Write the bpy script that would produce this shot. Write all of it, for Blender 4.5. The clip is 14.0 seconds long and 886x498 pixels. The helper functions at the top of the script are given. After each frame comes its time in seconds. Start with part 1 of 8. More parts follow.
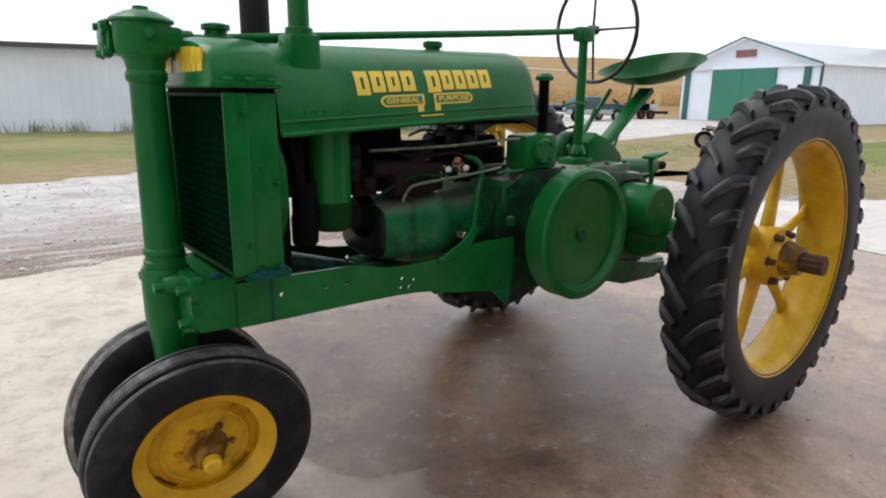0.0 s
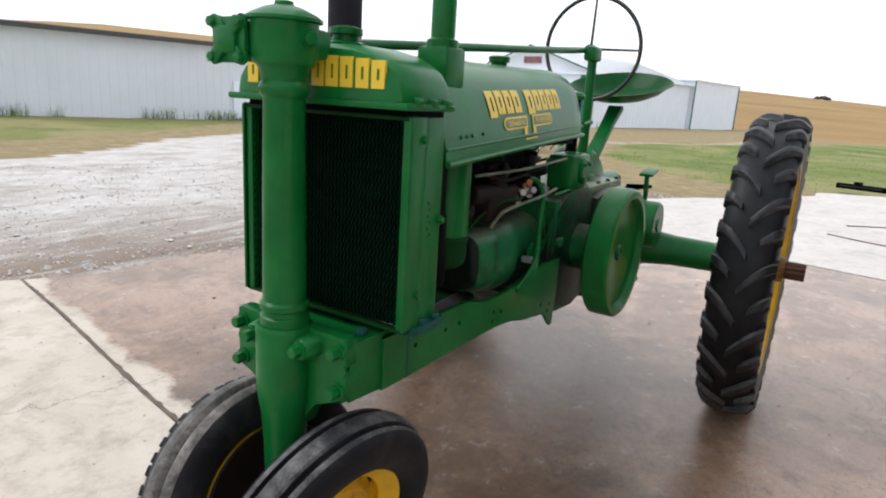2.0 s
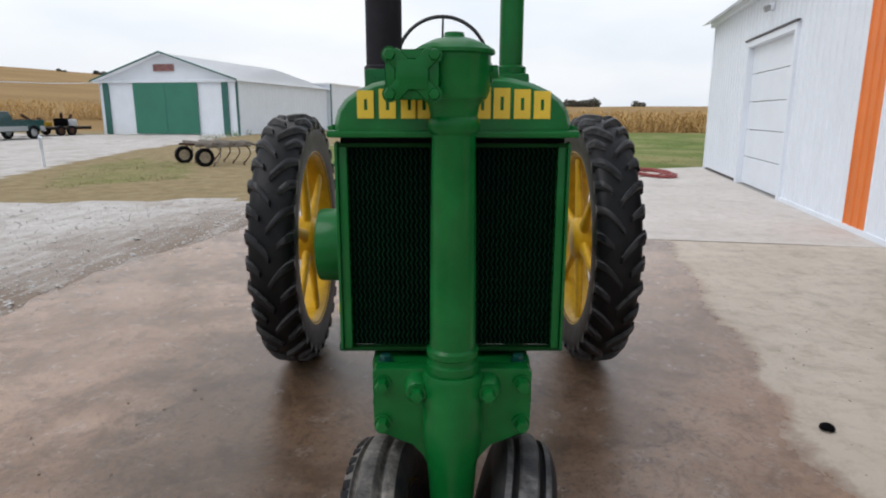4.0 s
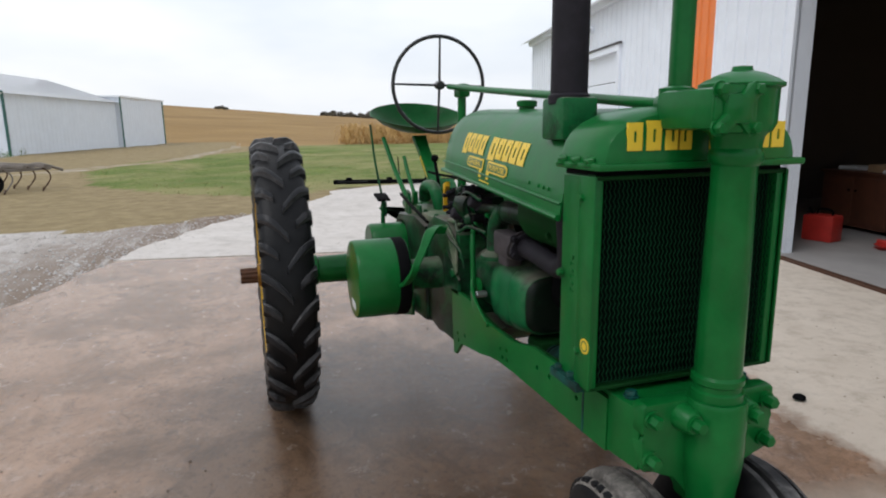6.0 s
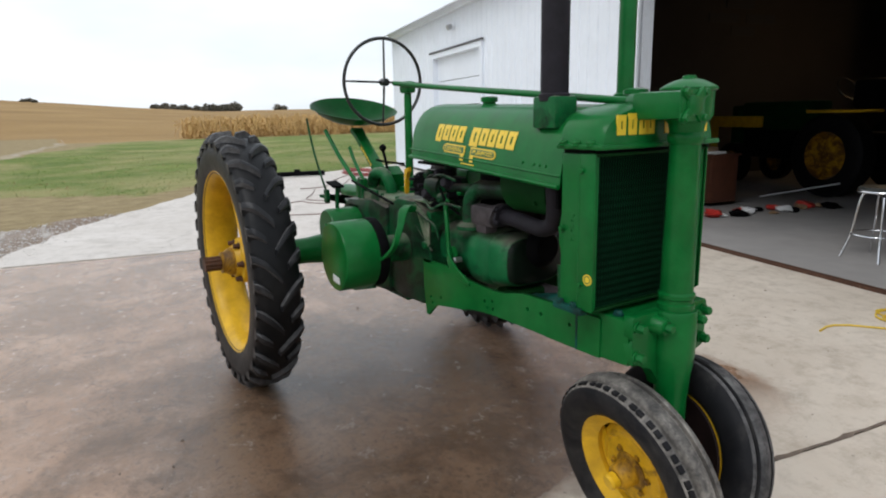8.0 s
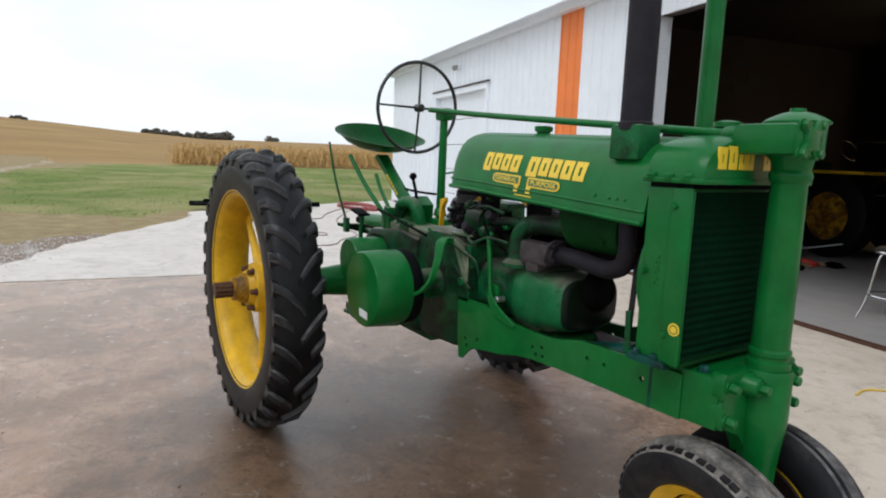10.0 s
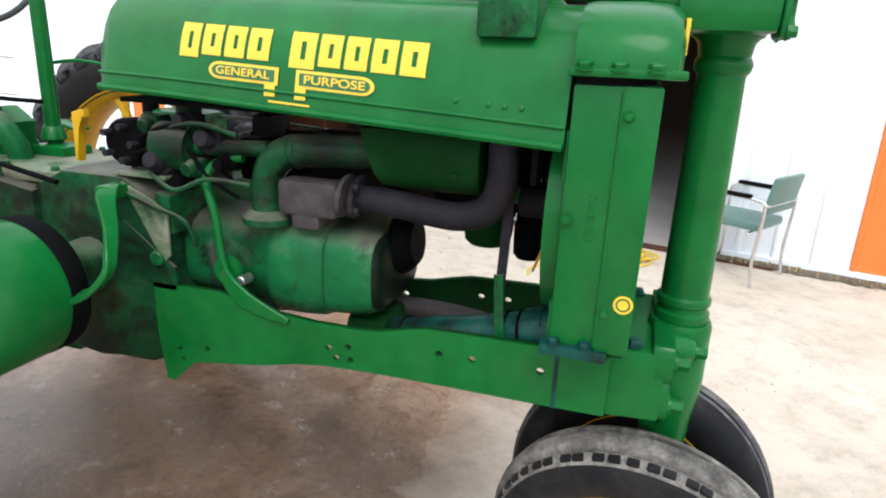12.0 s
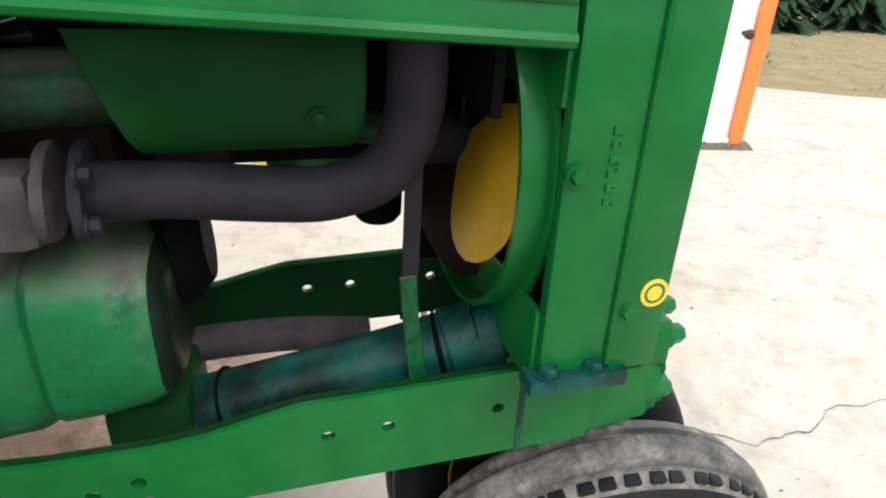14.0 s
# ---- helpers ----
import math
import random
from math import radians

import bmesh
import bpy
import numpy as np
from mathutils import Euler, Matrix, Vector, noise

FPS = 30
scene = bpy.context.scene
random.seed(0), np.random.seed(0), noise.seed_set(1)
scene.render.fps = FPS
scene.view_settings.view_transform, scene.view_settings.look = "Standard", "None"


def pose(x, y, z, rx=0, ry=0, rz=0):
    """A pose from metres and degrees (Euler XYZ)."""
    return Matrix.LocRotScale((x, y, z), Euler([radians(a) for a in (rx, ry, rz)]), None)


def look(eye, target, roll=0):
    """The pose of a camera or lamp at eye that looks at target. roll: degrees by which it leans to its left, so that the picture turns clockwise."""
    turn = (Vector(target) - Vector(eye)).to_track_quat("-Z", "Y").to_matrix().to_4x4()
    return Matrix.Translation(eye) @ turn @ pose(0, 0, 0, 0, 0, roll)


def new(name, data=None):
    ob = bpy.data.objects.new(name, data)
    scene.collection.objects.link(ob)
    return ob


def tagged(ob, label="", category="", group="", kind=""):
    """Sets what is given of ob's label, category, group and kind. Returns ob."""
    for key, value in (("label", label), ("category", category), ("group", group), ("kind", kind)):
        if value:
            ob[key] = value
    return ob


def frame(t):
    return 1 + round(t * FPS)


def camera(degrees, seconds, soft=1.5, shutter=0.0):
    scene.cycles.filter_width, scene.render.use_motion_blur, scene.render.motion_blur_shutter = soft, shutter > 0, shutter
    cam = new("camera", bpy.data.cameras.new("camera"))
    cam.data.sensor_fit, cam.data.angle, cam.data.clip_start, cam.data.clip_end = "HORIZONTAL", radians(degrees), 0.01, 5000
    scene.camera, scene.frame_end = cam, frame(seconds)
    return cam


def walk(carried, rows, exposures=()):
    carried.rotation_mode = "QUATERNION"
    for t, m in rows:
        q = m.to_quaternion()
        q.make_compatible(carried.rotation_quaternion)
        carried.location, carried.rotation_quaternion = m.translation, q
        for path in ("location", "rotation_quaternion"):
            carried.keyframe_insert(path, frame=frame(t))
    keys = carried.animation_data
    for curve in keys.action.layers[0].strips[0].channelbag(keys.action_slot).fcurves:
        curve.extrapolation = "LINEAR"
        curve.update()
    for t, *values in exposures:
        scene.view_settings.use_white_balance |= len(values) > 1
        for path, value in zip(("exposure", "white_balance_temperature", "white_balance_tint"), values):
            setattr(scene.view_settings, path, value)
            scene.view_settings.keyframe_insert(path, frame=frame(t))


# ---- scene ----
cam = camera(71.5, 14.0, soft=2.0)
PATH = [
    (0, (2.336, 1.774, 1.243), (1.107, 0.271, 0.765), 0.8),
    (0.5, (2.379, 1.624, 1.225), (1.203, 0.114, 0.647), 4.3),
    (1, (2.585, 1.436, 1.266), (1.149, 0.156, 0.721), 1.9),
    (1.5, (2.697, 1.214, 1.272), (1.101, 0.164, 0.679), 4.1),
    (2, (2.819, 0.977, 1.289), (1.163, -0.038, 0.812), 3.5),
    (2.2, (2.899, 0.877, 1.289), (1.158, 0.021, 0.803), 4.0),
    (2.5, (3.015, 0.729, 1.296), (1.23, 0.066, 0.685), 4.6),
    (3, (3.041, 0.519, 1.288), (1.212, -0.114, 0.785), -0.9),
    (3.5, (3.085, 0.241, 1.304), (1.16, -0.089, 0.872), 2.3),
    (3.6, (3.109, 0.185, 1.302), (1.172, -0.064, 0.872), 2.1),
    (5.8, (2.934, -0.848, 1.353), (1.052, -0.3, 0.957), -2.6),
    (6, (2.876, -0.933, 1.353), (1.012, -0.325, 0.959), -0.7),
    (6.5, (2.803, -1.135, 1.37), (1.028, -0.331, 0.92), -2.8),
    (7, (2.829, -1.276, 1.376), (1.097, -0.398, 0.897), -2.1),
    (7.5, (2.985, -1.36, 1.355), (1.265, -0.494, 0.814), -2.6),
    (8, (3.03, -1.534, 1.367), (1.371, -0.503, 0.939), -1.3),
    (8.2, (3.038, -1.6, 1.391), (1.359, -0.577, 1.024), -2.7),
    (10.3, (2.583, -1.625, 1.291), (0.959, -0.501, 0.978), 3.5),
    (10.5, (2.467, -1.63, 1.283), (0.958, -0.369, 0.918), 2.8),
    (11, (2.229, -1.553, 1.27), (1.021, -0.023, 0.823), 2.6),
    (11.5, (1.988, -1.396, 1.27), (0.842, 0.171, 0.793), 3.1),
    (12, (1.76, -1.3, 1.277), (1.195, 0.526, 0.686), 2.5),
    (12.5, (1.625, -1.099, 1.254), (1.349, 0.76, 0.568), 2.9),
    (13, (1.518, -0.934, 1.223), (1.467, 0.894, 0.413), 2.8),
    (13.5, (1.405, -0.833, 1.229), (1.789, 0.934, 0.375), 1.1),
    (14, (1.383, -0.75, 1.21), (1.881, 0.975, 0.327), 2.4),
]
EXPOSURE = [(t, stops, 6280, 12 if t < 7 else 10) for t, stops in ((0.0, 0.42), (1.0, 0.68), (1.5, 0.6), (2.5, 0.31), (3.5, -0.06), (6.5, 0.0), (7.5, 0.31), (8.0, 0.1), (10.5, 0.12), (11.0, 0.4), (11.5, 0.92), (12.5, 1.02), (14.0, 1.05))]
walk(cam, [(t, look(eye, target, roll)) for t, eye, target, roll in PATH], EXPOSURE)

# ---- world and sun: a bright overcast day ----
world = bpy.data.worlds.new("sky")
scene.world = world
world.use_nodes = True
wn, wl = world.node_tree.nodes, world.node_tree.links
wn.clear()
sky = wn.new("ShaderNodeTexSky")
sky.sky_type, sky.sun_disc = "NISHITA", False
sky.sun_elevation, sky.sun_rotation = radians(48), radians(250)
sky.dust_density, sky.air_density = 4.0, 1.4
cloud_co = wn.new("ShaderNodeTexCoord")
cloud_map = wn.new("ShaderNodeMapping")
cloud_map.inputs["Scale"].default_value = (1.0, 1.0, 3.2)
cloud = wn.new("ShaderNodeTexNoise")
cloud.inputs["Scale"].default_value, cloud.inputs["Detail"].default_value = 2.2, 4.0
cloud_ramp = wn.new("ShaderNodeValToRGB")
cloud_ramp.color_ramp.elements[0].position, cloud_ramp.color_ramp.elements[0].color = 0.35, (8.6, 9.4, 10.2, 1)
cloud_ramp.color_ramp.elements[1].position, cloud_ramp.color_ramp.elements[1].color = 0.6, (10.6, 11.0, 11.2, 1)
cloud_mix = wn.new("ShaderNodeMix")
cloud_mix.data_type = "RGBA"
cloud_mix.inputs[0].default_value = 0.85
back = wn.new("ShaderNodeBackground")
back.inputs["Strength"].default_value = 0.1
wout = wn.new("ShaderNodeOutputWorld")
wl.new(cloud_co.outputs["Generated"], cloud_map.inputs["Vector"])
wl.new(cloud_map.outputs["Vector"], cloud.inputs["Vector"])
wl.new(cloud.outputs["Fac"], cloud_ramp.inputs["Fac"])
wl.new(sky.outputs["Color"], cloud_mix.inputs[6])
wl.new(cloud_ramp.outputs["Color"], cloud_mix.inputs[7])
wl.new(cloud_mix.outputs[2], back.inputs["Color"])
wl.new(back.outputs["Background"], wout.inputs["Surface"])

sun = new("sun", bpy.data.lights.new("sun", "SUN"))
sun.data.energy, sun.data.angle, sun.data.color = 1.15, radians(32), (1.0, 0.97, 0.93)
sun.matrix_world = look((0, 0, 0), (-Vector((0.25, -0.62, 0.85))))
scene.view_settings.exposure = 0.0

# ---- materials ----
def material(name):
    m = bpy.data.materials.new(name)
    m.use_nodes = True
    nt = m.node_tree
    return m, nt.nodes, nt.links, nt.nodes["Principled BSDF"]


def position(n, l, scale=1.0, source="Position"):
    geo = n.new("ShaderNodeNewGeometry")
    if scale == 1.0:
        return geo.outputs["Position"]
    mul = n.new("ShaderNodeVectorMath")
    mul.operation = "SCALE"
    mul.inputs["Scale"].default_value = scale
    l.new(geo.outputs["Position"], mul.inputs[0])
    return mul.outputs[0]


def noise_of(n, l, vec, scale, detail=5.0, rough=0.6, distort=0.0):
    t = n.new("ShaderNodeTexNoise")
    t.inputs["Scale"].default_value, t.inputs["Detail"].default_value = scale, detail
    t.inputs["Roughness"].default_value, t.inputs["Distortion"].default_value = rough, distort
    l.new(vec, t.inputs["Vector"])
    return t.outputs["Fac"]


def ramp(n, l, fac, stops):
    r = n.new("ShaderNodeValToRGB")
    el = r.color_ramp.elements
    while len(el) < len(stops):
        el.new(0.5)
    for e, (p, c) in zip(el, stops):
        e.position = p
        e.color = (*c, 1) if not isinstance(c, float) else (c, c, c, 1)
    l.new(fac, r.inputs["Fac"])
    return r.outputs["Color"]


def mixc(n, l, fac, a, b, mode="MIX"):
    m = n.new("ShaderNodeMix")
    m.data_type, m.blend_type = "RGBA", mode
    for i, v in ((0, fac), (6, a), (7, b)):
        if isinstance(v, (int, float)):
            m.inputs[i].default_value = v
        elif isinstance(v, tuple):
            m.inputs[i].default_value = (*v, 1)
        else:
            l.new(v, m.inputs[i])
    return m.outputs[2]


def mathn(n, l, op, a, b=None, c=None, clamp=False):
    m = n.new("ShaderNodeMath")
    m.operation, m.use_clamp = op, clamp
    for i, v in enumerate((a, b, c)):
        if v is None:
            continue
        if isinstance(v, (int, float)):
            m.inputs[i].default_value = v
        else:
            l.new(v, m.inputs[i])
    return m.outputs[0]


def bump(n, l, height, strength, dist, bsdf, before=None):
    b = n.new("ShaderNodeBump")
    b.inputs["Strength"].default_value, b.inputs["Distance"].default_value = strength, dist
    l.new(height, b.inputs["Height"])
    if before is not None:
        l.new(before, b.inputs["Normal"])
    l.new(b.outputs["Normal"], bsdf.inputs["Normal"])
    return b.outputs["Normal"]


def paint(name, color, dirt=(0.10, 0.085, 0.06), amount=0.25, rough=0.34, scale=9.0, relief=0.15, coat=0.07, spec=0.25):
    """Brushed old enamel: two scales of tone, dust in patches, a slightly uneven film."""
    m, n, l, b = material(name)
    p = position(n, l)
    fine, broad = noise_of(n, l, p, 60.0, 4.0), noise_of(n, l, p, scale, 6.0, 0.65)
    dark, light = tuple(c * 0.78 for c in color), tuple(min(1, c * 1.16 + 0.004) for c in color)
    tone = ramp(n, l, broad, [(0.3, dark), (0.7, light)])
    speck = ramp(n, l, fine, [(0.58, 0.0), (0.8, 1.0)])
    patch = ramp(n, l, noise_of(n, l, p, scale * 0.55, 7.0, 0.7, 0.4), [(0.48, 0.0), (0.75, 1.0)])
    mask = mathn(n, l, "MULTIPLY", mathn(n, l, "MULTIPLY_ADD", speck, 0.35, 0.5), patch)
    mask = mathn(n, l, "MULTIPLY", mask, amount, clamp=True)
    l.new(mixc(n, l, mask, tone, dirt), b.inputs["Base Color"])
    l.new(mathn(n, l, "MULTIPLY_ADD", broad, 0.22, rough - 0.1 + 0.0), b.inputs["Roughness"])
    b.inputs["Specular IOR Level"].default_value = spec
    b.inputs["Coat Weight"].default_value, b.inputs["Coat Roughness"].default_value = coat, 0.12
    bump(n, l, mathn(n, l, "ADD", mathn(n, l, "MULTIPLY", fine, 0.25), broad), relief, 0.004, b)
    return m


def plain(name, color, rough=0.6, metal=0.0, vary=0.25, scale=12.0, relief=0.2, dist=0.004, spec=0.5):
    m, n, l, b = material(name)
    p = position(n, l)
    f = noise_of(n, l, p, scale, 7.0, 0.65)
    g = noise_of(n, l, p, scale * 8, 3.0)
    tone = ramp(n, l, f, [(0.28, tuple(c * (1 - vary) for c in color)), (0.72, tuple(min(1, c * (1 + vary)) for c in color))])
    l.new(mixc(n, l, mathn(n, l, "MULTIPLY", g, 0.3), tone, tuple(c * 0.6 for c in color)), b.inputs["Base Color"])
    b.inputs["Metallic"].default_value = metal
    b.inputs["Specular IOR Level"].default_value = spec
    l.new(mathn(n, l, "MULTIPLY_ADD", f, 0.2, rough - 0.1, clamp=True), b.inputs["Roughness"])
    bump(n, l, mathn(n, l, "ADD", f, mathn(n, l, "MULTIPLY", g, 0.4)), relief, dist, b)
    return m


def grimy(name, color, grease=(0.006, 0.007, 0.006), dust=(0.20, 0.225, 0.18), rough=0.4, grease_at=0.53, dust_at=0.52, dust_most=0.8, settled=0.0):
    """Old enamel under black grease in patches and pale dust."""
    m, n, l, b = material(name)
    p = position(n, l)
    fine, broad = noise_of(n, l, p, 70.0, 4.0), noise_of(n, l, p, 11.0, 7.0, 0.7)
    tone = ramp(n, l, broad, [(0.3, tuple(c * 0.7 for c in color)), (0.7, tuple(c * 1.25 for c in color))])
    g1 = ramp(n, l, noise_of(n, l, p, 6.5, 8.0, 0.72, 0.6), [(grease_at, 0.0), (grease_at + 0.15, 0.9)])
    tone = mixc(n, l, g1, tone, grease)
    d1 = ramp(n, l, noise_of(n, l, p, 9.0, 8.0, 0.75, 0.3), [(dust_at, 0.0), (dust_at + 0.26, dust_most)])
    d1 = mathn(n, l, "MULTIPLY", d1, mathn(n, l, "MULTIPLY_ADD", fine, 0.9, 0.3), clamp=True)
    tone = mixc(n, l, d1, tone, dust)
    # field dust that has settled on level faces, brown and oily
    geo = n.new("ShaderNodeNewGeometry")
    up = n.new("ShaderNodeSeparateXYZ")
    l.new(geo.outputs["Normal"], up.inputs[0])
    lying = mathn(n, l, "MULTIPLY", ramp(n, l, up.outputs[2], [(0.45, 0.0), (0.9, 1.0)]), ramp(n, l, broad, [(0.3, 0.25), (0.62, 0.8)]))
    l.new(mixc(n, l, mathn(n, l, "MULTIPLY", lying, settled), tone, (0.155, 0.13, 0.11)), b.inputs["Base Color"])
    l.new(mathn(n, l, "MULTIPLY_ADD", broad, 0.3, rough - 0.15), b.inputs["Roughness"])
    b.inputs["Specular IOR Level"].default_value = 0.17
    bump(n, l, mathn(n, l, "ADD", mathn(n, l, "MULTIPLY", fine, 0.3), broad), 0.4, 0.005, b)
    return m


GREEN = paint("green_paint", (0.0018, 0.106, 0.0185), amount=0.16, rough=0.33, coat=0.16, spec=0.12)
# green with shade mixed in, for parts under the hood and in the garage
GREEN_SHADED = paint("shaded_green_paint", (0.0014, 0.034, 0.005), dirt=(0.012, 0.012, 0.010), amount=0.6, rough=0.6, coat=0.0, spec=0.08)
GREEN_OLD = grimy("worn_green_paint", (0.005, 0.098, 0.027), dust=(0.15, 0.17, 0.13), grease_at=0.47, dust_most=0.5, settled=0.8)
GREEN_HEAD = grimy("dusty_green_engine_paint", (0.007, 0.105, 0.033), dust=(0.20, 0.24, 0.185), grease_at=0.50, dust_most=0.5, settled=0.9)
# greasy green whose base is darkened to paint in the engine bay's shade
GREEN_SHADED_OILY = grimy("shaded_oily_green_paint", (0.004, 0.062, 0.020), dust=(0.10, 0.10, 0.08), grease_at=0.41, dust_most=0.4, settled=0.8)
GREEN_BLACK = grimy("shaded_greasy_green_paint", (0.004, 0.05, 0.016), grease=(0.003, 0.003, 0.003), dust=(0.03, 0.03, 0.028), grease_at=0.30, dust_most=0.15, settled=0.1)
GREEN_TOP = grimy("dust_covered_green_paint", (0.02, 0.09, 0.03), dust=(0.26, 0.235, 0.19), dust_at=0.34, dust_most=1.0)
GREEN_TEAL = grimy("teal_green_paint", (0.004, 0.060, 0.048), dust=(0.05, 0.085, 0.07), grease_at=0.46)
YELLOW = paint("yellow_paint", (0.62, 0.36, 0.010), dirt=(0.11, 0.055, 0.02), amount=0.7, rough=0.4)
DECAL = plain("yellow_decal", (0.72, 0.50, 0.03), 0.45, 0.0, 0.06, 30.0, 0.05)
DECAL_GREEN = plain("green_decal", (0.010, 0.11, 0.03), 0.4, 0.0, 0.1, 30.0, 0.05)
RUBBER = plain("tyre_rubber", (0.0065, 0.0065, 0.0075), 0.55, 0.0, 0.5, 18.0, 0.35, 0.004, 0.1)
TYRE_BODY = paint("old_tyre_rubber", (0.0035, 0.0035, 0.0042), dirt=(0.032, 0.029, 0.027), amount=0.4, rough=0.42, scale=16.0, relief=0.4, coat=0.0, spec=0.18)
LUG_TOP = paint("worn_lug_rubber", (0.010, 0.010, 0.0118), dirt=(0.085, 0.078, 0.075), amount=0.8, rough=0.36, scale=11.0, relief=0.6, coat=0.0, spec=0.25)
TYRE_MUD = paint("muddy_tyre_rubber", (0.008, 0.008, 0.0095), dirt=(0.14, 0.125, 0.11), amount=0.48, rough=0.55, scale=9.0, relief=0.4, coat=0.0, spec=0.12)


def dusty_rubber(name, color, dust):
    """Worn tread: dust rubbed over most of it in scuffed patches."""
    m, n, l, b = material(name)
    p = position(n, l)
    broad, mid, fine = noise_of(n, l, p, 7.0, 6.0, 0.7, 0.6), noise_of(n, l, p, 26.0, 6.0, 0.75, 0.4), noise_of(n, l, p, 160.0, 3.0)
    mask = mathn(n, l, "MULTIPLY", ramp(n, l, broad, [(0.34, 0.12), (0.62, 0.85)]), ramp(n, l, mid, [(0.36, 0.15), (0.62, 1.0)]))
    l.new(mixc(n, l, mask, color, dust), b.inputs["Base Color"])
    l.new(mathn(n, l, "MULTIPLY_ADD", mid, 0.3, 0.45), b.inputs["Roughness"])
    b.inputs["Specular IOR Level"].default_value = 0.3
    bump(n, l, mathn(n, l, "ADD", mathn(n, l, "MULTIPLY", fine, 0.4), mid), 0.5, 0.004, b)
    return m


TYRE_DRY = dusty_rubber("dried_mud_tread", (0.022, 0.021, 0.021), (0.33, 0.30, 0.265))
TYRE_DUST = dusty_rubber("dusty_tread_rubber", (0.011, 0.011, 0.013), (0.18, 0.172, 0.166))
LUG_EDGE = dusty_rubber("scuffed_lug_edge", (0.024, 0.024, 0.027), (0.13, 0.125, 0.122))
RUST = plain("rusty_iron", (0.085, 0.038, 0.020), 0.75, 0.3, 0.5, 30.0, 0.5)
SOOT = plain("sooty_iron", (0.013, 0.0112, 0.0155), 0.7, 0.0, 0.5, 22.0, 0.4, 0.004, 0.22)
HUB_DIRT = grimy("greasy_yellow_paint", (0.42, 0.22, 0.01), grease=(0.055, 0.024, 0.010), dust=(0.16, 0.09, 0.03), grease_at=0.40, dust_most=0.5)
YELLOW_RUST = grimy("rusty_yellow_paint", (0.56, 0.31, 0.008), grease=(0.07, 0.03, 0.01), dust=(0.40, 0.24, 0.05), grease_at=0.52, dust_most=0.5)
YELLOW_MUTED = paint("muted_yellow_paint", (0.42, 0.24, 0.008), dirt=(0.05, 0.03, 0.015), amount=0.9, rough=0.5)
MANIFOLD = plain("grey_cast_iron", (0.05, 0.042, 0.044), 0.72, 0.0, 0.6, 20.0, 0.4, 0.004, 0.25)
OLD_BROWN = plain("dark_brown_iron", (0.012, 0.0058, 0.0055), 0.7, 0.0, 0.5, 22.0, 0.4, 0.004, 0.15)
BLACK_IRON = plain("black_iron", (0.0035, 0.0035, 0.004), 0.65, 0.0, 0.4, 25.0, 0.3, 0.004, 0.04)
WHEEL_BLACK = plain("black_wheel_rim", (0.012, 0.014, 0.014), 0.35, 0.0, 0.2, 20.0, 0.1)
STEEL = plain("bright_steel", (0.45, 0.45, 0.46), 0.35, 0.9, 0.2, 30.0, 0.15)
CHROME = plain("chrome", (0.7, 0.7, 0.72), 0.18, 1.0, 0.08, 20.0, 0.05)
BRASS = plain("tarnished_brass", (0.32, 0.17, 0.06), 0.5, 0.7, 0.3, 30.0, 0.2)
WHITE = plain("white_steel_cladding", (0.80, 0.84, 0.90), 0.5, 0.0, 0.05, 1.3, 0.05)
WHITE_ROOF = plain("white_roof_sheet", (0.86, 0.87, 0.89), 0.35, 0.0, 0.05, 0.6, 0.05)
ORANGE = plain("orange_cladding", (0.78, 0.20, 0.035), 0.5, 0.0, 0.14, 1.8, 0.08)
GREY_WALL = plain("grey_cladding", (0.717, 0.739, 0.784), 0.6, 0.0, 0.06, 0.5, 0.05)
DARK_TRIM = plain("dark_trim", (0.06, 0.055, 0.06), 0.6, 0.0, 0.2, 4.0, 0.1)
BARN_GREEN = plain("green_barn_door", (0.035, 0.19, 0.125), 0.6, 0.0, 0.12, 0.7, 0.1)
TRIM_GREEN = plain("green_trim", (0.03, 0.13, 0.11), 0.6, 0.0, 0.15, 1.0, 0.1)
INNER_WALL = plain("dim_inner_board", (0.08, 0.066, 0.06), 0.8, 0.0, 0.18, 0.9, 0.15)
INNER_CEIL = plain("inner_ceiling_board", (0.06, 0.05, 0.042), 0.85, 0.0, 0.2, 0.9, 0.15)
WOOD = plain("brown_wood", (0.10, 0.035, 0.018), 0.55, 0.0, 0.35, 6.0, 0.2)
PAPER = plain("white_rag", (0.7, 0.7, 0.7), 0.8, 0.0, 0.1, 12.0, 0.2)
RED = plain("red_paint", (0.46, 0.03, 0.022), 0.45, 0.0, 0.25, 8.0, 0.15)
DARK_VINYL = plain("dark_vinyl", (0.02, 0.022, 0.02), 0.45, 0.0, 0.15, 12.0, 0.15)
CHAIR_GREEN = plain("green_vinyl", (0.10, 0.19, 0.165), 0.45, 0.0, 0.15, 12.0, 0.15)
CARD = plain("brown_cardboard", (0.32, 0.20, 0.11), 0.8, 0.0, 0.12, 8.0, 0.15)
CORD_YELLOW = plain("yellow_cord_rubber", (0.65, 0.44, 0.04), 0.55, 0.0, 0.1, 20.0, 0.1)
CORD_RED = plain("red_hose_rubber", (0.28, 0.05, 0.045), 0.55, 0.0, 0.2, 20.0, 0.1)
GLASS_DARK = plain("dark_window_glass", (0.02, 0.025, 0.03), 0.12, 0.0, 0.1, 3.0, 0.02)
TRUCK_GREEN = plain("dark_teal_car_paint", (0.018, 0.055, 0.055), 0.25, 0.0, 0.1, 2.0, 0.02)
TRUCK_SILVER = plain("silver_car_paint", (0.42, 0.43, 0.44), 0.3, 0.3, 0.08, 2.0, 0.02)
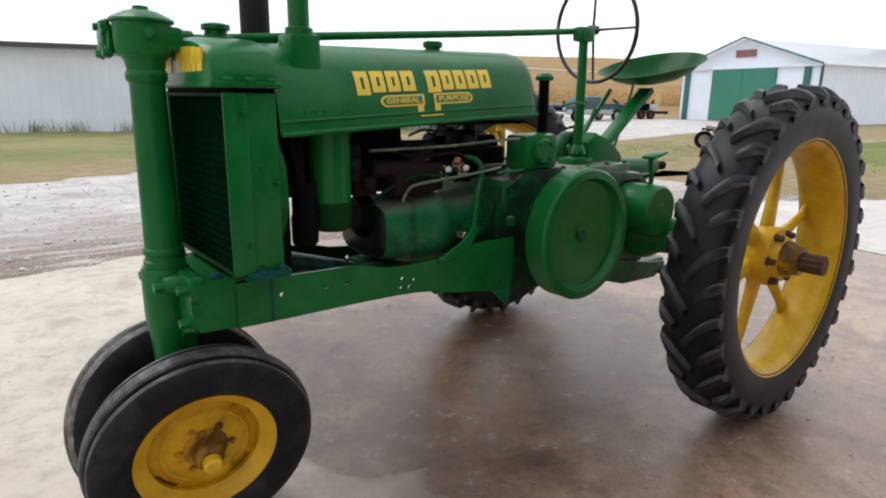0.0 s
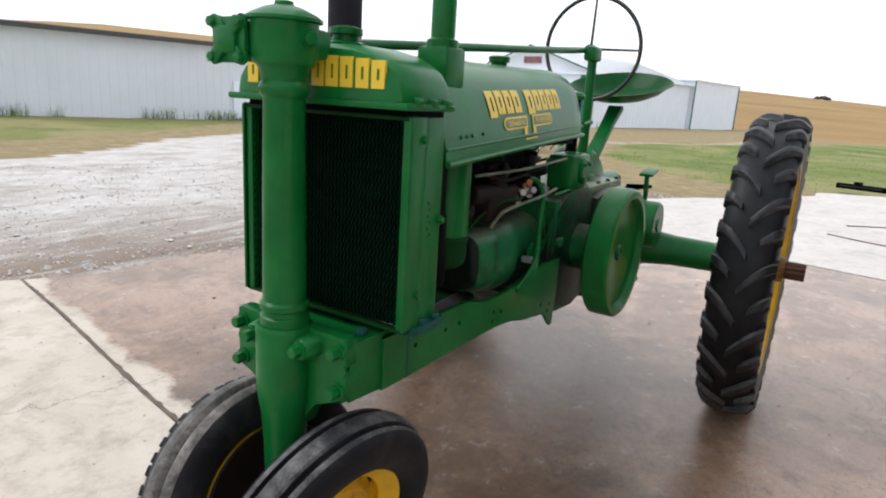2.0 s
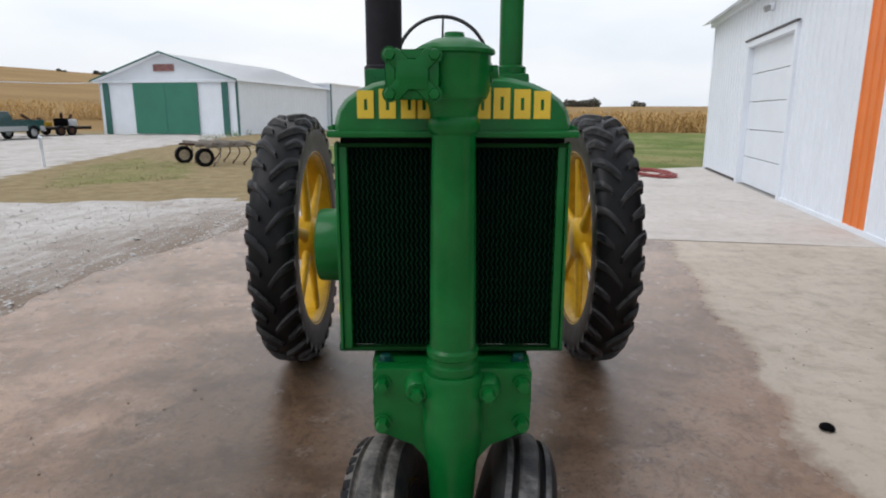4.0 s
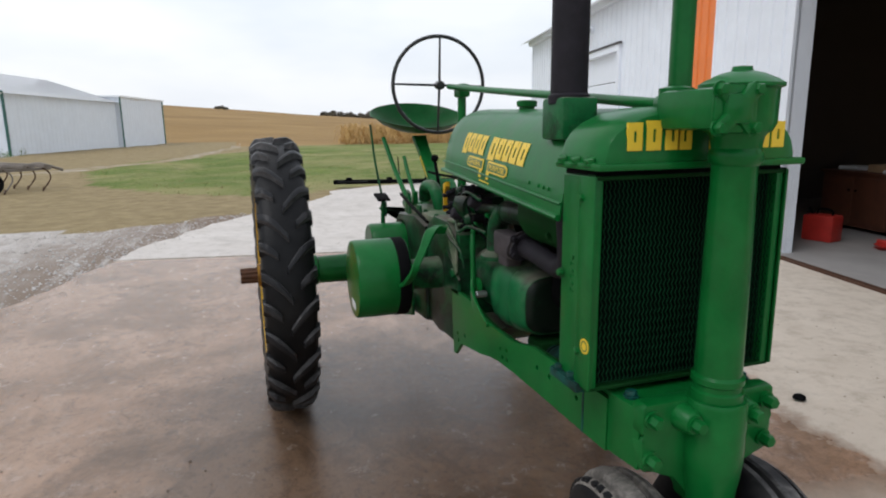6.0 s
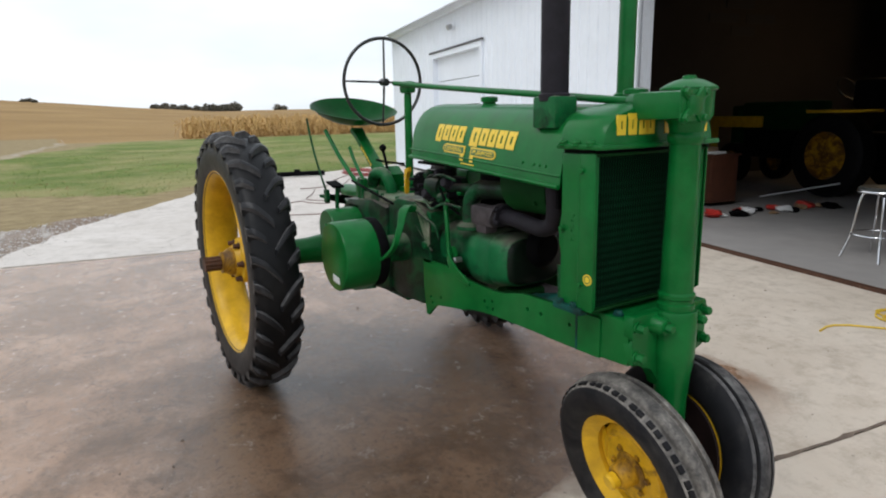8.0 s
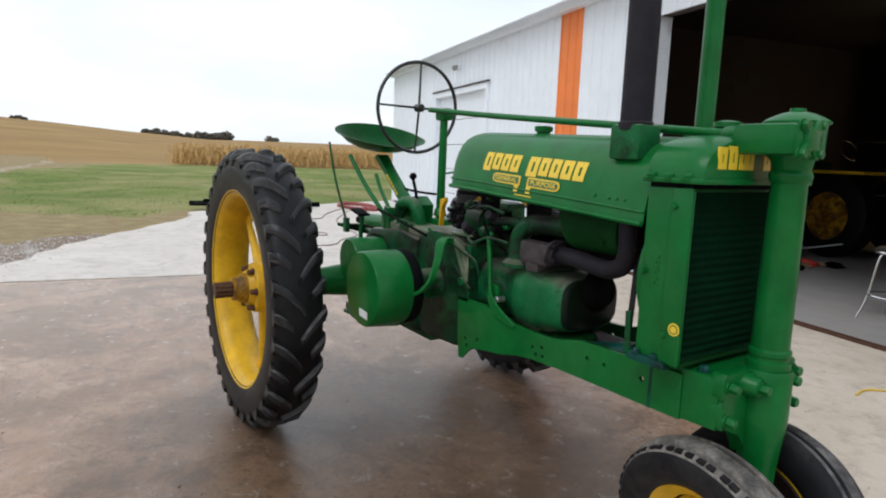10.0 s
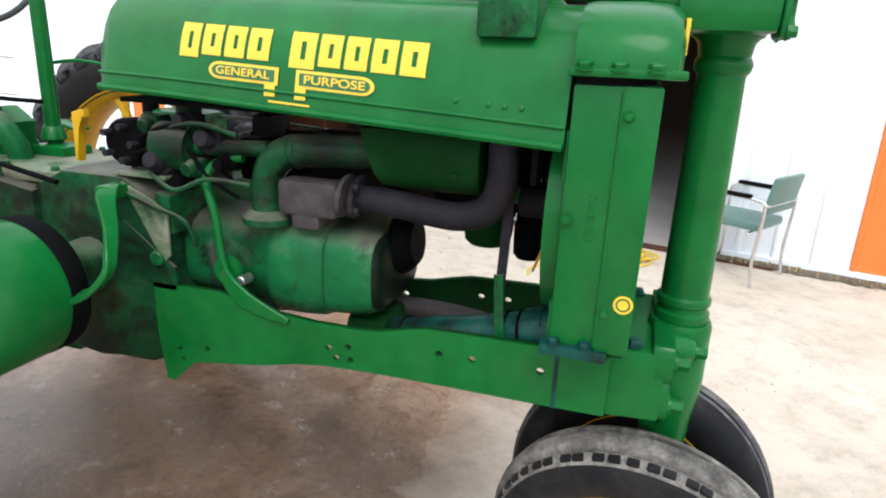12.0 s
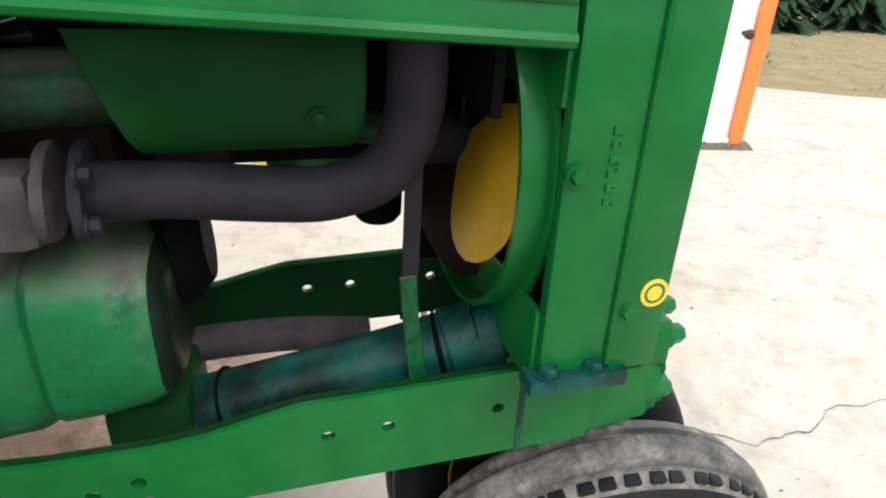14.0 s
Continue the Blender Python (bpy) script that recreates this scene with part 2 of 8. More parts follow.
BARK = plain("bark", (0.09, 0.065, 0.045), 0.9, 0.0, 0.35, 8.0, 0.6, 0.02)

# ---- ground materials ----
def concrete_mat(name="weathered_concrete", low=(0.47, 0.40, 0.325), high=(0.60, 0.53, 0.45), worn=(0.36, 0.30, 0.235)):
    m, n, l, b = material(name)
    p = position(n, l)
    sep = n.new("ShaderNodeSeparateXYZ")
    l.new(p, sep.inputs[0])
    x, y = sep.outputs[0], sep.outputs[1]
    warp = mathn(n, l, "MULTIPLY_ADD", noise_of(n, l, p, 1.7, 6.0, 0.65), 1.0, -0.5)
    along = mathn(n, l, "MULTIPLY_ADD", y, -0.19, x)
    across = mathn(n, l, "MULTIPLY_ADD", x, 0.22, y)
    front = mathn(n, l, "MULTIPLY_ADD", warp, 0.45, along)
    front = mathn(n, l, "ADD", front, mathn(n, l, "MULTIPLY", mathn(n, l, "MAXIMUM", mathn(n, l, "ADD", y, 0.2), 0.0), 0.10))
    crisp = mathn(n, l, "MINIMUM", mathn(n, l, "MAXIMUM", mathn(n, l, "MULTIPLY_ADD", y, -16.0, 6.0), 2.2), 26.0)
    side = mathn(n, l, "MULTIPLY_ADD", warp, 0.7, across)
    w1 = mathn(n, l, "MULTIPLY", mathn(n, l, "SUBTRACT", 1.58, front), crisp, clamp=True)
    w2 = mathn(n, l, "MULTIPLY", mathn(n, l, "ADD", along, 3.79), 12.0, clamp=True)
    w3 = mathn(n, l, "MULTIPLY", mathn(n, l, "SUBTRACT", 1.72, side), 13.0, clamp=True)
    wet = mathn(n, l, "MULTIPLY", mathn(n, l, "MULTIPLY", w1, w2), w3)
    broad = noise_of(n, l, p, 0.9, 8.0, 0.68, 0.3)
    mid = noise_of(n, l, p, 6.5, 9.0, 0.78)
    fine = noise_of(n, l, p, 130.0, 3.0)
    dry = ramp(n, l, broad, [(0.3, low), (0.7, high)])
    dry = mixc(n, l, ramp(n, l, mid, [(0.48, 0.0), (0.66, 0.75)]), dry, worn)
    blot = ramp(n, l, noise_of(n, l, p, 2.3, 9.0, 0.75, 0.8), [(0.52, 0.0), (0.68, 0.45)])
    dry = mixc(n, l, blot, dry, tuple(c * 0.7 for c in worn))
    damp = ramp(n, l, broad, [(0.32, (0.110, 0.062, 0.035)), (0.7, (0.178, 0.115, 0.076))])
    stain = ramp(n, l, noise_of(n, l, p, 1.5, 6.0, 0.7, 0.5), [(0.46, 0.0), (0.60, 0.8)])
    damp = mixc(n, l, stain, damp, (0.07, 0.039, 0.020))
    blotch = ramp(n, l, noise_of(n, l, p, 4.6, 8.0, 0.74, 1.0), [(0.50, 0.0), (0.64, 0.75)])
    damp = mixc(n, l, blotch, damp, (0.062, 0.036, 0.021))
    damp = mixc(n, l, ramp(n, l, mid, [(0.5, 0.0), (0.66, 0.55)]), damp, (0.15, 0.113, 0.088))
    grit = ramp(n, l, noise_of(n, l, p, 34.0, 7.0, 0.8, 0.4), [(0.52, 0.0), (0.64, 0.75)])
    damp = mixc(n, l, grit, damp, (0.05, 0.032, 0.021))
    # damp kept dark by the machine, lightened farther out to paint the sky's sheen
    dx = mathn(n, l, "MULTIPLY", mathn(n, l, "SUBTRACT", x, 0.75), 0.52)
    dy = mathn(n, l, "MULTIPLY", mathn(n, l, "ADD", y, 0.42), 0.80)
    away = mathn(n, l, "SQRT", mathn(n, l, "ADD", mathn(n, l, "MULTIPLY", dx, dx), mathn(n, l, "MULTIPLY", dy, dy)))
    away = mathn(n, l, "ADD", away, mathn(n, l, "MULTIPLY", warp, 1.3))
    thin = mathn(n, l, "MULTIPLY_ADD", away, 2.2, -1.38, clamp=True)
    damp = mixc(n, l, mathn(n, l, "MULTIPLY", thin, 0.8), damp, mixc(n, l, 1.0, damp, (2.75, 2.85, 3.05), "MULTIPLY"))
    tone = mixc(n, l, wet, dry, damp)
    vor = n.new("ShaderNodeTexVoronoi")
    vor.feature = "DISTANCE_TO_EDGE"
    vor.inputs["Scale"].default_value = 0.42
    wv = n.new("ShaderNodeVectorMath")
    wv.operation = "MULTIPLY_ADD"
    wn3 = n.new("ShaderNodeTexNoise")
    wn3.inputs["Scale"].default_value, wn3.inputs["Detail"].default_value = 2.2, 6.0
    l.new(p, wn3.inputs["Vector"])
    l.new(wn3.outputs["Color"], wv.inputs[0])
    wv.inputs[1].default_value = (0.8, 0.8, 0.0)
    l.new(p, wv.inputs[2])
    l.new(wv.outputs[0], vor.inputs["Vector"])
    crack = mathn(n, l, "LESS_THAN", vor.outputs["Distance"], 0.0011)
    crack = mathn(n, l, "MULTIPLY", crack, mathn(n, l, "GREATER_THAN", noise_of(n, l, p, 0.33, 2.0), 0.53))
    specks = ramp(n, l, noise_of(n, l, p, 28.0, 2.0, 0.5), [(0.72, 0.0), (0.76, 1.0)])
    dots = mathn(n, l, "MULTIPLY", specks, 0.55)
    tone = mixc(n, l, dots, tone, (0.07, 0.06, 0.055))
    tone = mixc(n, l, mathn(n, l, "MULTIPLY", crack, 0.35), tone, (0.06, 0.05, 0.045))
    l.new(tone, b.inputs["Base Color"])
    rw = mathn(n, l, "MULTIPLY_ADD", mid, 0.40, 0.03)
    l.new(mathn(n, l, "ADD", mathn(n, l, "MULTIPLY", wet, rw), mathn(n, l, "MULTIPLY", mathn(n, l, "SUBTRACT", 1.0, wet), 0.85)), b.inputs["Roughness"])
    b.inputs["Specular IOR Level"].default_value = 0.5
    h = mathn(n, l, "ADD", mathn(n, l, "MULTIPLY", fine, 0.35), mid)
    h = mathn(n, l, "SUBTRACT", h, mathn(n, l, "MULTIPLY", crack, 1.5))
    bump(n, l, h, 0.45, 0.008, b)
    return m


def terrain_mat():
    m, n, l, b = material("farmyard_ground")
    p = position(n, l)
    at = n.new("ShaderNodeAttribute")
    at.attribute_name = "zone"
    sep = n.new("ShaderNodeSeparateColor")
    l.new(at.outputs["Color"], sep.inputs[0])
    wob = mathn(n, l, "MULTIPLY_ADD", noise_of(n, l, p, 1.4, 7.0, 0.7), 1.0, -0.5)

    def sharp(v, k=3.0):
        return mathn(n, l, "MULTIPLY_ADD", mathn(n, l, "ADD", v, mathn(n, l, "MULTIPLY", wob, 0.55)), k, 0.5 - 0.5 * k, clamp=True)

    fine, mid, broad = noise_of(n, l, p, 55.0, 4.0, 0.7), noise_of(n, l, p, 3.0, 7.0, 0.7), noise_of(n, l, p, 0.35, 6.0, 0.65)
    tan = ramp(n, l, mid, [(0.3, (0.20, 0.15, 0.075)), (0.7, (0.34, 0.265, 0.145))])
    green = ramp(n, l, broad, [(0.35, (0.098, 0.143, 0.028)), (0.65, (0.165, 0.205, 0.050))])
    green = mixc(n, l, ramp(n, l, mid, [(0.55, 0.0), (0.8, 0.4)]), green, (0.29, 0.26, 0.125))
    green = mixc(n, l, ramp(n, l, noise_of(n, l, p, 0.2, 6.0, 0.65, 0.6), [(0.46, 0.0), (0.60, 0.7)]), green, (0.30, 0.26, 0.12))
    stone = ramp(n, l, mid, [(0.3, (0.50, 0.455, 0.415)), (0.7, (0.76, 0.73, 0.70))])
    stone = mixc(n, l, ramp(n, l, fine, [(0.42, 0.45), (0.62, 0.0)]), stone, (0.26, 0.23, 0.205))
    puddle = ramp(n, l, noise_of(n, l, p, 0.8, 8.0, 0.72, 0.5), [(0.5, 0.0), (0.64, 0.6)])
    stone = mixc(n, l, puddle, stone, (0.30, 0.25, 0.205))
    # ridges left by wheels along the drive
    ridge_map = n.new("ShaderNodeMapping")
    ridge_map.inputs["Rotation"].default_value = (0, 0, radians(-20))
    ridge_map.inputs["Scale"].default_value = (0.35, 2.6, 1.0)
    l.new(p, ridge_map.inputs["Vector"])
    ridge = noise_of(n, l, ridge_map.outputs[0], 1.6, 7.0, 0.7)
    stone = mixc(n, l, ramp(n, l, ridge, [(0.55, 0.0), (0.68, 0.6)]), stone, (0.24, 0.20, 0.17))
    # mud lies in patches along the slab's edge
    sp = n.new("ShaderNodeSeparateXYZ")
    l.new(p, sp.inputs[0])
    off = mathn(n, l, "ADD", mathn(n, l, "MULTIPLY_ADD", sp.outputs[0], 0.257, 3.02), sp.outputs[1])
    by_slab = mathn(n, l, "MULTIPLY_ADD", off, 0.42, 1.15, clamp=True)
    mud = mathn(n, l, "MULTIPLY", ramp(n, l, noise_of(n, l, ridge_map.outputs[0], 2.4, 8.0, 0.72), [(0.33, 0.0), (0.50, 0.95)]), by_slab)
    stone = mixc(n, l, mud, stone, (0.21, 0.155, 0.115))
    crop = n.new("ShaderNodeTexNoise")
    crop.inputs["Scale"].default_value, crop.inputs["Detail"].default_value = 0.05, 9.0
    l.new(p, crop.inputs["Vector"])
    corn = ramp(n, l, crop.outputs["Fac"], [(0.3, (0.25, 0.152, 0.056)), (0.7, (0.36, 0.235, 0.098))])
    corn = mixc(n, l, ramp(n, l, mid, [(0.4, 0.0), (0.75, 0.5)]), corn, (0.17, 0.10, 0.04))
    c = mixc(n, l, sharp(sep.outputs[1]), tan, green)
    c = mixc(n, l, sharp(sep.outputs[2]), c, corn)
    c = mixc(n, l, sharp(sep.outputs[0], 5.0), c, stone)
    l.new(c, b.inputs["Base Color"])
    b.inputs["Roughness"].default_value = 0.92
    b.inputs["Specular IOR Level"].default_value = 0.2
    n1 = bump(n, l, mid, 0.5, 0.05, b)
    bump(n, l, fine, 0.6, 0.02, b, n1)
    return m


CONCRETE, TERRAIN = concrete_mat(), terrain_mat()
CONCRETE_NEW = concrete_mat("newer_pale_concrete", (0.52, 0.475, 0.43), (0.64, 0.595, 0.555), (0.44, 0.395, 0.35))
FLOOR_IN = plain("garage_concrete_floor", (0.29, 0.275, 0.265), 0.75, 0.0, 0.15, 2.5, 0.12)


# ---- mesh helpers ----
def obj(name, bm, mat, smooth=0.0):
    """smooth: the angle in degrees below which edges are shaded round."""
    me = bpy.data.meshes.new(name)
    bmesh.ops.recalc_face_normals(bm, faces=bm.faces)
    if smooth:
        for f in bm.faces:
            f.smooth = True
        for e in bm.edges:
            if len(e.link_faces) == 2 and e.calc_face_angle(0.0) > radians(smooth):
                e.smooth = False
    bm.to_mesh(me)
    bm.free()
    me.materials.append(mat)
    return new(name, me)


def part(name, bm, mat, parent, label="", smooth=40.0):
    ob = obj(name, bm, mat, smooth)
    ob.parent = parent
    if label:
        ob["label"] = label
    return ob


def thing(name, label, category, group="", kind="", at=(0, 0, 0), turn=0.0):
    e = new(name)
    e.empty_display_size = 0.1
    e.matrix_basis = pose(*at, 0, 0, turn)
    return tagged(e, label, category, group, kind)


def box(bm, lo, hi, bevel=0.0, m=None):
    geom = bmesh.ops.create_cube(bm, size=1.0)
    lo, hi = [min(p) for p in zip(lo, hi)], [max(p) for p in zip(lo, hi)]
    c, s = (Vector(lo) + Vector(hi)) / 2, Vector(hi) - Vector(lo)
    for v in geom["verts"]:
        v.co = Vector((v.co.x * s.x, v.co.y * s.y, v.co.z * s.z)) + c
    vs = geom["verts"]
    if bevel:
        es = list({e for v in vs for e in v.link_edges})
        out = bmesh.ops.bevel(bm, geom=es, offset=bevel, segments=2, profile=0.6, affect="EDGES")
        vs = list({v for f in out["faces"] for v in f.verts} | {v for v in vs if v.is_valid})
    if m is not None:
        for v in vs:
            v.co = m @ v.co
    return vs


def lathe(bm, profile, m=None, n=32, close=False):
    """Turns (radius, height) points round z."""
    rings = []
    for r, h in profile:
        if r < 1e-6:
            rings.append([bm.verts.new((0, 0, h))])
        else:
            rings.append([bm.verts.new((r * math.cos(2 * math.pi * i / n), r * math.sin(2 * math.pi * i / n), h)) for i in range(n)])
    pairs = list(zip(rings, rings[1:])) + ([(rings[-1], rings[0])] if close else [])
    for a, b in pairs:
        for i in range(n):
            j = (i + 1) % n
            q = [a[i % len(a)], a[j % len(a)], b[j % len(b)], b[i % len(b)]]
            q = [v for k, v in enumerate(q) if v not in q[:k]]
            if len(q) > 2:
                bm.faces.new(q)
    if m is not None:
        for ring in rings:
            for v in ring:
                v.co = m @ v.co
    return rings


def axis(p0, p1):
    """A pose at p0 whose z points to p1."""
    d = Vector(p1) - Vector(p0)
    return Matrix.Translation(p0) @ d.to_track_quat("Z", "Y").to_matrix().to_4x4()


def rod(bm, p0, p1, r0, r1=None, n=16, cap=0.0):
    """A round bar, with its ends eased by cap."""
    h = (Vector(p1) - Vector(p0)).length
    r1 = r0 if r1 is None else r1
    c = cap or min(r0, r1) * 0.15
    lathe(bm, [(0, 0), (r0 - c, 0), (r0, c), (r1, h - c), (r1 - c, h), (0, h)], axis(p0, p1), n)


def tube(bm, pts, r, n=12, steps=6, radii=None):
    """A bar along a smooth line through pts."""
    P = [Vector(p) for p in pts]
    line, rs = [], []
    for i in range(len(P) - 1):
        a, b, c, d = P[max(i - 1, 0)], P[i], P[i + 1], P[min(i + 2, len(P) - 1)]
        for k in range(steps):
            t = k / steps
            line.append(0.5 * (2 * b + (c - a) * t + (2 * a - 5 * b + 4 * c - d) * t * t + (3 * b - a - 3 * c + d) * t ** 3))
            rs.append(r if radii is None else radii[i] * (1 - t) + radii[i + 1] * t)
    line.append(P[-1])
    rs.append(r if radii is None else radii[-1])
    up = Vector((0, 0, 1)) if abs((line[1] - line[0]).normalized().z) < 0.9 else Vector((1, 0, 0))
    rings = []
    for i, p in enumerate(line):
        d = (line[min(i + 1, len(line) - 1)] - line[max(i - 1, 0)]).normalized()
        s = d.cross(up).normalized()
        up = s.cross(d).normalized()
        rings.append([bm.verts.new(p + rs[i] * (math.cos(2 * math.pi * k / n) * s + math.sin(2 * math.pi * k / n) * up)) for k in range(n)])
    for a, b in zip(rings, rings[1:]):
        for k in range(n):
            bm.faces.new((a[k], a[(k + 1) % n], b[(k + 1) % n], b[k]))
    bm.faces.new(list(reversed(rings[0])))
    bm.faces.new(rings[-1])


def strap(bm, pts, wide, thick, across=(0, 1, 0), steps=4):
    """A flat bar along a smooth line; across: the way its width runs."""
    P = [Vector(p) for p in pts]
    line = []
    for i in range(len(P) - 1):
        a, b, c, d = P[max(i - 1, 0)], P[i], P[i + 1], P[min(i + 2, len(P) - 1)]
        line += [0.5 * (2 * b + (c - a) * t + (2 * a - 5 * b + 4 * c - d) * t * t + (3 * b - a - 3 * c + d) * t ** 3) for t in [k / steps for k in range(steps)]]
    line.append(P[-1])
    rings = []
    for i, p in enumerate(line):
        w = wide if not isinstance(wide, (list, tuple)) else float(np.interp(i / (len(line) - 1), np.linspace(0, 1, len(wide)), wide))
        d = (line[min(i + 1, len(line) - 1)] - line[max(i - 1, 0)]).normalized()
        u = Vector(across)
        u = (u - d * u.dot(d)).normalized()
        v = d.cross(u)
        e = min(w, thick) * 0.18
        rings.append([bm.verts.new(p + u * a + v * b) for a, b in ((-w / 2 + e, -thick / 2), (w / 2 - e, -thick / 2), (w / 2, -thick / 2 + e), (w / 2, thick / 2 - e), (w / 2 - e, thick / 2), (-w / 2 + e, thick / 2), (-w / 2, thick / 2 - e), (-w / 2, -thick / 2 + e))])
    for a, b in zip(rings, rings[1:]):
        for k in range(8):
            bm.faces.new((a[k], a[(k + 1) % 8], b[(k + 1) % 8], b[k]))
    bm.faces.new(list(reversed(rings[0])))
    bm.faces.new(rings[-1])


def slab_of(bm, outline, depth, m=None, bevel=0.0):
    """A plate: outline in x, y, from z = 0 down to -depth (or up, if negative)."""
    top = [bm.verts.new((x, y, 0)) for x, y in outline]
    bot = [bm.verts.new((x, y, -depth)) for x, y in outline]
    k = len(top)
    fs = [bm.faces.new(top), bm.faces.new(list(reversed(bot)))]
    for i in range(k):
        fs.append(bm.faces.new((top[i], bot[i], bot[(i + 1) % k], top[(i + 1) % k])))
    vs = top + bot
    if bevel:
        es = list({e for f in fs[:2] for e in f.edges})
        out = bmesh.ops.bevel(bm, geom=es, offset=bevel, segments=2, profile=0.6, affect="EDGES")
        vs = list({v for f in out["faces"] for v in f.verts} | {v for v in vs if v.is_valid})
    if m is not None:
        for v in vs:
            v.co = m @ v.co
    return vs


UPRIGHT_XZ = Matrix(((1, 0, 0, 0), (0, 0, 1, 0), (0, 1, 0, 0), (0, 0, 0, 1)))  # x, y of an outline become x, z


def hexbolt(bm, at, out, r=0.016, h=0.014, washer=True):
    m = axis(at, Vector(at) + Vector(out))
    if washer:
        lathe(bm, [(0, 0), (r * 1.35, 0), (r * 1.35, h * 0.25), (0, h * 0.25)], m, 14)
    lathe(bm, [(r, h * 0.2), (r, h * 0.9), (r * 0.85, h * 1.05), (0, h * 1.1)], m, 6)


# ---- lie of the land ----
def land(x, y):
    r = math.hypot(x - 2, y)
    az = math.degrees(math.atan2(-y, 2 - x))  # 0: towards -x, positive towards -y
    lift = np.interp(az, [-180, -60, -25, -12, -6, 0, 8, 20, 38, 60, 100, 180], [0.4, 0.5, 0.9, 0.9, 1.25, 1.75, 2.3, 2.9, 3.75, 4.2, 2.0, 0.4])
    far = max(0.0, min(r, 420.0) - 62.0)
    z = math.tan(radians(lift)) * far * 1.17 * min(1.0, far / 60.0 + 0.25)
    z += 0.5 * noise.noise((x * 0.02, y * 0.02, 3.1)) * min(1.0, max(0.0, r - 25) / 60)
    near = 0.03 * noise.noise((x * 0.35, y * 0.35, 0.0)) + 0.012 * noise.noise((x * 1.6, y * 1.6, 4.0))
    return z - 0.055 + near


def inside(poly, x, y):
    hit = False
    for (x0, y0), (x1, y1) in zip(poly, poly[1:] + poly[:1]):
        if (y0 > y) != (y1 > y) and x < (x1 - x0) * (y - y0) / (y1 - y0) + x0:
            hit = not hit
    return hit


GRAVEL = [(14, -2), (14, -9.3), (1.2, -9.1), (-3, -10.3), (-6.2, -12.3), (-10, -13.8), (-13.5, -16), (-15.2, -20), (-24, -30), (-38, -42), (-46, -38),
          (-40, -27), (-39, -13), (-30, -12.5), (-20, -11.6), (-14.2, -10.5), (-9, -9.2), (-6.2, -8.0), (-6.6, -5.8), (-7.0, -4.1), (-6.9, -2.6), (-8, -0.9), (-6, 3), (6, 3)]
LAWN = [(-10.0, -0.2), (-12.0, -2.7), (-15, -4.6), (-21, -6.0), (-27, -5.2), (-34, -1.5), (-47, 3), (-47, 40), (-14, 40), (-12.8, 6), (-11.8, 1.4)]
ISLAND = [(-8, -7.4), (-13, -9.7), (-17, -9.6), (-14, -6.6), (-10, -5.4)]
SHED_GRASS = [(2.5, -10.6), (-5.6, -13.6), (-12.5, -17.5), (-14, -18.4), (3, -23.4)]
YARD = [(5.2, 4.6), (14, 2), (60, 30), (30, 60), (8, 30)]
PATH_STRIP = [(-20, -8.4), (-27, -4.4), (-44, -1.6), (-62, -1.0), (-62, -0.2), (-44, -0.6), (-27, -3.3), (-20, -7.2)]


def build_ground():
    def steps(edges):
        out = []
        for a, b, d in edges:
            out += list(np.arange(a, b, d))
        return out + [edges[-1][1]]

    xs = steps([(-2400, -600, 200), (-600, -200, 25), (-200, -70, 6), (-70, -30, 1.2), (-30, -15, 0.6), (-15, 6, 0.35), (6, 20, 1.0), (20, 100, 8), (100, 800, 100)])
    ys = steps([(-2000, -500, 150), (-500, -150, 25), (-150, -60, 5), (-60, -20, 1.2), (-20, -2, 0.35), (-2, 8, 0.6), (8, 40, 1.4), (40, 150, 8), (150, 1000, 100)])
    verts, zone = [], []
    for x in xs:
        for y in ys:
            under = 0.12 if -0.7 < x < 4.1 and -2.6 < y < 2.2 else 0.0
            verts.append((x, y, land(x, y) - under))
            g = inside(GRAVEL, x, y)
            isl = inside(ISLAND, x, y)
            gr, thin = inside(LAWN, x, y), inside(SHED_GRASS, x, y)
            path = inside(PATH_STRIP, x, y)
            r = math.hypot(x, y)
            corn = (x < -47.5 and not (-64 < x and -24 < y < -1)) or y < -52 or (r > 66 and x < 5)
            zone += [1.0 if g else (0.45 if path else 0.0), 0.8 if gr and not path else 0.56 if thin else 0.47 if isl else (0.3 if inside(YARD, x, y) else 0.0), 1.0 if corn and not g else 0.0, 1.0]
    k = len(ys)
    faces = [(i * k + j, i * k + j + 1, (i + 1) * k + j + 1, (i + 1) * k + j) for i in range(len(xs) - 1) for j in range(k - 1)]
    me = bpy.data.meshes.new("ground")
    me.from_pydata(verts, [], [f[::-1] for f in faces])
    me.update()
    attr = me.color_attributes.new("zone", "FLOAT_COLOR", "POINT")
    attr.data.foreach_set("color", zone)
    for p in me.polygons:
        p.use_smooth = True
    me.materials.append(TERRAIN)
    return tagged(new("ground", me), "gravel yard, dry grass, lawn and rising tan cornfields", "ground", kind="structure")


build_ground()

# ---- concrete apron in three pours ----
APRON = [(10, -1.2), (6, -2.5), (2.14, -3.2), (1.25, -3.34), (0.6, -3.1), (0.1, -3.04), (-0.82, -2.9), (-1.6, -2.95), (-2.35, -2.82), (-3.25, -2.55), (-4.86, -2.08), (-6.5, -1.35),
         (-7.6, -0.6), (-8.7, 0.2), (-9.6, 0.77), (-10.5, 0.9), (-11.1, 2.0), (-11.75, 4.0), (-12.75, 6.72), (4.55, 2.88), (4.9, 4.6), (6.3, 4.75), (7.1, 4.2), (8.6, 3.6), (10, 3.2)]


def ease(v, a, b):
    t = max(0.0, min(1.0, (v - a) / (b - a)))
    return t * t * (3 - 2 * t)


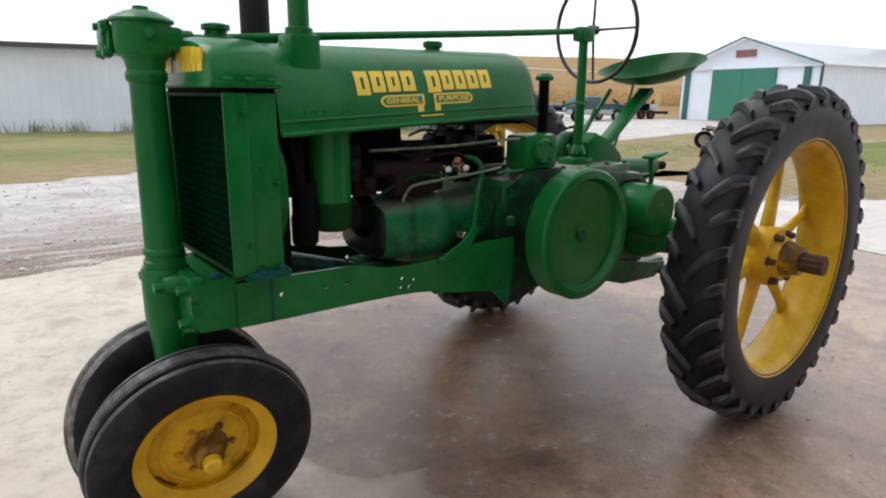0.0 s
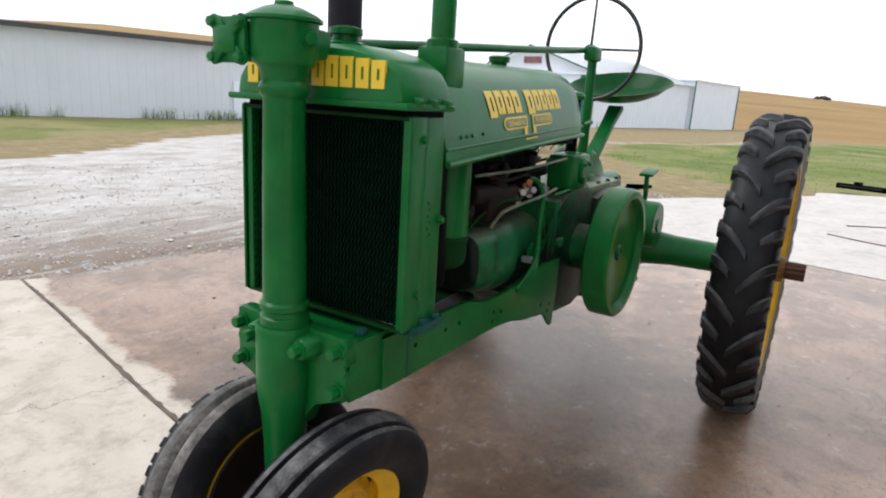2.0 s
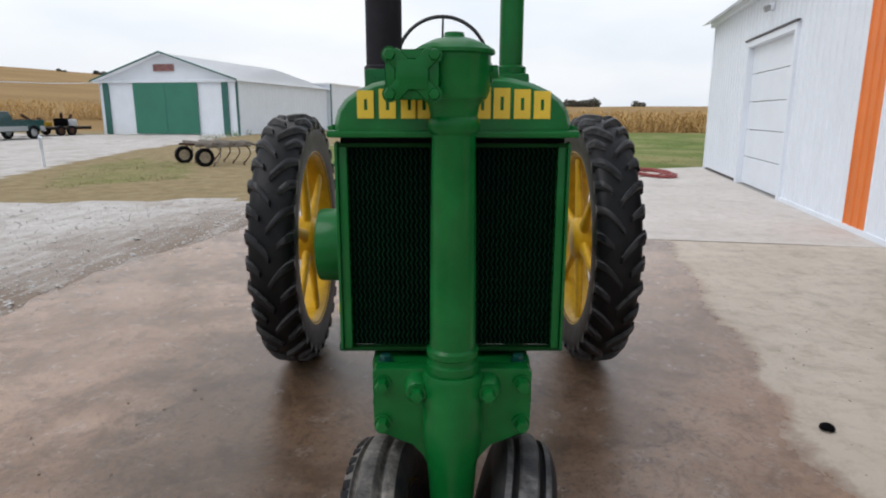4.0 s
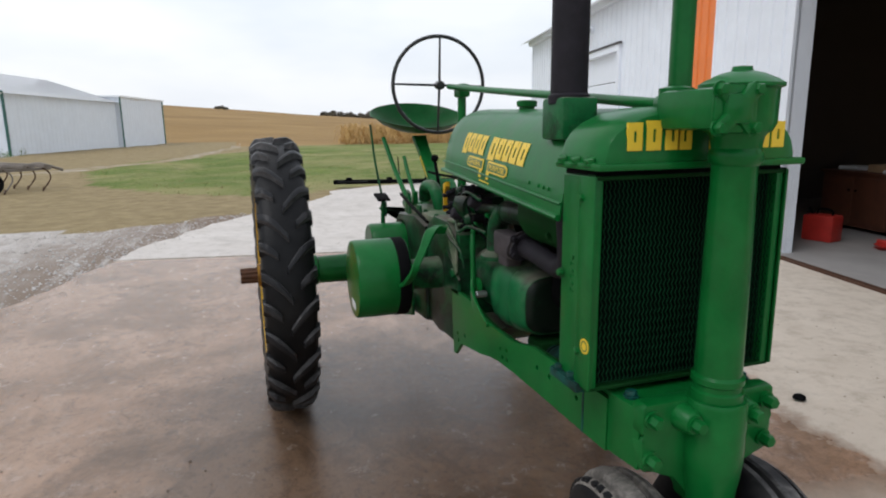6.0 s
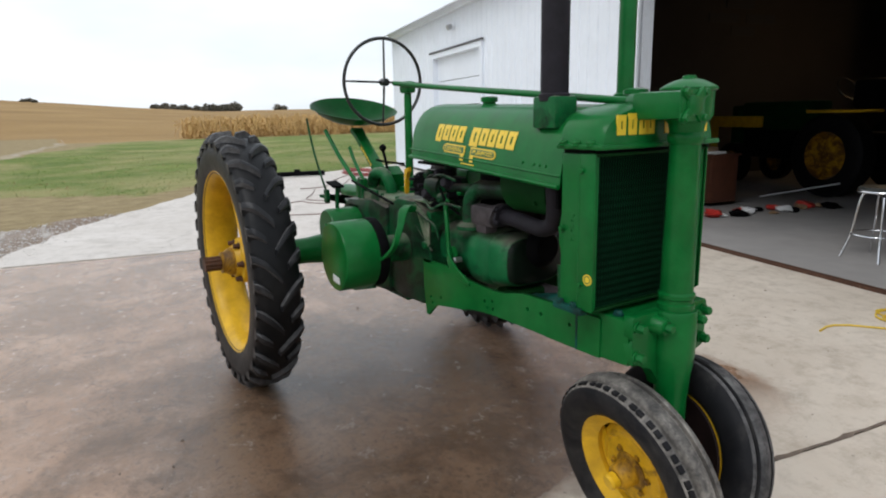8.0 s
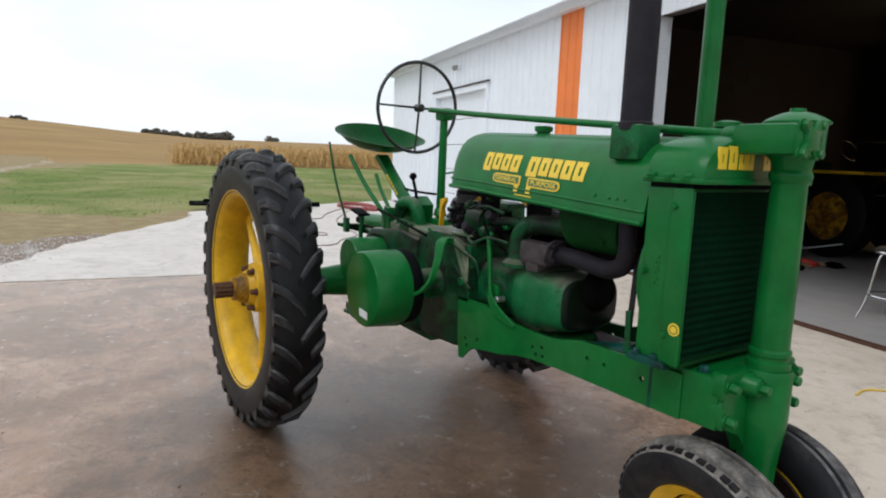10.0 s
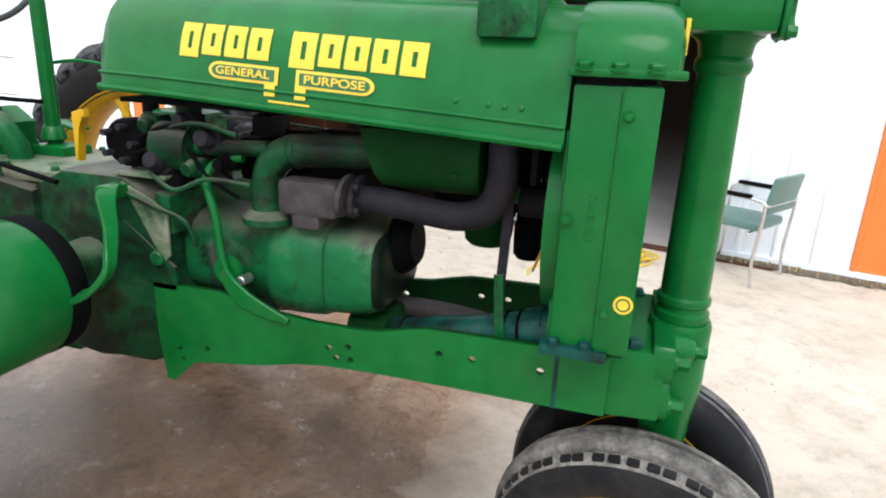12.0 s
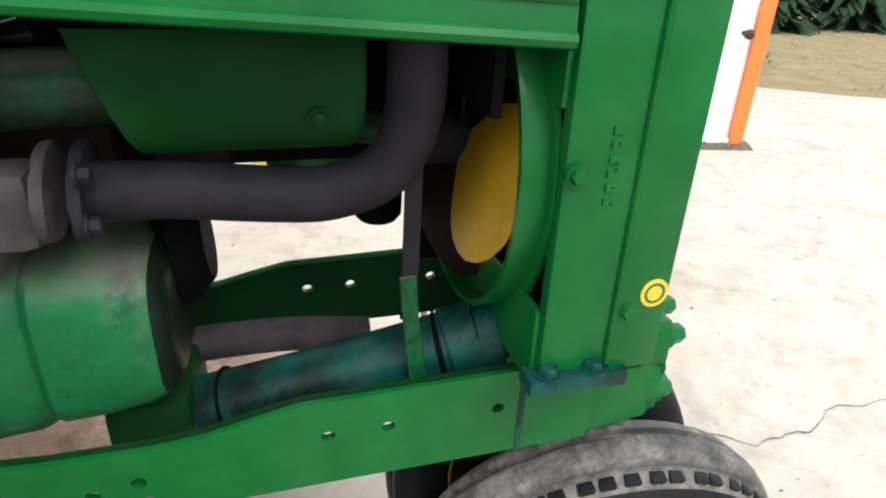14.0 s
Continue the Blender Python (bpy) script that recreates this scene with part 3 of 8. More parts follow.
def dip(x, y):
    """The pour sags a little under the front wheels."""
    return -0.05 * ease(x, -0.2, 1.6) * (1 - ease(x, 2.3, 3.9)) * (1 - ease(y, 0.8, 2.2)) * ease(y, -2.8, -1.2)


def grid_cut(bm):
    for axis_no, lo, hi in ((0, -0.2, 4.0), (1, -2.8, 2.3)):
        for i in range(int((hi - lo) / 0.3) + 1):
            co, no = [0, 0, 0], [0, 0, 0]
            co[axis_no], no[axis_no] = lo + 0.3 * i, 1
            bmesh.ops.bisect_plane(bm, geom=list(bm.verts) + list(bm.edges) + list(bm.faces), plane_co=co, plane_no=no)
    for v in bm.verts:
        v.co.z += dip(v.co.x, v.co.y)


def build_apron():
    apron = thing("pavement", "stained concrete apron, damp brown round the tractor and pale where dry", "pavement", kind="structure")
    cuts = [(1.65, 99), (-3.78, 1.65), (-99, -3.78)]
    for lo, hi in cuts:
        bm = bmesh.new()
        rng = random.Random(5)
        pts = []
        for (x0, y0), (x1, y1) in zip(APRON, APRON[1:] + APRON[:1]):
            k = 5 if y0 < 1.2 and x0 < 9 else 1
            for i in range(k):
                t = i / k
                j = 0.05 if k > 1 else 0.0
                pts.append((x0 + (x1 - x0) * t + rng.uniform(-j, j), y0 + (y1 - y0) * t + rng.uniform(-j, j)))
        f = bm.faces.new([bm.verts.new((x, y, 0)) for x, y in pts])
        nrm = Vector((1, -0.19, 0)).normalized()
        for limit, sign in ((lo, -1), (hi, 1)):
            if abs(limit) < 90:
                g = list(bm.verts) + list(bm.edges) + list(bm.faces)
                bmesh.ops.bisect_plane(bm, geom=g, plane_co=Vector((limit - sign * 0.011, 0, 0)), plane_no=nrm * sign, clear_outer=True)
        ret = bmesh.ops.extrude_face_region(bm, geom=list(bm.faces))
        for v in [v for v in ret["geom"] if isinstance(v, bmesh.types.BMVert)]:
            v.co.z -= 0.16
        grid_cut(bm)
        part("slab", bm, CONCRETE_NEW if hi < 0 else CONCRETE, apron, smooth=0)
    bm = bmesh.new()
    for limit in (1.65, -3.78):
        slab_of(bm, [(limit - 0.012 - 0.19 * 3.22, -3.22 if limit > 0 else -2.2), (limit + 0.012 - 0.19 * 3.22, -3.22 if limit > 0 else -2.2), (limit + 0.012 + 0.19 * 4.7, 4.7), (limit - 0.012 + 0.19 * 4.7, 4.7)], 0.1,
                Matrix.Translation((0.0 if limit > 0 else 0.26, 0, -0.018)))
    grid_cut(bm)
    # crumbled edges make the joints ragged
    rng = random.Random(2)
    for limit, y0, y1 in ((1.65, -3.1, 2.9), (-3.78, -2.1, 3.9)):
        prev = None
        for i in range(141):
            y = y0 + (y1 - y0) * i / 140
            x = limit + 0.19 * y + rng.uniform(-0.005, 0.005)
            w = 0.006 + abs(rng.gauss(0, 0.0045))
            cur = (bm.verts.new((x - w, y, dip(x, y) + 0.003)), bm.verts.new((x + w, y, dip(x, y) + 0.003)))
            if prev:
                bm.faces.new((prev[0], prev[1], cur[1], cur[0]))
            prev = cur
    # open cracks in the pours
    for pts in ([(2.2, 0.5), (2.47, 0.41), (2.65, 0.30), (2.79, 0.30), (3.0, 0.36), (3.4, 0.33), (3.8, 0.45), (4.3, 0.4)], [(1.9, -2.1), (2.3, -1.7), (2.5, -1.2), (2.9, -0.9), (3.2, -0.4)], [(-5.2, 1.6), (-5.1, 2.2), (-4.85, 2.7), (-4.9, 3.3), (-4.7, 3.9)]):
        line = []
        for (x0, y0), (x1, y1) in zip(pts, pts[1:]):
            line += [(x0 + (x1 - x0) * i / 5 + rng.uniform(-0.012, 0.012), y0 + (y1 - y0) * i / 5 + rng.uniform(-0.016, 0.016)) for i in range(5)]
        prev = None
        for x, y in line:
            w = rng.uniform(0.0008, 0.0028)
            z = dip(x, y) + 0.0035
            cur = (bm.verts.new((x - w * 0.5, y - w, z)), bm.verts.new((x + w * 0.5, y + w, z)))
            if prev:
                bm.faces.new((prev[0], cur[0], cur[1], prev[1]))
            prev = cur
    part("joint_filler", bm, plain("dark_joint_dirt", (0.14, 0.105, 0.08), 0.95, 0.0, 0.4, 10.0, 0.5), apron, "dark dirt in the joints", 0)


build_apron()

# ---- the big white garage ----
GX, GY, GA = 4.55, 2.85, 167.5  # its near corner; its wall runs along local +x
G = pose(GX, GY, 0, 0, 0, GA)   # local x: along the wall, local y: outward (towards the tractor)


def ribbed(bm, x0, x1, z0, z1, y, thick=0.03, pitch=0.23, rib=0.016, m=None):
    """Steel sheet with upright ribs, standing in x and z, its face at y (outward +y)."""
    n = max(1, round((x1 - x0) / pitch))
    prof = []
    for i in range(n):
        a, d = x0 + (x1 - x0) * i / n, (x1 - x0) / n
        prof += [(a, y), (a + d * 0.80, y), (a + d * 0.86, y + rib), (a + d * 0.94, y + rib)]
    prof.append((x1, y))
    out = [bm.verts.new((px, py, z)) for z in (z0, z1) for px, py in prof]
    k = len(prof)
    for i in range(k - 1):
        bm.faces.new((out[i], out[i + 1], out[k + i + 1], out[k + i]))
    back = [bm.verts.new(p) for p in ((x0, y - thick, z0), (x1, y - thick, z0), (x1, y - thick, z1), (x0, y - thick, z1))]
    bm.faces.new(list(reversed(back)))
    bm.faces.new((out[0], out[k], back[3], back[0]))
    bm.faces.new((out[k - 1], back[1], back[2], out[2 * k - 1]))
    bm.faces.new(out[k:2 * k] + [back[2], back[3]])
    bm.faces.new(list(reversed(out[:k])) + [back[0], back[1]])
    if m is not None:
        for v in out + back:
            v.co = m @ v.co


def wall_sheet(name, x0, x1, z0, z1, mat, parent, y=0.0, label="", m=None):
    bm = bmesh.new()
    ribbed(bm, x0, x1, z0, z1, y, m=m if m is not None else G)
    return part(name, bm, mat, parent, label, 0)


def gbox(lo, hi, bevel=0.0, m=None):
    bm = bmesh.new()
    box(bm, lo, hi, bevel, m if m is not None else G)
    return bm


EAVE, OPEN0, OPEN1, OPEN_TOP = 3.35, 2.35, 6.72, 2.95


def build_garage():
    front = thing("wall_front", "white ribbed steel front wall with orange stripes and a big open doorway", "wall", kind="structure")
    for x0, x1, mat, nm in ((0.05, 0.78, WHITE, "sheet"), (0.78, 1.42, ORANGE, "stripe"), (1.42, OPEN0, WHITE, "sheet"),
                            (OPEN1, 8.25, WHITE, "sheet"), (8.25, 8.83, ORANGE, "stripe"), (8.83, 11.3, WHITE, "sheet"), (13.95, 17.3, WHITE, "sheet")):
        wall_sheet(nm, x0, x1, 0.06, EAVE, mat, front, label="orange ribbed sheet" if mat == ORANGE else "")
    wall_sheet("sheet", OPEN0, OPEN1, OPEN_TOP, EAVE, WHITE, front)
    wall_sheet("sheet", 11.3, 13.95, 2.58, EAVE, WHITE, front)
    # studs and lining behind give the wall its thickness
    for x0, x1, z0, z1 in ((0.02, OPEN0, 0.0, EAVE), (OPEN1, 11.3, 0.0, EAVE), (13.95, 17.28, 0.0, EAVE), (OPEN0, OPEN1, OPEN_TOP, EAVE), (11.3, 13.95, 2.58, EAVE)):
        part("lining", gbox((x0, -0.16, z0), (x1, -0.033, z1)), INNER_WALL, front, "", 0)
    for x in (OPEN0, OPEN1):
        s = 1 if x == OPEN1 else -1
        part("jamb", gbox((min(x, x + s * 0.09), -0.18, 0.0), (max(x, x + s * 0.09), 0.035, OPEN_TOP), 0.004), WHITE, front, "white door jamb", 0)
    part("base_trim", gbox((0.0, -0.02, 0.0), (OPEN0, 0.028, 0.062), 0.004), WHITE, front, "", 0)
    part("base_trim", gbox((OPEN1, -0.02, 0.0), (11.3, 0.028, 0.062), 0.004), WHITE, front, "", 0)
    part("corner_trim", gbox((-0.05, -0.1, 0.0), (0.05, 0.034, EAVE), 0.004), ORANGE, front, "", 0)
    part("corner_trim", gbox((17.27, -0.1, 0.0), (17.34, 0.03, EAVE), 0.004), WHITE, front, "", 0)
    part("eave_trim", gbox((-0.1, -0.1, EAVE), (17.4, 0.12, EAVE + 0.14), 0.01), WHITE, front, "", 0)
    bm = bmesh.new()
    lathe(bm, [(0, 0), (0.016, 0), (0.016, 0.05), (0.03, 0.055), (0.032, 0.085), (0.02, 0.095), (0, 0.096)], G @ axis((0.12, 0.02, 0.77), (0.12, 1, 0.77)), 16)
    part("tap_knob", bm, RUST, front, "dark rusty knob")
    # sectional door
    door = thing("door_1", "closed white sectional garage door", "garage door", kind="structure")
    for i in range(5):
        z = 0.02 + i * 0.512
        part("panel", gbox((11.32, -0.11, z), (13.93, -0.065, z + 0.5), 0.008), WHITE, door, "", 0)
    for lo, hi in (((11.2, -0.14, 0), (11.32, 0.045, 2.62)), ((13.93, -0.14, 0), (14.05, 0.045, 2.62)), ((11.2, -0.14, 2.55), (14.05, 0.05, 2.66))):
        part("door_casing", gbox(lo, hi, 0.006), WHITE, door, "", 0)
    part("drip_edge", gbox((11.15, 0.02, 2.66), (14.1, 0.075, 2.69), 0.003), DARK_TRIM, door, "", 0)
    lamp = thing("wall_lamp", "round white wall lamp above the garage door", "lamp")
    bm = bmesh.new()
    lathe(bm, [(0, 0), (0.07, 0), (0.075, 0.03), (0.06, 0.05), (0, 0.05)], G @ axis((12.65, 0.02, 3.08), (12.65, 1, 3.08)), 20)
    part("base", bm, WHITE, lamp)
    bm = bmesh.new()
    rod(bm, G @ Vector((12.65, 0.06, 3.08)), G @ Vector((12.65, 0.16, 3.04)), 0.045, 0.055)
    part("shade", bm, STEEL, lamp)
    # ends, back, roof, ceiling
    for nm, x, lab in (("wall_end_near", 0.0, "white ribbed steel end wall"), ("wall_end_far", 17.3, "white ribbed steel end wall")):
        w = thing(nm, lab, "wall", kind="structure")
        bm = bmesh.new()
        if x == 0.0:
            ribbed(bm, 0.0, 11.0, 0.0, EAVE, 0.0, m=G @ Matrix.Rotation(radians(-90), 4, "Z") @ pose(0, 0.0, 0) @ Matrix.Rotation(0, 4, "Z"))
        else:
            ribbed(bm, -11.0, 0.0, 0.0, EAVE, 0.0, m=G @ pose(17.3, 0, 0) @ Matrix.Rotation(radians(90), 4, "Z") @ Matrix.Scale(-1, 4, (0, 1, 0)))
        part("sheet", bm, WHITE, w, "", 0)
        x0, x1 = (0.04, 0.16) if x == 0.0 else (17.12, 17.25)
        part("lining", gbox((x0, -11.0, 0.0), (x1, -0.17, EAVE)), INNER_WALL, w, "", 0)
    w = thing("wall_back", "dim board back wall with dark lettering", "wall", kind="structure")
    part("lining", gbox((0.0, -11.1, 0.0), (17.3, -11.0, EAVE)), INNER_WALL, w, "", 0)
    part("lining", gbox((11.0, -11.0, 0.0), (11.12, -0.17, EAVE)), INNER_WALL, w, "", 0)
    for y, z, wd in ((-5.6, 3.42, 0.7), (-5.2, 3.14, 0.75), (-6.15, 3.14, 0.75), (-5.7, 2.9, 0.6)):
        part("wall_writing", gbox((10.985, y - wd / 2, z - 0.09), (10.999, y + wd / 2, z + 0.09)), DARK_TRIM, w, "dark bar of unreadable lettering", 0)
    # raised middle of the ceiling closes against the linings
    side = Matrix(((0, 0, 1, 0), (1, 0, 0, 0), (0, 1, 0, 0), (0, 0, 0, 1)))
    for x in (0.1, 11.1):
        bm = bmesh.new()
        slab_of(bm, [(-0.17, EAVE - 0.05), (-0.17, EAVE - 0.01), (-2.3, 4.02), (-9.0, 4.02), (-11.0, EAVE), (-11.0, EAVE - 0.05)], 0.08, G @ Matrix.Translation((x, 0, 0)) @ side)
        part("lining", bm, INNER_WALL, w, "", 0)
    bm = bmesh.new()
    for x0, z0, y0, x1, z1, y1 in ((-0.25, EAVE + 0.06, 0.3, 17.55, EAVE + 1.9, -5.5), (-0.25, EAVE + 1.9, -5.5, 17.55, EAVE + 0.06, -11.3)):
        q = [bm.verts.new(G @ Vector(p)) for p in ((x0, y0, z0), (x1, y0, z0), (x1, y1, z1), (x0, y1, z1))]
        bm.faces.new(q)
    bmesh.ops.solidify(bm, geom=list(bm.faces), thickness=0.06)
    tagged(obj("roof", bm, WHITE_ROOF), "white metal roof", "roof", kind="structure")
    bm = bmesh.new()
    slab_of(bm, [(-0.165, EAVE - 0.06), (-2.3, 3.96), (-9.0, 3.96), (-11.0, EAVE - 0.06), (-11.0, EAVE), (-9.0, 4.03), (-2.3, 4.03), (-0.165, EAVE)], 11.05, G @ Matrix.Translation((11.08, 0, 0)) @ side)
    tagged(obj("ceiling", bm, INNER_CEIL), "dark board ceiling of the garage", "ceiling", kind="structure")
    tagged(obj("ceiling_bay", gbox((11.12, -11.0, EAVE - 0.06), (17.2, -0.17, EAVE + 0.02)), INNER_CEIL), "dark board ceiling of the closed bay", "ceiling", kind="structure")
    tagged(obj("floor", gbox((0.04, -11.0, -0.2), (17.2, 0.02, 0.004)), FLOOR_IN), "grey concrete garage floor", "floor", kind="structure")
    track = thing("door_track", "rusty steel door track across the threshold", "track", kind="structure")
    for y in (0.05, 0.11):
        part("rail", gbox((OPEN0 - 0.5, y, 0.0), (OPEN1 + 0.6, y + 0.02, 0.022), 0.003), RUST, track, "", 0)
    part("groove", gbox((OPEN0 - 0.5, 0.07, 0.0), (OPEN1 + 0.6, 0.11, 0.006)), BLACK_IRON, track, "", 0)


build_garage()


def build_inside():
    # a second tractor in the dark
    t2 = thing("dark_tractor", "parked tractor with yellow rear wheel in the dim garage", "tractor")
    M = G @ pose(8.35, -4.9, 0.004, 0, 0, -3)

    def lp(name, fn, mat, label=""):
        bm = bmesh.new()
        fn(bm)
        for v in bm.verts:
            v.co = M @ v.co
        return part(name, bm, mat, t2, label)

    # hood, grille and wheels are coloured darker to paint in the dim garage
    lp("hood", lambda b: box(b, (0.0, -0.25, 0.95), (1.5, 0.25, 1.45), 0.06), GREEN_SHADED)
    lp("grille", lambda b: box(b, (1.5, -0.27, 0.6), (1.75, 0.27, 1.4), 0.06), GREEN_SHADED)
    lp("engine", lambda b: box(b, (-0.2, -0.2, 0.45), (1.5, 0.2, 0.95), 0.05), BLACK_IRON)
    lp("gearbox", lambda b: box(b, (-1.2, -0.25, 0.45), (-0.2, 0.25, 0.95), 0.05), BLACK_IRON)
    lp("fender", lambda b: box(b, (-1.35, 0.3, 1.25), (-0.4, 0.75, 1.3), 0.02), YELLOW, "yellow fender edge")
    lp("loader_arm", lambda b: (box(b, (0.9, 0.31, 1.0), (2.2, 0.38, 1.2), 0.01), box(b, (2.02, 0.315, 0.5), (2.2, 0.375, 1.0), 0.01)), YELLOW, "yellow loader arm")
    lp("seat", lambda b: box(b, (-1.2, -0.25, 1.3), (-0.75, 0.25, 1.75), 0.08), BLACK_IRON)
    for x, r, w in ((-0.95, 0.62, 0.17), (1.35, 0.36, 0.1)):
        for s in (1, -1):
            y = s * (0.75 if r > 0.5 else 0.5)
            wheel = lp("wheel_rim", lambda b: lathe(b, [(0.0, -0.02), (r * 0.2, -0.01), (r * 0.5, -0.06), (r * 0.58, 0.05 * 1), (r * 0.62, 0.05), (r * 0.6, -0.09), (0, -0.06)], axis((x, y + s * w * 0.5, r), (x, y + s, r)), 32), HUB_DIRT, "darkened yellow wheel")
            bm = bmesh.new()
            lathe(bm, [(r * 0.58, w * 0.9), (r * 0.85, w), (r, w * 0.75), (r, -w * 0.75), (r * 0.85, -w), (r * 0.58, -w * 0.9)], axis((x, y, r), (x, y + s, r)), 36, True)
            for v in bm.verts:
                v.co = M @ v.co
            ty = part("tyre", bm, RUBBER, wheel)
    bm = bmesh.new()
    lathe(bm, [(0.19 + 0.012 * math.cos(k * 0.785), 0.012 * math.sin(k * 0.785)) for k in range(8)], M @ axis((-0.45, 0, 1.62), (-1.2, 0, 2.1)), 28, True)
    part("steering_wheel", bm, WHEEL_BLACK, t2)
    # cabinet with rags
    C = G @ pose(7.9, -2.0, 0.004, 0, 0, 4)

    def at(fn, name, mat, parent, label="", sm=40.0, m=C):
        bm = bmesh.new()
        fn(bm)
        for v in bm.verts:
            v.co = m @ v.co
        return part(name, bm, mat, parent, label, sm)

    cab = thing("cabinet", "brown wooden cabinet cluttered on top in the garage", "cabinet")
    at(lambda b: box(b, (-0.5, -0.25, 0.05), (0.5, 0.25, 0.70), 0.01), "body", WOOD, cab)
    at(lambda b: box(b, (-0.53, -0.28, 0.70), (0.53, 0.28, 0.73), 0.006), "top", WOOD, cab)
    for x in (-0.25, 0.25):
        d = at(lambda b: box(b, (x - 0.235, 0.25, 0.1), (x + 0.235, 0.268, 0.66), 0.005), "door", WOOD, cab)
        at(lambda b: rod(b, (x * 0.2, 0.268, 0.5), (x * 0.2, 0.29, 0.5), 0.014), "knob", BLACK_IRON, d)
    for x0, x1, y, h, mat, nm, lab in ((-0.3, -0.08, 0.05, 0.09, CARD, "carton", "small brown carton on the cabinet"), (0.12, 0.42, 0.0, 0.05, PAPER, "rag", "crumpled white rag on the cabinet"), (-0.5, -0.34, 0.1, 0.04, PAPER, "rag", "crumpled white rag on the cabinet")):
        bm = bmesh.new()
        box(bm, (x0, y - 0.12, 0.731), (x1, y + 0.12, 0.731 + h), 0.012)
        for v in bm.verts:
            v.co = C @ v.co
            if mat is PAPER:
                v.co += Vector((0.02 * noise.noise(v.co * 9), 0.02 * noise.noise(v.co * 7), 0.015 * noise.noise(v.co * 11)))
                v.co.z = max(v.co.z, 0.731)
        tagged(obj(nm, bm, mat, 40), lab, nm)
    # loose litter on the floor
    rng = random.Random(11)
    for i in range(16):
        mat, nm, lab = ((RED, "red_scrap", "red scrap lying on the garage floor"), (PAPER, "white_rag", "white rag lying on the garage floor"), (BLACK_IRON, "dark_scrap", "dark scrap lying on the garage floor"), (CARD, "cardboard_scrap", "brown cardboard scrap on the garage floor"))[i % 4]
        x, y, w = rng.uniform(6.55, 6.9), -1.25 - 2.0 * i / 16 + rng.uniform(-0.1, 0.1), rng.uniform(0.055, 0.13)
        bm = bmesh.new()
        bmesh.ops.create_icosphere(bm, subdivisions=2, radius=w)
        for v in bm.verts:
            v.co.z = v.co.z * 0.45 + 0.45 * w * 0.7
            v.co += Vector((1, 1, 0.6)) * 0.6 * w * noise.noise(v.co * 14 + Vector((i, 0, 0)))
            v.co.z = max(v.co.z, 0.0)
            v.co = G @ pose(x, y, 0.005, 0, 0, rng.uniform(0, 90)) @ v.co
        tagged(obj(nm, bm, mat, 60), lab, "scrap", "litter on the garage floor")
    can = thing("fuel_can", "red steel fuel can on the garage floor by the cabinet", "fuel can")
    F = G @ pose(7.32, -0.95, 0.004, 0, 0, 25)
    at(lambda b: box(b, (-0.17, -0.12, 0), (0.17, 0.12, 0.30), 0.03), "body", RED, can, m=F)
    at(lambda b: tube(b, [(-0.1, 0, 0.29), (-0.09, 0, 0.35), (0.05, 0, 0.36), (0.07, 0, 0.29)], 0.012, 8, 4), "handle", BLACK_IRON, can, m=F)
    at(lambda b: rod(b, (0.12, 0, 0.29), (0.17, 0, 0.36), 0.024, 0.018), "spout", BLACK_IRON, can, m=F)
    bar = thing("long_bar", "long dull steel bar leaning over litter on the garage floor", "bar")
    at(lambda b: rod(b, (-1.0, -1.75, 0.25), (-0.2, -1.1, 0.02), 0.014), "shaft", STEEL, bar)
    # stool
    S = G @ pose(4.35, -0.87, 0.004, 0, 0, 20)
    stool = thing("stool", "chrome-legged work stool with a dark round seat", "stool")
    at(lambda b: lathe(b, [(0, 0.60), (0.17, 0.60), (0.185, 0.612), (0.185, 0.635), (0.17, 0.65), (0, 0.655)], None, 32), "seat", DARK_VINYL, stool, m=S)
    at(lambda b: lathe(b, [(0.182 + 0.012 * math.cos(k * 0.785), 0.61 + 0.012 * math.sin(k * 0.785)) for k in range(8)], None, 32, True), "seat_ring", CHROME, stool, m=S)
    at(lambda b: lathe(b, [(0.2 + 0.009 * math.cos(k * 0.785), 0.22 + 0.009 * math.sin(k * 0.785)) for k in range(8)], None, 32, True), "foot_ring", CHROME, stool, m=S)
    for k in range(4):
        a = math.pi / 2 * k + 0.4
        at(lambda b: tube(b, [(0.12 * math.cos(a), 0.12 * math.sin(a), 0.6), (0.155 * math.cos(a), 0.155 * math.sin(a), 0.52), (0.2 * math.cos(a), 0.2 * math.sin(a), 0.2), (0.26 * math.cos(a), 0.26 * math.sin(a), 0.0)], 0.011, 10, 4), "leg", CHROME, stool, m=S)
    carton = thing("carton", "brown cardboard carton on the floor beside the stool", "carton")
    at(lambda b: box(b, (-0.2, -0.15, 0.0), (0.2, 0.15, 0.3), 0.006), "box", CARD, carton, m=G @ pose(4.25, -1.6, 0.004, 0, 0, 12))
    at(lambda b: box(b, (-0.2, -0.15, 0.3), (0.0, 0.15, 0.304)), "flap", CARD, carton, m=G @ pose(4.25, -1.6, 0.004, 0, 0, 12))
    # work lamp hanging inside, on
    lm = thing("work_lamp", "lit warm work lamp hanging under a hood in the garage", "lamp")
    at(lambda b: lathe(b, [(0.03, 0.12), (0.06, 0.1), (0.14, 0.0), (0.145, 0.0), (0.065, 0.11), (0.03, 0.13)], None, 24, True), "hood", STEEL, lm, m=G @ pose(8.35, -7.0, 2.98))
    at(lambda b: rod(b, (0, 0, 0.12), (0, 0, 0.99), 0.006), "cord", BLACK_IRON, lm, m=G @ pose(8.35, -7.0, 2.98))
    glow, n, l, b = material("lamp_glow")
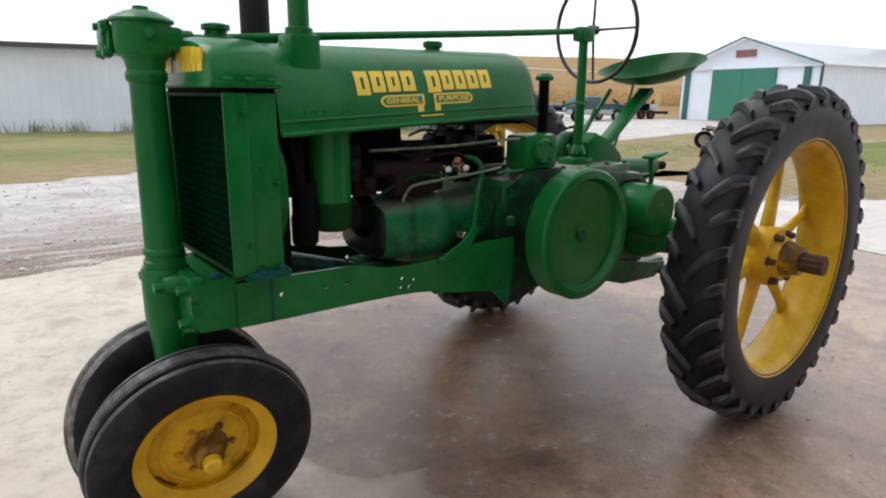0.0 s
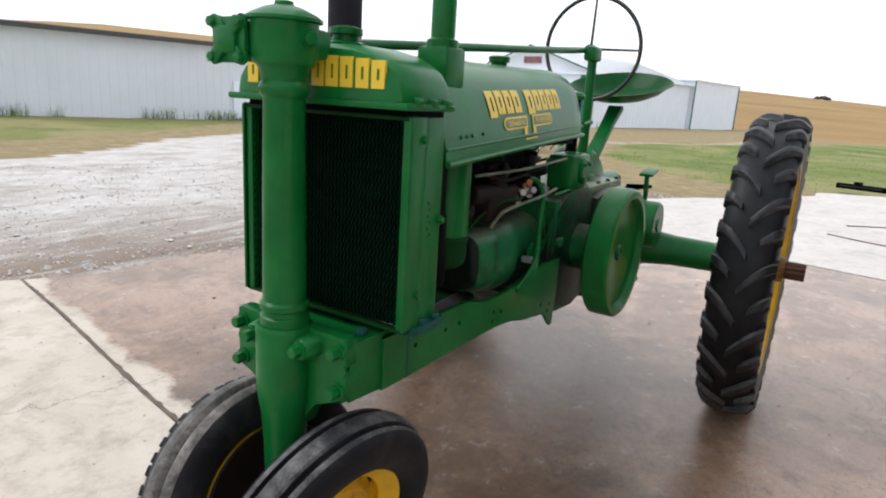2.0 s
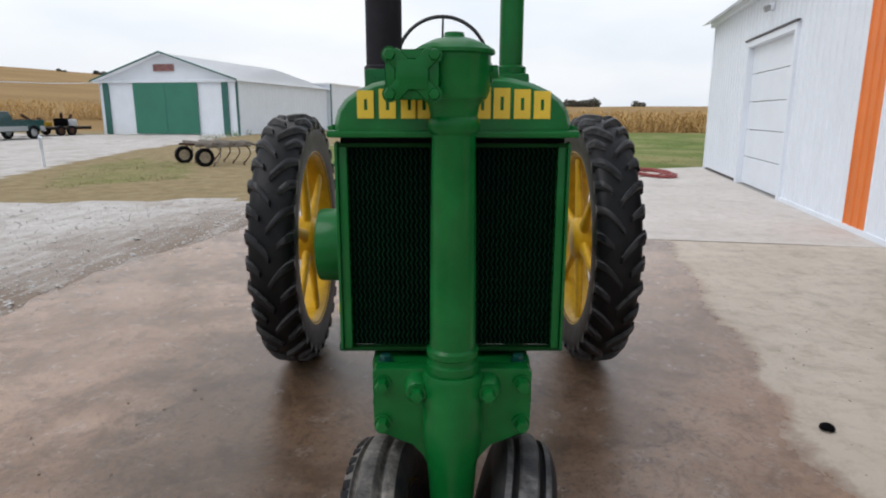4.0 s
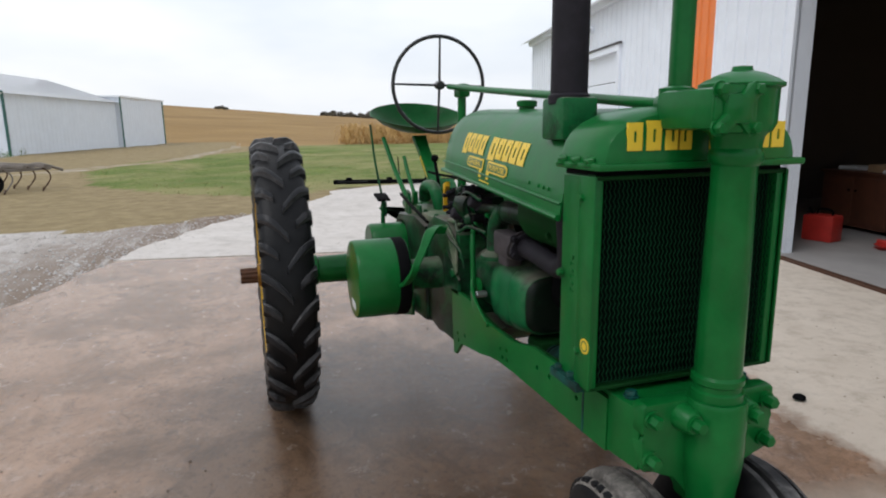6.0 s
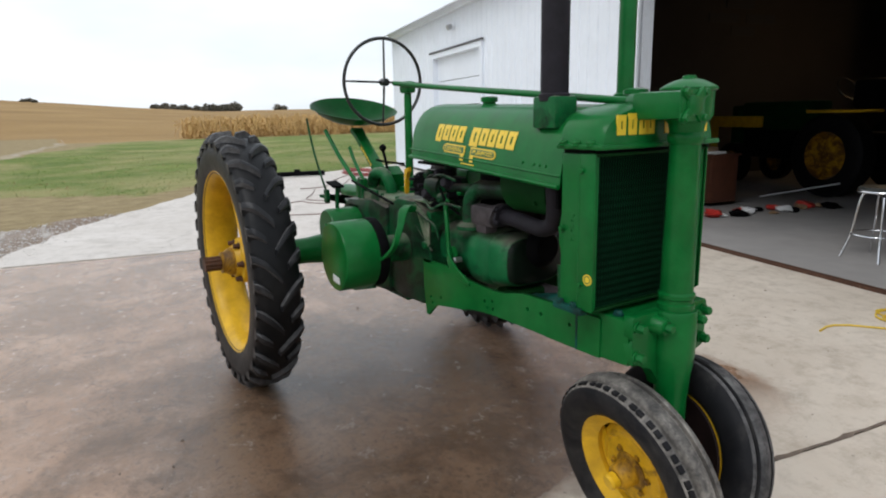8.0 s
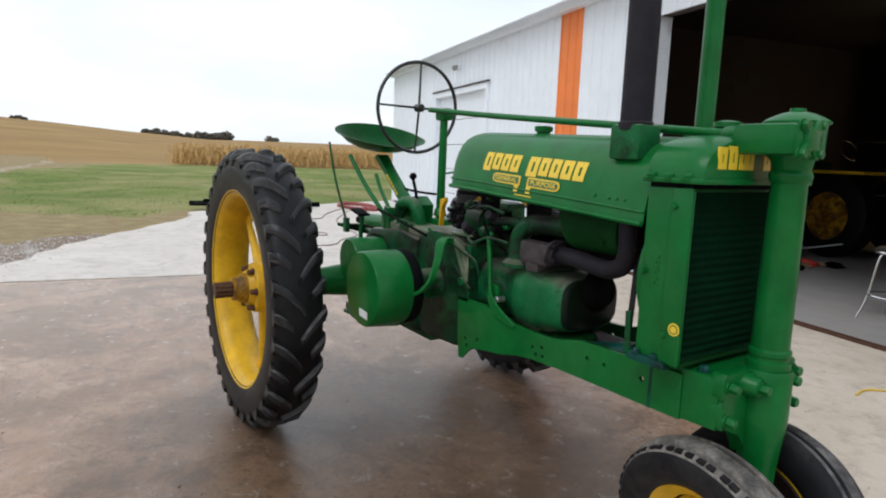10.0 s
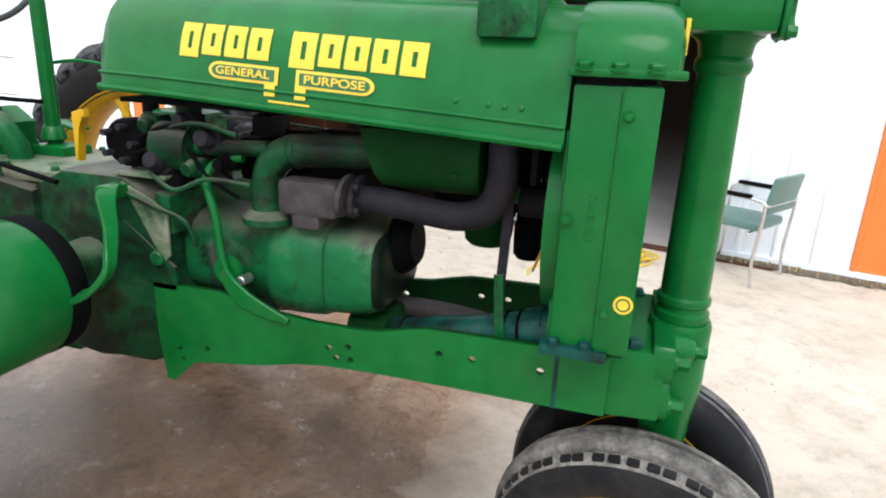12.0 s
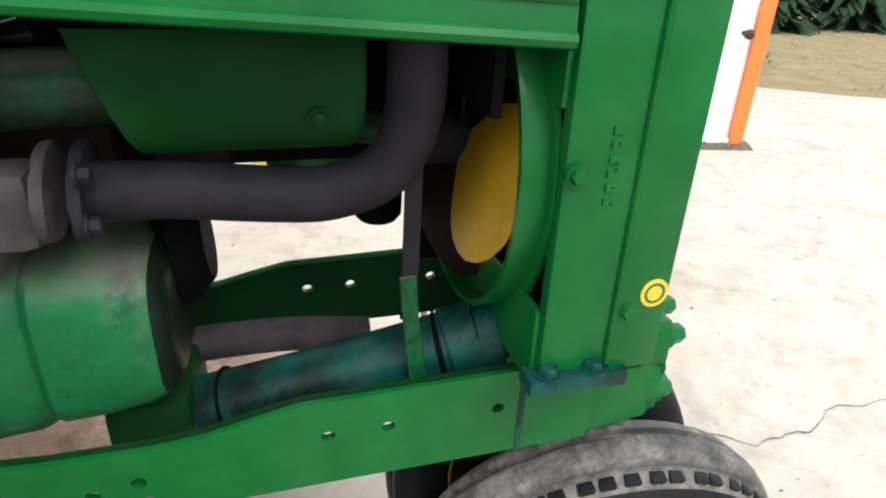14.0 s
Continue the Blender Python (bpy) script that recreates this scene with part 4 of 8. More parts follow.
    b.inputs["Emission Color"].default_value, b.inputs["Emission Strength"].default_value = (1.0, 0.72, 0.4, 1), 30.0
    at(lambda b: bmesh.ops.create_uvsphere(b, u_segments=16, v_segments=10, radius=0.055, matrix=pose(0, 0, 0.02)), "bulb", glow, lm, m=G @ pose(8.35, -7.0, 2.98))
    bulb = new("work_lamp_light", bpy.data.lights.new("work_lamp_light", "POINT"))
    bulb.data.energy, bulb.data.color, bulb.data.shadow_soft_size = 9.0, (1.0, 0.66, 0.32), 0.08
    bulb.matrix_world = G @ pose(8.35, -7.0, 2.86)
    # orange frame by the lamp
    sh = thing("timber_frame", "bare timber post and beam frame lit by the lamp", "frame")
    for lo, hi in (((8.85, -7.7, 0.0), (9.05, -7.5, 3.15)), ((5.4, -7.7, 0.0), (5.55, -7.5, 3.15)), ((5.4, -7.72, 3.15), (9.05, -7.48, 3.27))):
        part("board", gbox(lo, hi, 0.006), WOOD, sh, "", 0)


build_inside()


# ---- grey shed across the yard ----
def build_shed():
    x0, x1, y, h = 1.8, -14.9, -18.6, 2.73
    shed = thing("shed", "long grey steel shed with dark trim and a white door", "shed")
    swing = Matrix.Translation((x1, y, 0)) @ Matrix.Rotation(radians(-16), 4, "Z") @ Matrix.Translation((-x1, -y, 0))
    shed.matrix_basis = swing
    bm = bmesh.new()
    ribbed(bm, 0.0, x0 - x1, -0.3, h, 0.0, pitch=0.3, rib=0.012, m=pose(x0, y, 0, 0, 0, 180) @ Matrix.Scale(-1, 4, (0, 1, 0)))
    part("wall_long", bm, GREY_WALL, shed, "", 0)
    for nm, x in (("wall_gable", x1), ("wall_gable", x0)):
        bm = bmesh.new()
        slab_of(bm, [(y - 12, -0.3), (y, -0.3), (y, h), (y - 6, h + 0.2), (y - 12, h)], 0.06 if x == x1 else -0.06, Matrix.Translation((x, 0, 0)) @ Matrix(((0, 0, 1, 0), (1, 0, 0, 0), (0, 1, 0, 0), (0, 0, 0, 1))))
        part(nm, bm, GREY_WALL, shed, "", 0)
    bm = bmesh.new()
    box(bm, (x1, y - 12, -0.3), (x0, y - 11.9, h))
    part("wall_back", bm, GREY_WALL, shed, "", 0)
    bm = bmesh.new()
    for ya, za, yb, zb in ((y + 0.35, h + 0.02, y - 6, h + 0.3), (y - 6, h + 0.3, y - 12.3, h + 0.02)):
        bm.faces.new([bm.verts.new(p) for p in ((x1 - 0.3, ya, za), (x0 + 0.3, ya, za), (x0 + 0.3, yb, zb), (x1 - 0.3, yb, zb))])
    bmesh.ops.solidify(bm, geom=list(bm.faces), thickness=0.05)
    part("roof", bm, WHITE_ROOF, shed, "white metal roof", 0)
    for lo, hi in (((x1 - 0.32, y + 0.3, h - 0.12), (x0 + 0.32, y + 0.4, h + 0.04)), ((x1 - 0.05, y - 0.05, -0.2), (x1 + 0.12, y + 0.08, h)), ((x0 - 0.12, y - 0.05, -0.2), (x0 + 0.05, y + 0.08, h))):
        bm = bmesh.new()
        box(bm, lo, hi, 0.01)
        part("trim", bm, DARK_TRIM, shed, "dark trim", 0)
    bm = bmesh.new()
    box(bm, (x1 + 0.45, y + 0.02, 0.0), (x1 + 1.4, y + 0.09, 1.42), 0.01)
    d = part("door", bm, WHITE, shed, "plain white door")
    bm = bmesh.new()
    rod(bm, (x1 + 0.58, y + 0.09, 0.68), (x1 + 0.58, y + 0.15, 0.68), 0.03)
    part("door_knob", bm, STEEL, d)
    bm = bmesh.new()
    box(bm, (x1 - 1.6, y + 0.2, -0.1), (x1 + 1.2, y + 1.1, 0.05), 0.03, swing)
    tagged(obj("doorstep", bm, CONCRETE, 0), "low concrete step at the shed corner", "step", kind="structure")


build_shed()


# ---- white barn with the green sliding door, and the long white building behind ----
def build_barn():
    A = Vector((-38.0, -13.2, 0))
    B = Matrix.Translation(A) @ pose(0, 0, 0, 0, 0, 167.5)  # local x: back along the long side, local -y: the gable front runs to the left
    # front runs from A by 10.2 m along local -y ... mirrored below
    barn = thing("barn", "white steel barn with a green sliding door and green trim", "barn")
    W, e, ap = 10.2, 3.45, 5.15

    def bp(name, fn, mat, parent, label=""):
        bm = bmesh.new()
        fn(bm)
        for v in bm.verts:
            v.co = B @ v.co
        return part(name, bm, mat, parent, label, 0)

    # gable front: in local (x = 0 plane), across y from 0 to W
    YZ = Matrix(((0, 0, 1, 0), (1, 0, 0, 0), (0, 1, 0, 0), (0, 0, 0, 1)))
    bp("wall_front", lambda b: slab_of(b, [(0, -0.4), (W, -0.4), (W, e), (W / 2, ap), (0, e)], -0.08, YZ), WHITE, barn)
    bp("wall_side", lambda b: ribbed(b, 0, 15.0, -0.4, e, 0.0, 0.05, 0.5, 0.02, Matrix.Scale(-1, 4, (0, 1, 0))), WHITE, barn)
    bp("wall_far", lambda b: box(b, (0, W - 0.06, -0.4), (15, W, e)), WHITE, barn)
    bp("wall_back", lambda b: slab_of(b, [(0, -0.4), (W, -0.4), (W, e), (W / 2, ap), (0, e)], -0.08, Matrix.Translation((14.9, 0, 0)) @ YZ), WHITE, barn)

    def roof(b):
        for y0, z0, y1, z1 in ((-0.35, e - 0.05, W / 2, ap + 0.06), (W / 2, ap + 0.06, W + 0.35, e - 0.05)):
            b.faces.new([b.verts.new(p) for p in ((-0.4, y0, z0), (15.4, y0, z0), (15.4, y1, z1), (-0.4, y1, z1))])
        bmesh.ops.solidify(b, geom=list(b.faces), thickness=0.1)

    bp("roof", roof, WHITE_ROOF, barn, "white metal roof")
    for y0, z0, y1, z1 in ((-0.35, e, W / 2, ap + 0.1), (W + 0.35, e, W / 2, ap + 0.1)):
        bp("rake_trim", lambda b: tube(b, [(-0.43, y0, z0), (-0.43, y1, z1)], 0.055, 6, 1), TRIM_GREEN, barn, "green roof edge")
    door = bp("door", lambda b: box(b, (-0.14, 2.75, 0.0), (-0.05, 7.5, 3.3), 0.01), BARN_GREEN, barn, "wide green sliding door")
    bp("door_seam", lambda b: box(b, (-0.15, 5.08, 0.0), (-0.139, 5.14, 3.3)), TRIM_GREEN, door)
    bp("door_rail", lambda b: box(b, (-0.16, -0.1, 3.32), (-0.05, W + 0.3, 3.5), 0.02), WHITE, barn, "white door rail")
    for y in (0.55, W - 0.75):
        bp("post_trim", lambda b: box(b, (-0.1, y, -0.3), (-0.02, y + 0.42, 3.4)), TRIM_GREEN, barn, "green trim column")
    bp("sign", lambda b: box(b, (-0.1, W / 2 - 0.75, 4.05), (-0.04, W / 2 + 0.75, 4.5), 0.02), plain("faded_red_board", (0.26, 0.12, 0.115), 0.8, 0.0, 0.5, 2.5, 0.1), barn, "small faded red sign")
    bp("corner_trim", lambda b: box(b, (-0.03, -0.06, -0.3), (0.18, 0.0, e)), TRIM_GREEN, barn)
    # long building behind, same line
    lb = thing("long_shed", "long white steel shed behind the barn", "shed")
    bp("wall_side", lambda b: ribbed(b, 15.1, 25.0, -0.4, 3.85, 0.3, 0.05, 0.5, 0.02, Matrix.Scale(-1, 4, (0, 1, 0))), WHITE, lb)
    bp("wall_end", lambda b: box(b, (24.95, -0.29, -0.4), (25.0, 9.0, 3.85)), WHITE, lb)
    bp("wall_end", lambda b: box(b, (15.1, -0.29, -0.4), (15.16, 9.0, 3.85)), WHITE, lb)
    bp("wall_back", lambda b: box(b, (15.1, 8.95, -0.4), (25.0, 9.0, 3.85)), WHITE, lb)
    bp("roof", lambda b: box(b, (15.0, -0.4, 3.85), (25.2, 9.1, 3.98)), WHITE_ROOF, lb)
    for x in (15.2, 24.9):
        bp("post_trim", lambda b: box(b, (x - 0.08, -0.36, -0.3), (x + 0.08, -0.3, 3.85)), TRIM_GREEN, lb)


build_barn()

# ---- the tractor ----
tractor = thing("tractor", "old green tractor with yellow wheels and lettering on damp concrete", "tractor")

HOOD = [(1.0, 0.0), (0.985, 0.12), (0.955, 0.27), (0.905, 0.45), (0.84, 0.6), (0.74, 0.74), (0.6, 0.86), (0.42, 0.94), (0.22, 0.985), (0.0, 1.0)]


def hood_dims(x):
    t = (x - 0.61) / (1.64 - 0.61)
    return 0.186 + 0.064 * t, 1.19 - 0.048 * t, 1.412 - 0.026 * t  # half width, lower edge, crown


def hood_y(x, z):
    w, lo, hi = hood_dims(x)
    s = min(max((z - lo) / (hi - lo), 0.0), 0.999)
    ws, hs = [p[0] for p in HOOD], [p[1] for p in HOOD]
    return w * float(np.interp(s, hs, ws))


def hood_ring(x, grow=0.0, low=0.0):
    w, lo, hi = hood_dims(x)
    half = [((w + grow) * a, lo - low + (hi + grow - lo + low) * b) for a, b in HOOD]
    return [(x, y, z) for y, z in half] + [(x, -y, z) for y, z in reversed(half[:-1])]


def loft(bm, rings, caps=True):
    R = [[bm.verts.new(p) for p in ring] for ring in rings]
    for a, b in zip(R, R[1:]):
        for i in range(len(a) - 1):
            bm.faces.new((a[i], a[i + 1], b[i + 1], b[i]))
    if caps:
        bm.faces.new(R[0])
        bm.faces.new(list(reversed(R[-1])))
    return R


def build_hood():
    bm = bmesh.new()
    xs = [0.585, 0.6, 0.625] + list(np.linspace(0.7, 1.55, 8)) + [1.62, 1.638]
    rings = [hood_ring(x, -0.018 if x < 0.59 else (-0.005 if x < 0.61 else 0.0)) for x in xs]
    loft(bm, rings, False)
    bm.faces.new([bm.verts.new(p) for p in hood_ring(0.583, -0.03)])
    bmesh.ops.remove_doubles(bm, verts=bm.verts, dist=0.0005)
    bmesh.ops.solidify(bm, geom=list(bm.faces), thickness=0.004)
    hood = part("hood", bm, GREEN, tractor, "smooth green sheet-metal hood", 50)
    for s in (1, -1):
        bm = bmesh.new()
        pts = [(0.6, s * 0.188, 1.187)] + [(x, s * (hood_dims(x)[0] + 0.002), hood_dims(x)[1]) for x in (0.8, 1.0, 1.2, 1.4, 1.636)]
        tube(bm, pts, 0.008, 8, 2)
        bm2 = bmesh.new()
        tube(bm2, [(x, y * 1.0, z + 0.032) for x, y, z in [(p[0], s * (hood_y(p[0], p[2] + 0.032) + 0.001), p[2]) for p in pts]], 0.004, 6, 2)
        part("rolled_edge", bm, GREEN, hood)
        part("swage", bm2, GREEN, hood)
        for x in (1.44, 1.5, 1.53, 1.56):
            bm = bmesh.new()
            z = hood_dims(x)[1] + 0.055
            hexbolt(bm, (x, s * hood_y(x, z), z), (0, s, 0.2), 0.005, 0.004, False)
            part("rivet", bm, GREEN, hood)
    bm = bmesh.new()
    lathe(bm, [(0, 0), (0.026, 0), (0.026, 0.012), (0.034, 0.014), (0.035, 0.03), (0.028, 0.034), (0, 0.035)], pose(0.945, 0, 1.398), 20)
    part("fuel_cap", bm, GREEN, hood)


build_hood()


def on_hood(bm, s, lift=0.0025):
    """Lays a flat figure (x, z) on the hood's side s."""
    for v in bm.verts:
        v.co.y = s * (hood_y(v.co.x, v.co.z) + lift + v.co.y * 0)


def decal_shape(outline, s, cells=4):
    bm = bmesh.new()
    f = bm.faces.new([bm.verts.new((x, 0, z)) for x, z in outline])
    zs = [p[1] for p in outline]
    for k in range(1, cells):
        z = min(zs) + (max(zs) - min(zs)) * k / cells
        bmesh.ops.bisect_plane(bm, geom=list(bm.verts) + list(bm.edges) + list(bm.faces), plane_co=(0, 0, z), plane_no=(0, 0, 1))
    on_hood(bm, s)
    return bm


def text_mesh(body, size, bold=0.0):
    cu = bpy.data.curves.new("lettering", "FONT")
    cu.body, cu.size, cu.align_x, cu.align_y = body, size, "CENTER", "CENTER"
    cu.offset = bold
    ob = bpy.data.objects.new("lettering", cu)
    scene.collection.objects.link(ob)
    me = bpy.data.meshes.new_from_object(ob.evaluated_get(bpy.context.evaluated_depsgraph_get()))
    bpy.data.objects.remove(ob)
    bpy.data.curves.remove(cu)
    return me


def build_decals():
    """The maker's name becomes plain bars; below it two capsules with the two legible words."""
    for s in (1, -1):
        front = s < 0  # on the right-hand side the writing runs towards the front
        x0, x1 = 0.822, 1.386

        def X(u):
            return x0 + (x1 - x0) * u if front else x1 - (x1 - x0) * u

        def Z(u, v):
            x = X(u)
            lo = hood_dims(x)[1]
            return lo + (0.088 if front else 0.098) + 0.06 * v

        # a hollow block stands for each character
        spans = [(0.0, 0.085), (0.10, 0.185), (0.20, 0.285), (0.30, 0.39), (0.475, 0.575), (0.59, 0.675), (0.69, 0.775), (0.79, 0.88), (0.895, 0.985)]
        for a, b in spans:
            d = 0.12 if a in (0.0, 0.475) else 0.0
            w = b - a
            for p, q, lo, hi in ((a, a + w * 0.42, -d, 1), (b - w * 0.38, b, -d, 1), (a + w * 0.42, b - w * 0.38, 0.72, 1), (a + w * 0.42, b - w * 0.38, -d, 0.28 - d)):
                bm = decal_shape([(X(p), Z(p, lo)), (X(q), Z(q, lo)), (X(q), Z(q, hi)), (X(p), Z(p, hi))], s)
                part("decal_bar", bm, DECAL, tractor, "plain yellow bar of the hood lettering", 0)
        # capsules, rounded at the outer end, with a foot
        for word, a, b, foot in (("GENERAL", 0.15, 0.425, 0.405), ("PURPOSE", 0.52, 0.80, 0.53)):
            def cap(grow, lift, mat, nm, label):
                first = word == "GENERAL"
                half, mid = 0.21 + grow * 6, -0.45
                flat, end = (b + grow, a + 0.035) if first else (a - grow, b - 0.035)
                way = -1 if first else 1
                out = [(flat, mid - half), (end, mid - half)]
                out += [(end + way * (0.035 + grow) * math.sin(q), mid - half * math.cos(q)) for q in [math.pi * i / 8 for i in range(1, 8)]]
                out += [(end, mid + half), (flat, mid + half)]
                bm = decal_shape([(X(u), Z(u, v)) for u, v in out], s, 3)
                for v in bm.verts:
                    v.co.y += s * lift
                return part(nm, bm, mat, tractor, label, 0)

            cap(0.012, 0.0, DECAL, "decal_capsule", "yellow outlined capsule")
            cap(-0.003, 0.0012, DECAL_GREEN, "decal_field", "green field of the capsule")
            me = text_mesh(word, 0.03, 0.0006)
            bm = bmesh.new()
            bm.from_mesh(me)
            bpy.data.meshes.remove(me)
            wmax = max(v.co.x for v in bm.verts) - min(v.co.x for v in bm.verts)
            k = (b - a) * 0.84 * abs(x1 - x0) / wmax
            mid = (a + b) / 2
            sgn = 1 if front else -1
            for v in bm.verts:
                u = v.co.x * k * sgn
                v.co = Vector((X(mid) + u, 0, Z(mid, -0.45) + v.co.y * 0.72 - 0.0466 * u))
            for v in bm.verts:
                v.co.y = s * (hood_y(v.co.x, v.co.z) + 0.005)
            part("decal_word", bm, DECAL, tractor, "yellow lettering", 0)
            fw = 0.022
            bm = decal_shape([(X(foot - fw), Z(foot, -1.1)), (X(foot + fw), Z(foot, -1.1)), (X(foot + fw), Z(foot, -0.62)), (X(foot - fw), Z(foot, -0.62))], s)
            for v in bm.verts:
                v.co.y += s * 0.0005
            part("decal_foot", bm, DECAL, tractor, "", 0)
        bm = decal_shape([(X(0.40), Z(0.40, -1.29)), (X(0.57), Z(0.57, -1.29)), (X(0.57), Z(0.57, -1.22)), (X(0.40), Z(0.40, -1.22))], s, 2)
        part("decal_bar", bm, DECAL, tractor, "small yellow line of unreadable writing", 0)


build_decals()


def build_radiator():
    # top tank: same section as the hood, with a flange
    bm = bmesh.new()
    rings = []
    for x, g in ((1.642, 0.0), (1.66, 0.003), (1.74, 0.003), (1.785, 0.0), (1.803, -0.010), (1.81, -0.03)):
        w, lo, hi = hood_dims(1.64)
        half = [((w + g) * a, 1.262 + (hi + g - 1.262) * (b ** 1.0)) for a, b in HOOD]
        half = [((w + g) * a, 1.262 + (1.388 + g - 1.262) * b) for a, b in [(1, 0), (0.995, 0.2), (0.965, 0.42), (0.9, 0.6), (0.8, 0.74), (0.66, 0.86), (0.46, 0.95), (0.22, 0.99), (0, 1)]]
        rings.append([(x, y, z) for y, z in half] + [(x, -y, z) for y, z in reversed(half[:-1])])
    loft(bm, rings)
    tank = part("radiator_top", bm, GREEN, tractor, "rounded green radiator top tank", 35)
    bm = bmesh.new()
    box(bm, (1.635, -0.262, 1.259), (1.818, 0.262, 1.274), 0.005)
    part("tank_flange", bm, GREEN, tank)
    # black strip stands for the shadowed gap below the flange
    bm = bmesh.new()
    box(bm, (1.648, -0.24, 1.244), (1.772, 0.24, 1.262), 0.0)
    part("gap_strip", bm, BLACK_IRON, tank, "black strip filling the gap under the tank flange")
    for s in (1, -1):
        for x in (1.66, 1.715, 1.77):
            bm = bmesh.new()
            hexbolt(bm, (x, s * 0.252, 1.272), (0, s * 0.3, 1), 0.013, 0.012)
            part("bolt", bm, GREEN, tank)
    for i, y in enumerate((-0.18, -0.135, -0.09, -0.06, 0.02, 0.06, 0.1, 0.142, 0.183)):
        zt = 1.362 - 0.25 * y * y
        for a, b, z0, z1 in ((-0.017, -0.003, 1.298, zt), (0.004, 0.017, 1.298, zt), (-0.003, 0.004, 1.298, 1.315), (-0.003, 0.004, zt - 0.017, zt)):
            bm = bmesh.new()
            box(bm, (1.806, y + a, z0), (1.8125, y + b, z1))
            part("badge_bar", bm, DECAL, tank, "plain yellow bar of the front lettering", 0)
    bm = bmesh.new()
    lathe(bm, [(0, 0), (0.05, 0), (0.05, 0.012), (0.03, 0.018), (0.03, 0.03), (0.038, 0.032), (0.038, 0.045), (0.02, 0.05), (0, 0.051)], pose(1.7, 0, 1.382), 24)
    part("radiator_cap", bm, GREEN, tank)
    # side panels with a front flange
    for s in (1, -1):
        bm = bmesh.new()
        box(bm, (1.645, s * 0.226, 0.782), (1.779, s * 0.246, 1.247), 0.006)
        box(bm, (1.728, s * 0.2455, 0.782), (1.786, s * 0.252, 1.247), 0.002)
        side = part("radiator_side", bm, GREEN, tractor, "tall green radiator side casting")
        bm = bmesh.new()
        box(bm, (1.63, s * 0.225, 0.764), (1.752, s * 0.262, 0.786), 0.006)
        part("radiator_foot", bm, GREEN_TEAL, side, "teal-stained foot flange")
        for x, z in ((1.738, 1.2), (1.738, 0.86), (1.655, 1.02)):
            bm = bmesh.new()
            hexbolt(bm, (x, s * 0.25, z), (0, s, 0), 0.008, 0.01)
            part("bolt", bm, GREEN, side)
        for x in (1.665, 1.72):
            bm = bmesh.new()
            hexbolt(bm, (x - 0.01, s * 0.25, 0.785), (0, 0, 1), 0.011, 0.012)
            part("bolt", bm, GREEN_TEAL, side)
        # cast number as raised bars
        for i in range(6):
            bm = bmesh.new()
            z = 0.985 + i * 0.0145
            box(bm, (1.69, s * 0.244, z), (1.6925 + 0.008 * (i % 2), s * 0.2485, z + 0.0085), 0.0012)
            box(bm, (1.699 - 0.004 * (i % 2), s * 0.244, z + 0.003 * (i % 3)), (1.7025, s * 0.2485, z + 0.0035 + 0.003 * (i % 3)), 0.001)
            part("cast_mark", bm, GREEN, side, "", 0)
        bm = bmesh.new()
        tube(bm, [(1.727, s * 0.2475, 0.79), (1.727, s * 0.2475, 1.24)], 0.0045, 8, 2)
        part("bead", bm, GREEN, side)
        if s > 0:
            continue
        bm = bmesh.new()
        lathe(bm, [(0, 0), (0.017, 0), (0.017, 0.0015), (0, 0.0015)], axis((1.768, s * 0.252, 0.88), (1.768, s * 1, 0.88)), 24)
        sticker = part("sticker", bm, DECAL, side, "round yellow sticker")
        bm = bmesh.new()
        lathe(bm, [(0.0095, 0), (0.0125, 0), (0.0125, 0.0004), (0.0095, 0.0004)], axis((1.768, s * 0.2536, 0.88), (1.768, s * 1, 0.88)), 24, True)
        part("sticker_ring", bm, DECAL_GREEN, side, "", 0)
    # core, frame and wire screen
    bm = bmesh.new()
    box(bm, (1.66, -0.225, 0.785), (1.757, 0.225, 1.25))
    part("radiator_core", bm, plain("dark_core_fins", (0.0012, 0.005, 0.003), 0.8, 0.0, 0.4, 30.0, 0.3, 0.004, 0.03), tractor, "dark radiator core")
    bm = bmesh.new()
    for lo, hi in (((1.755, -0.249, 1.238), (1.782, 0.249, 1.2465)), ((1.755, -0.249, 0.776), (1.778, 0.249, 0.784)), ((1.755, -0.2495, 0.78), (1.782, -0.2455, 1.25)), ((1.755, 0.2455, 0.78), (1.782, 0.2495, 1.25))):
        box(bm, lo, hi, 0.0015)
    screen = part("screen_frame", bm, GREEN_SHADED, tractor, "narrow frame of the radiator screen")
    dark = plain("dark_green_wire", (0.002, 0.027, 0.010), 0.75, 0.0, 0.3, 20.0, 0.1, 0.004, 0.06)
    for k in range(46):
        y = -0.243 + 0.486 * (k + 0.5) / 46
        bm = bmesh.new()
        prev = None
        for i in range(43):
            z = 0.789 + 0.447 * i / 42
            yy = y + (0.0026 if i % 2 else -0.0026)
            cur = (bm.verts.new((1.7715, yy - 0.0009, z)), bm.verts.new((1.7735, yy + 0.0009, z)), bm.verts.new((1.7695, yy + 0.0009, z)))
            if prev:
                for a in range(3):
                    bm.faces.new((prev[a], prev[(a + 1) % 3], cur[(a + 1) % 3], cur[a]))
            prev = cur
        part("screen_wire", bm, dark, screen, "", 0)
    # fan shroud and fan behind
    bm = bmesh.new()
    lathe(bm, [(0.214, 0), (0.222, 0.0), (0.222, 0.028), (0.234, 0.03), (0.234, 0.036), (0.214, 0.034)], axis((1.612, 0, 0.99), (1.7, 0, 0.99)), 48, True)
    box(bm, (1.639, -0.235, 0.762), (1.648, 0.235, 0.86), 0.003)
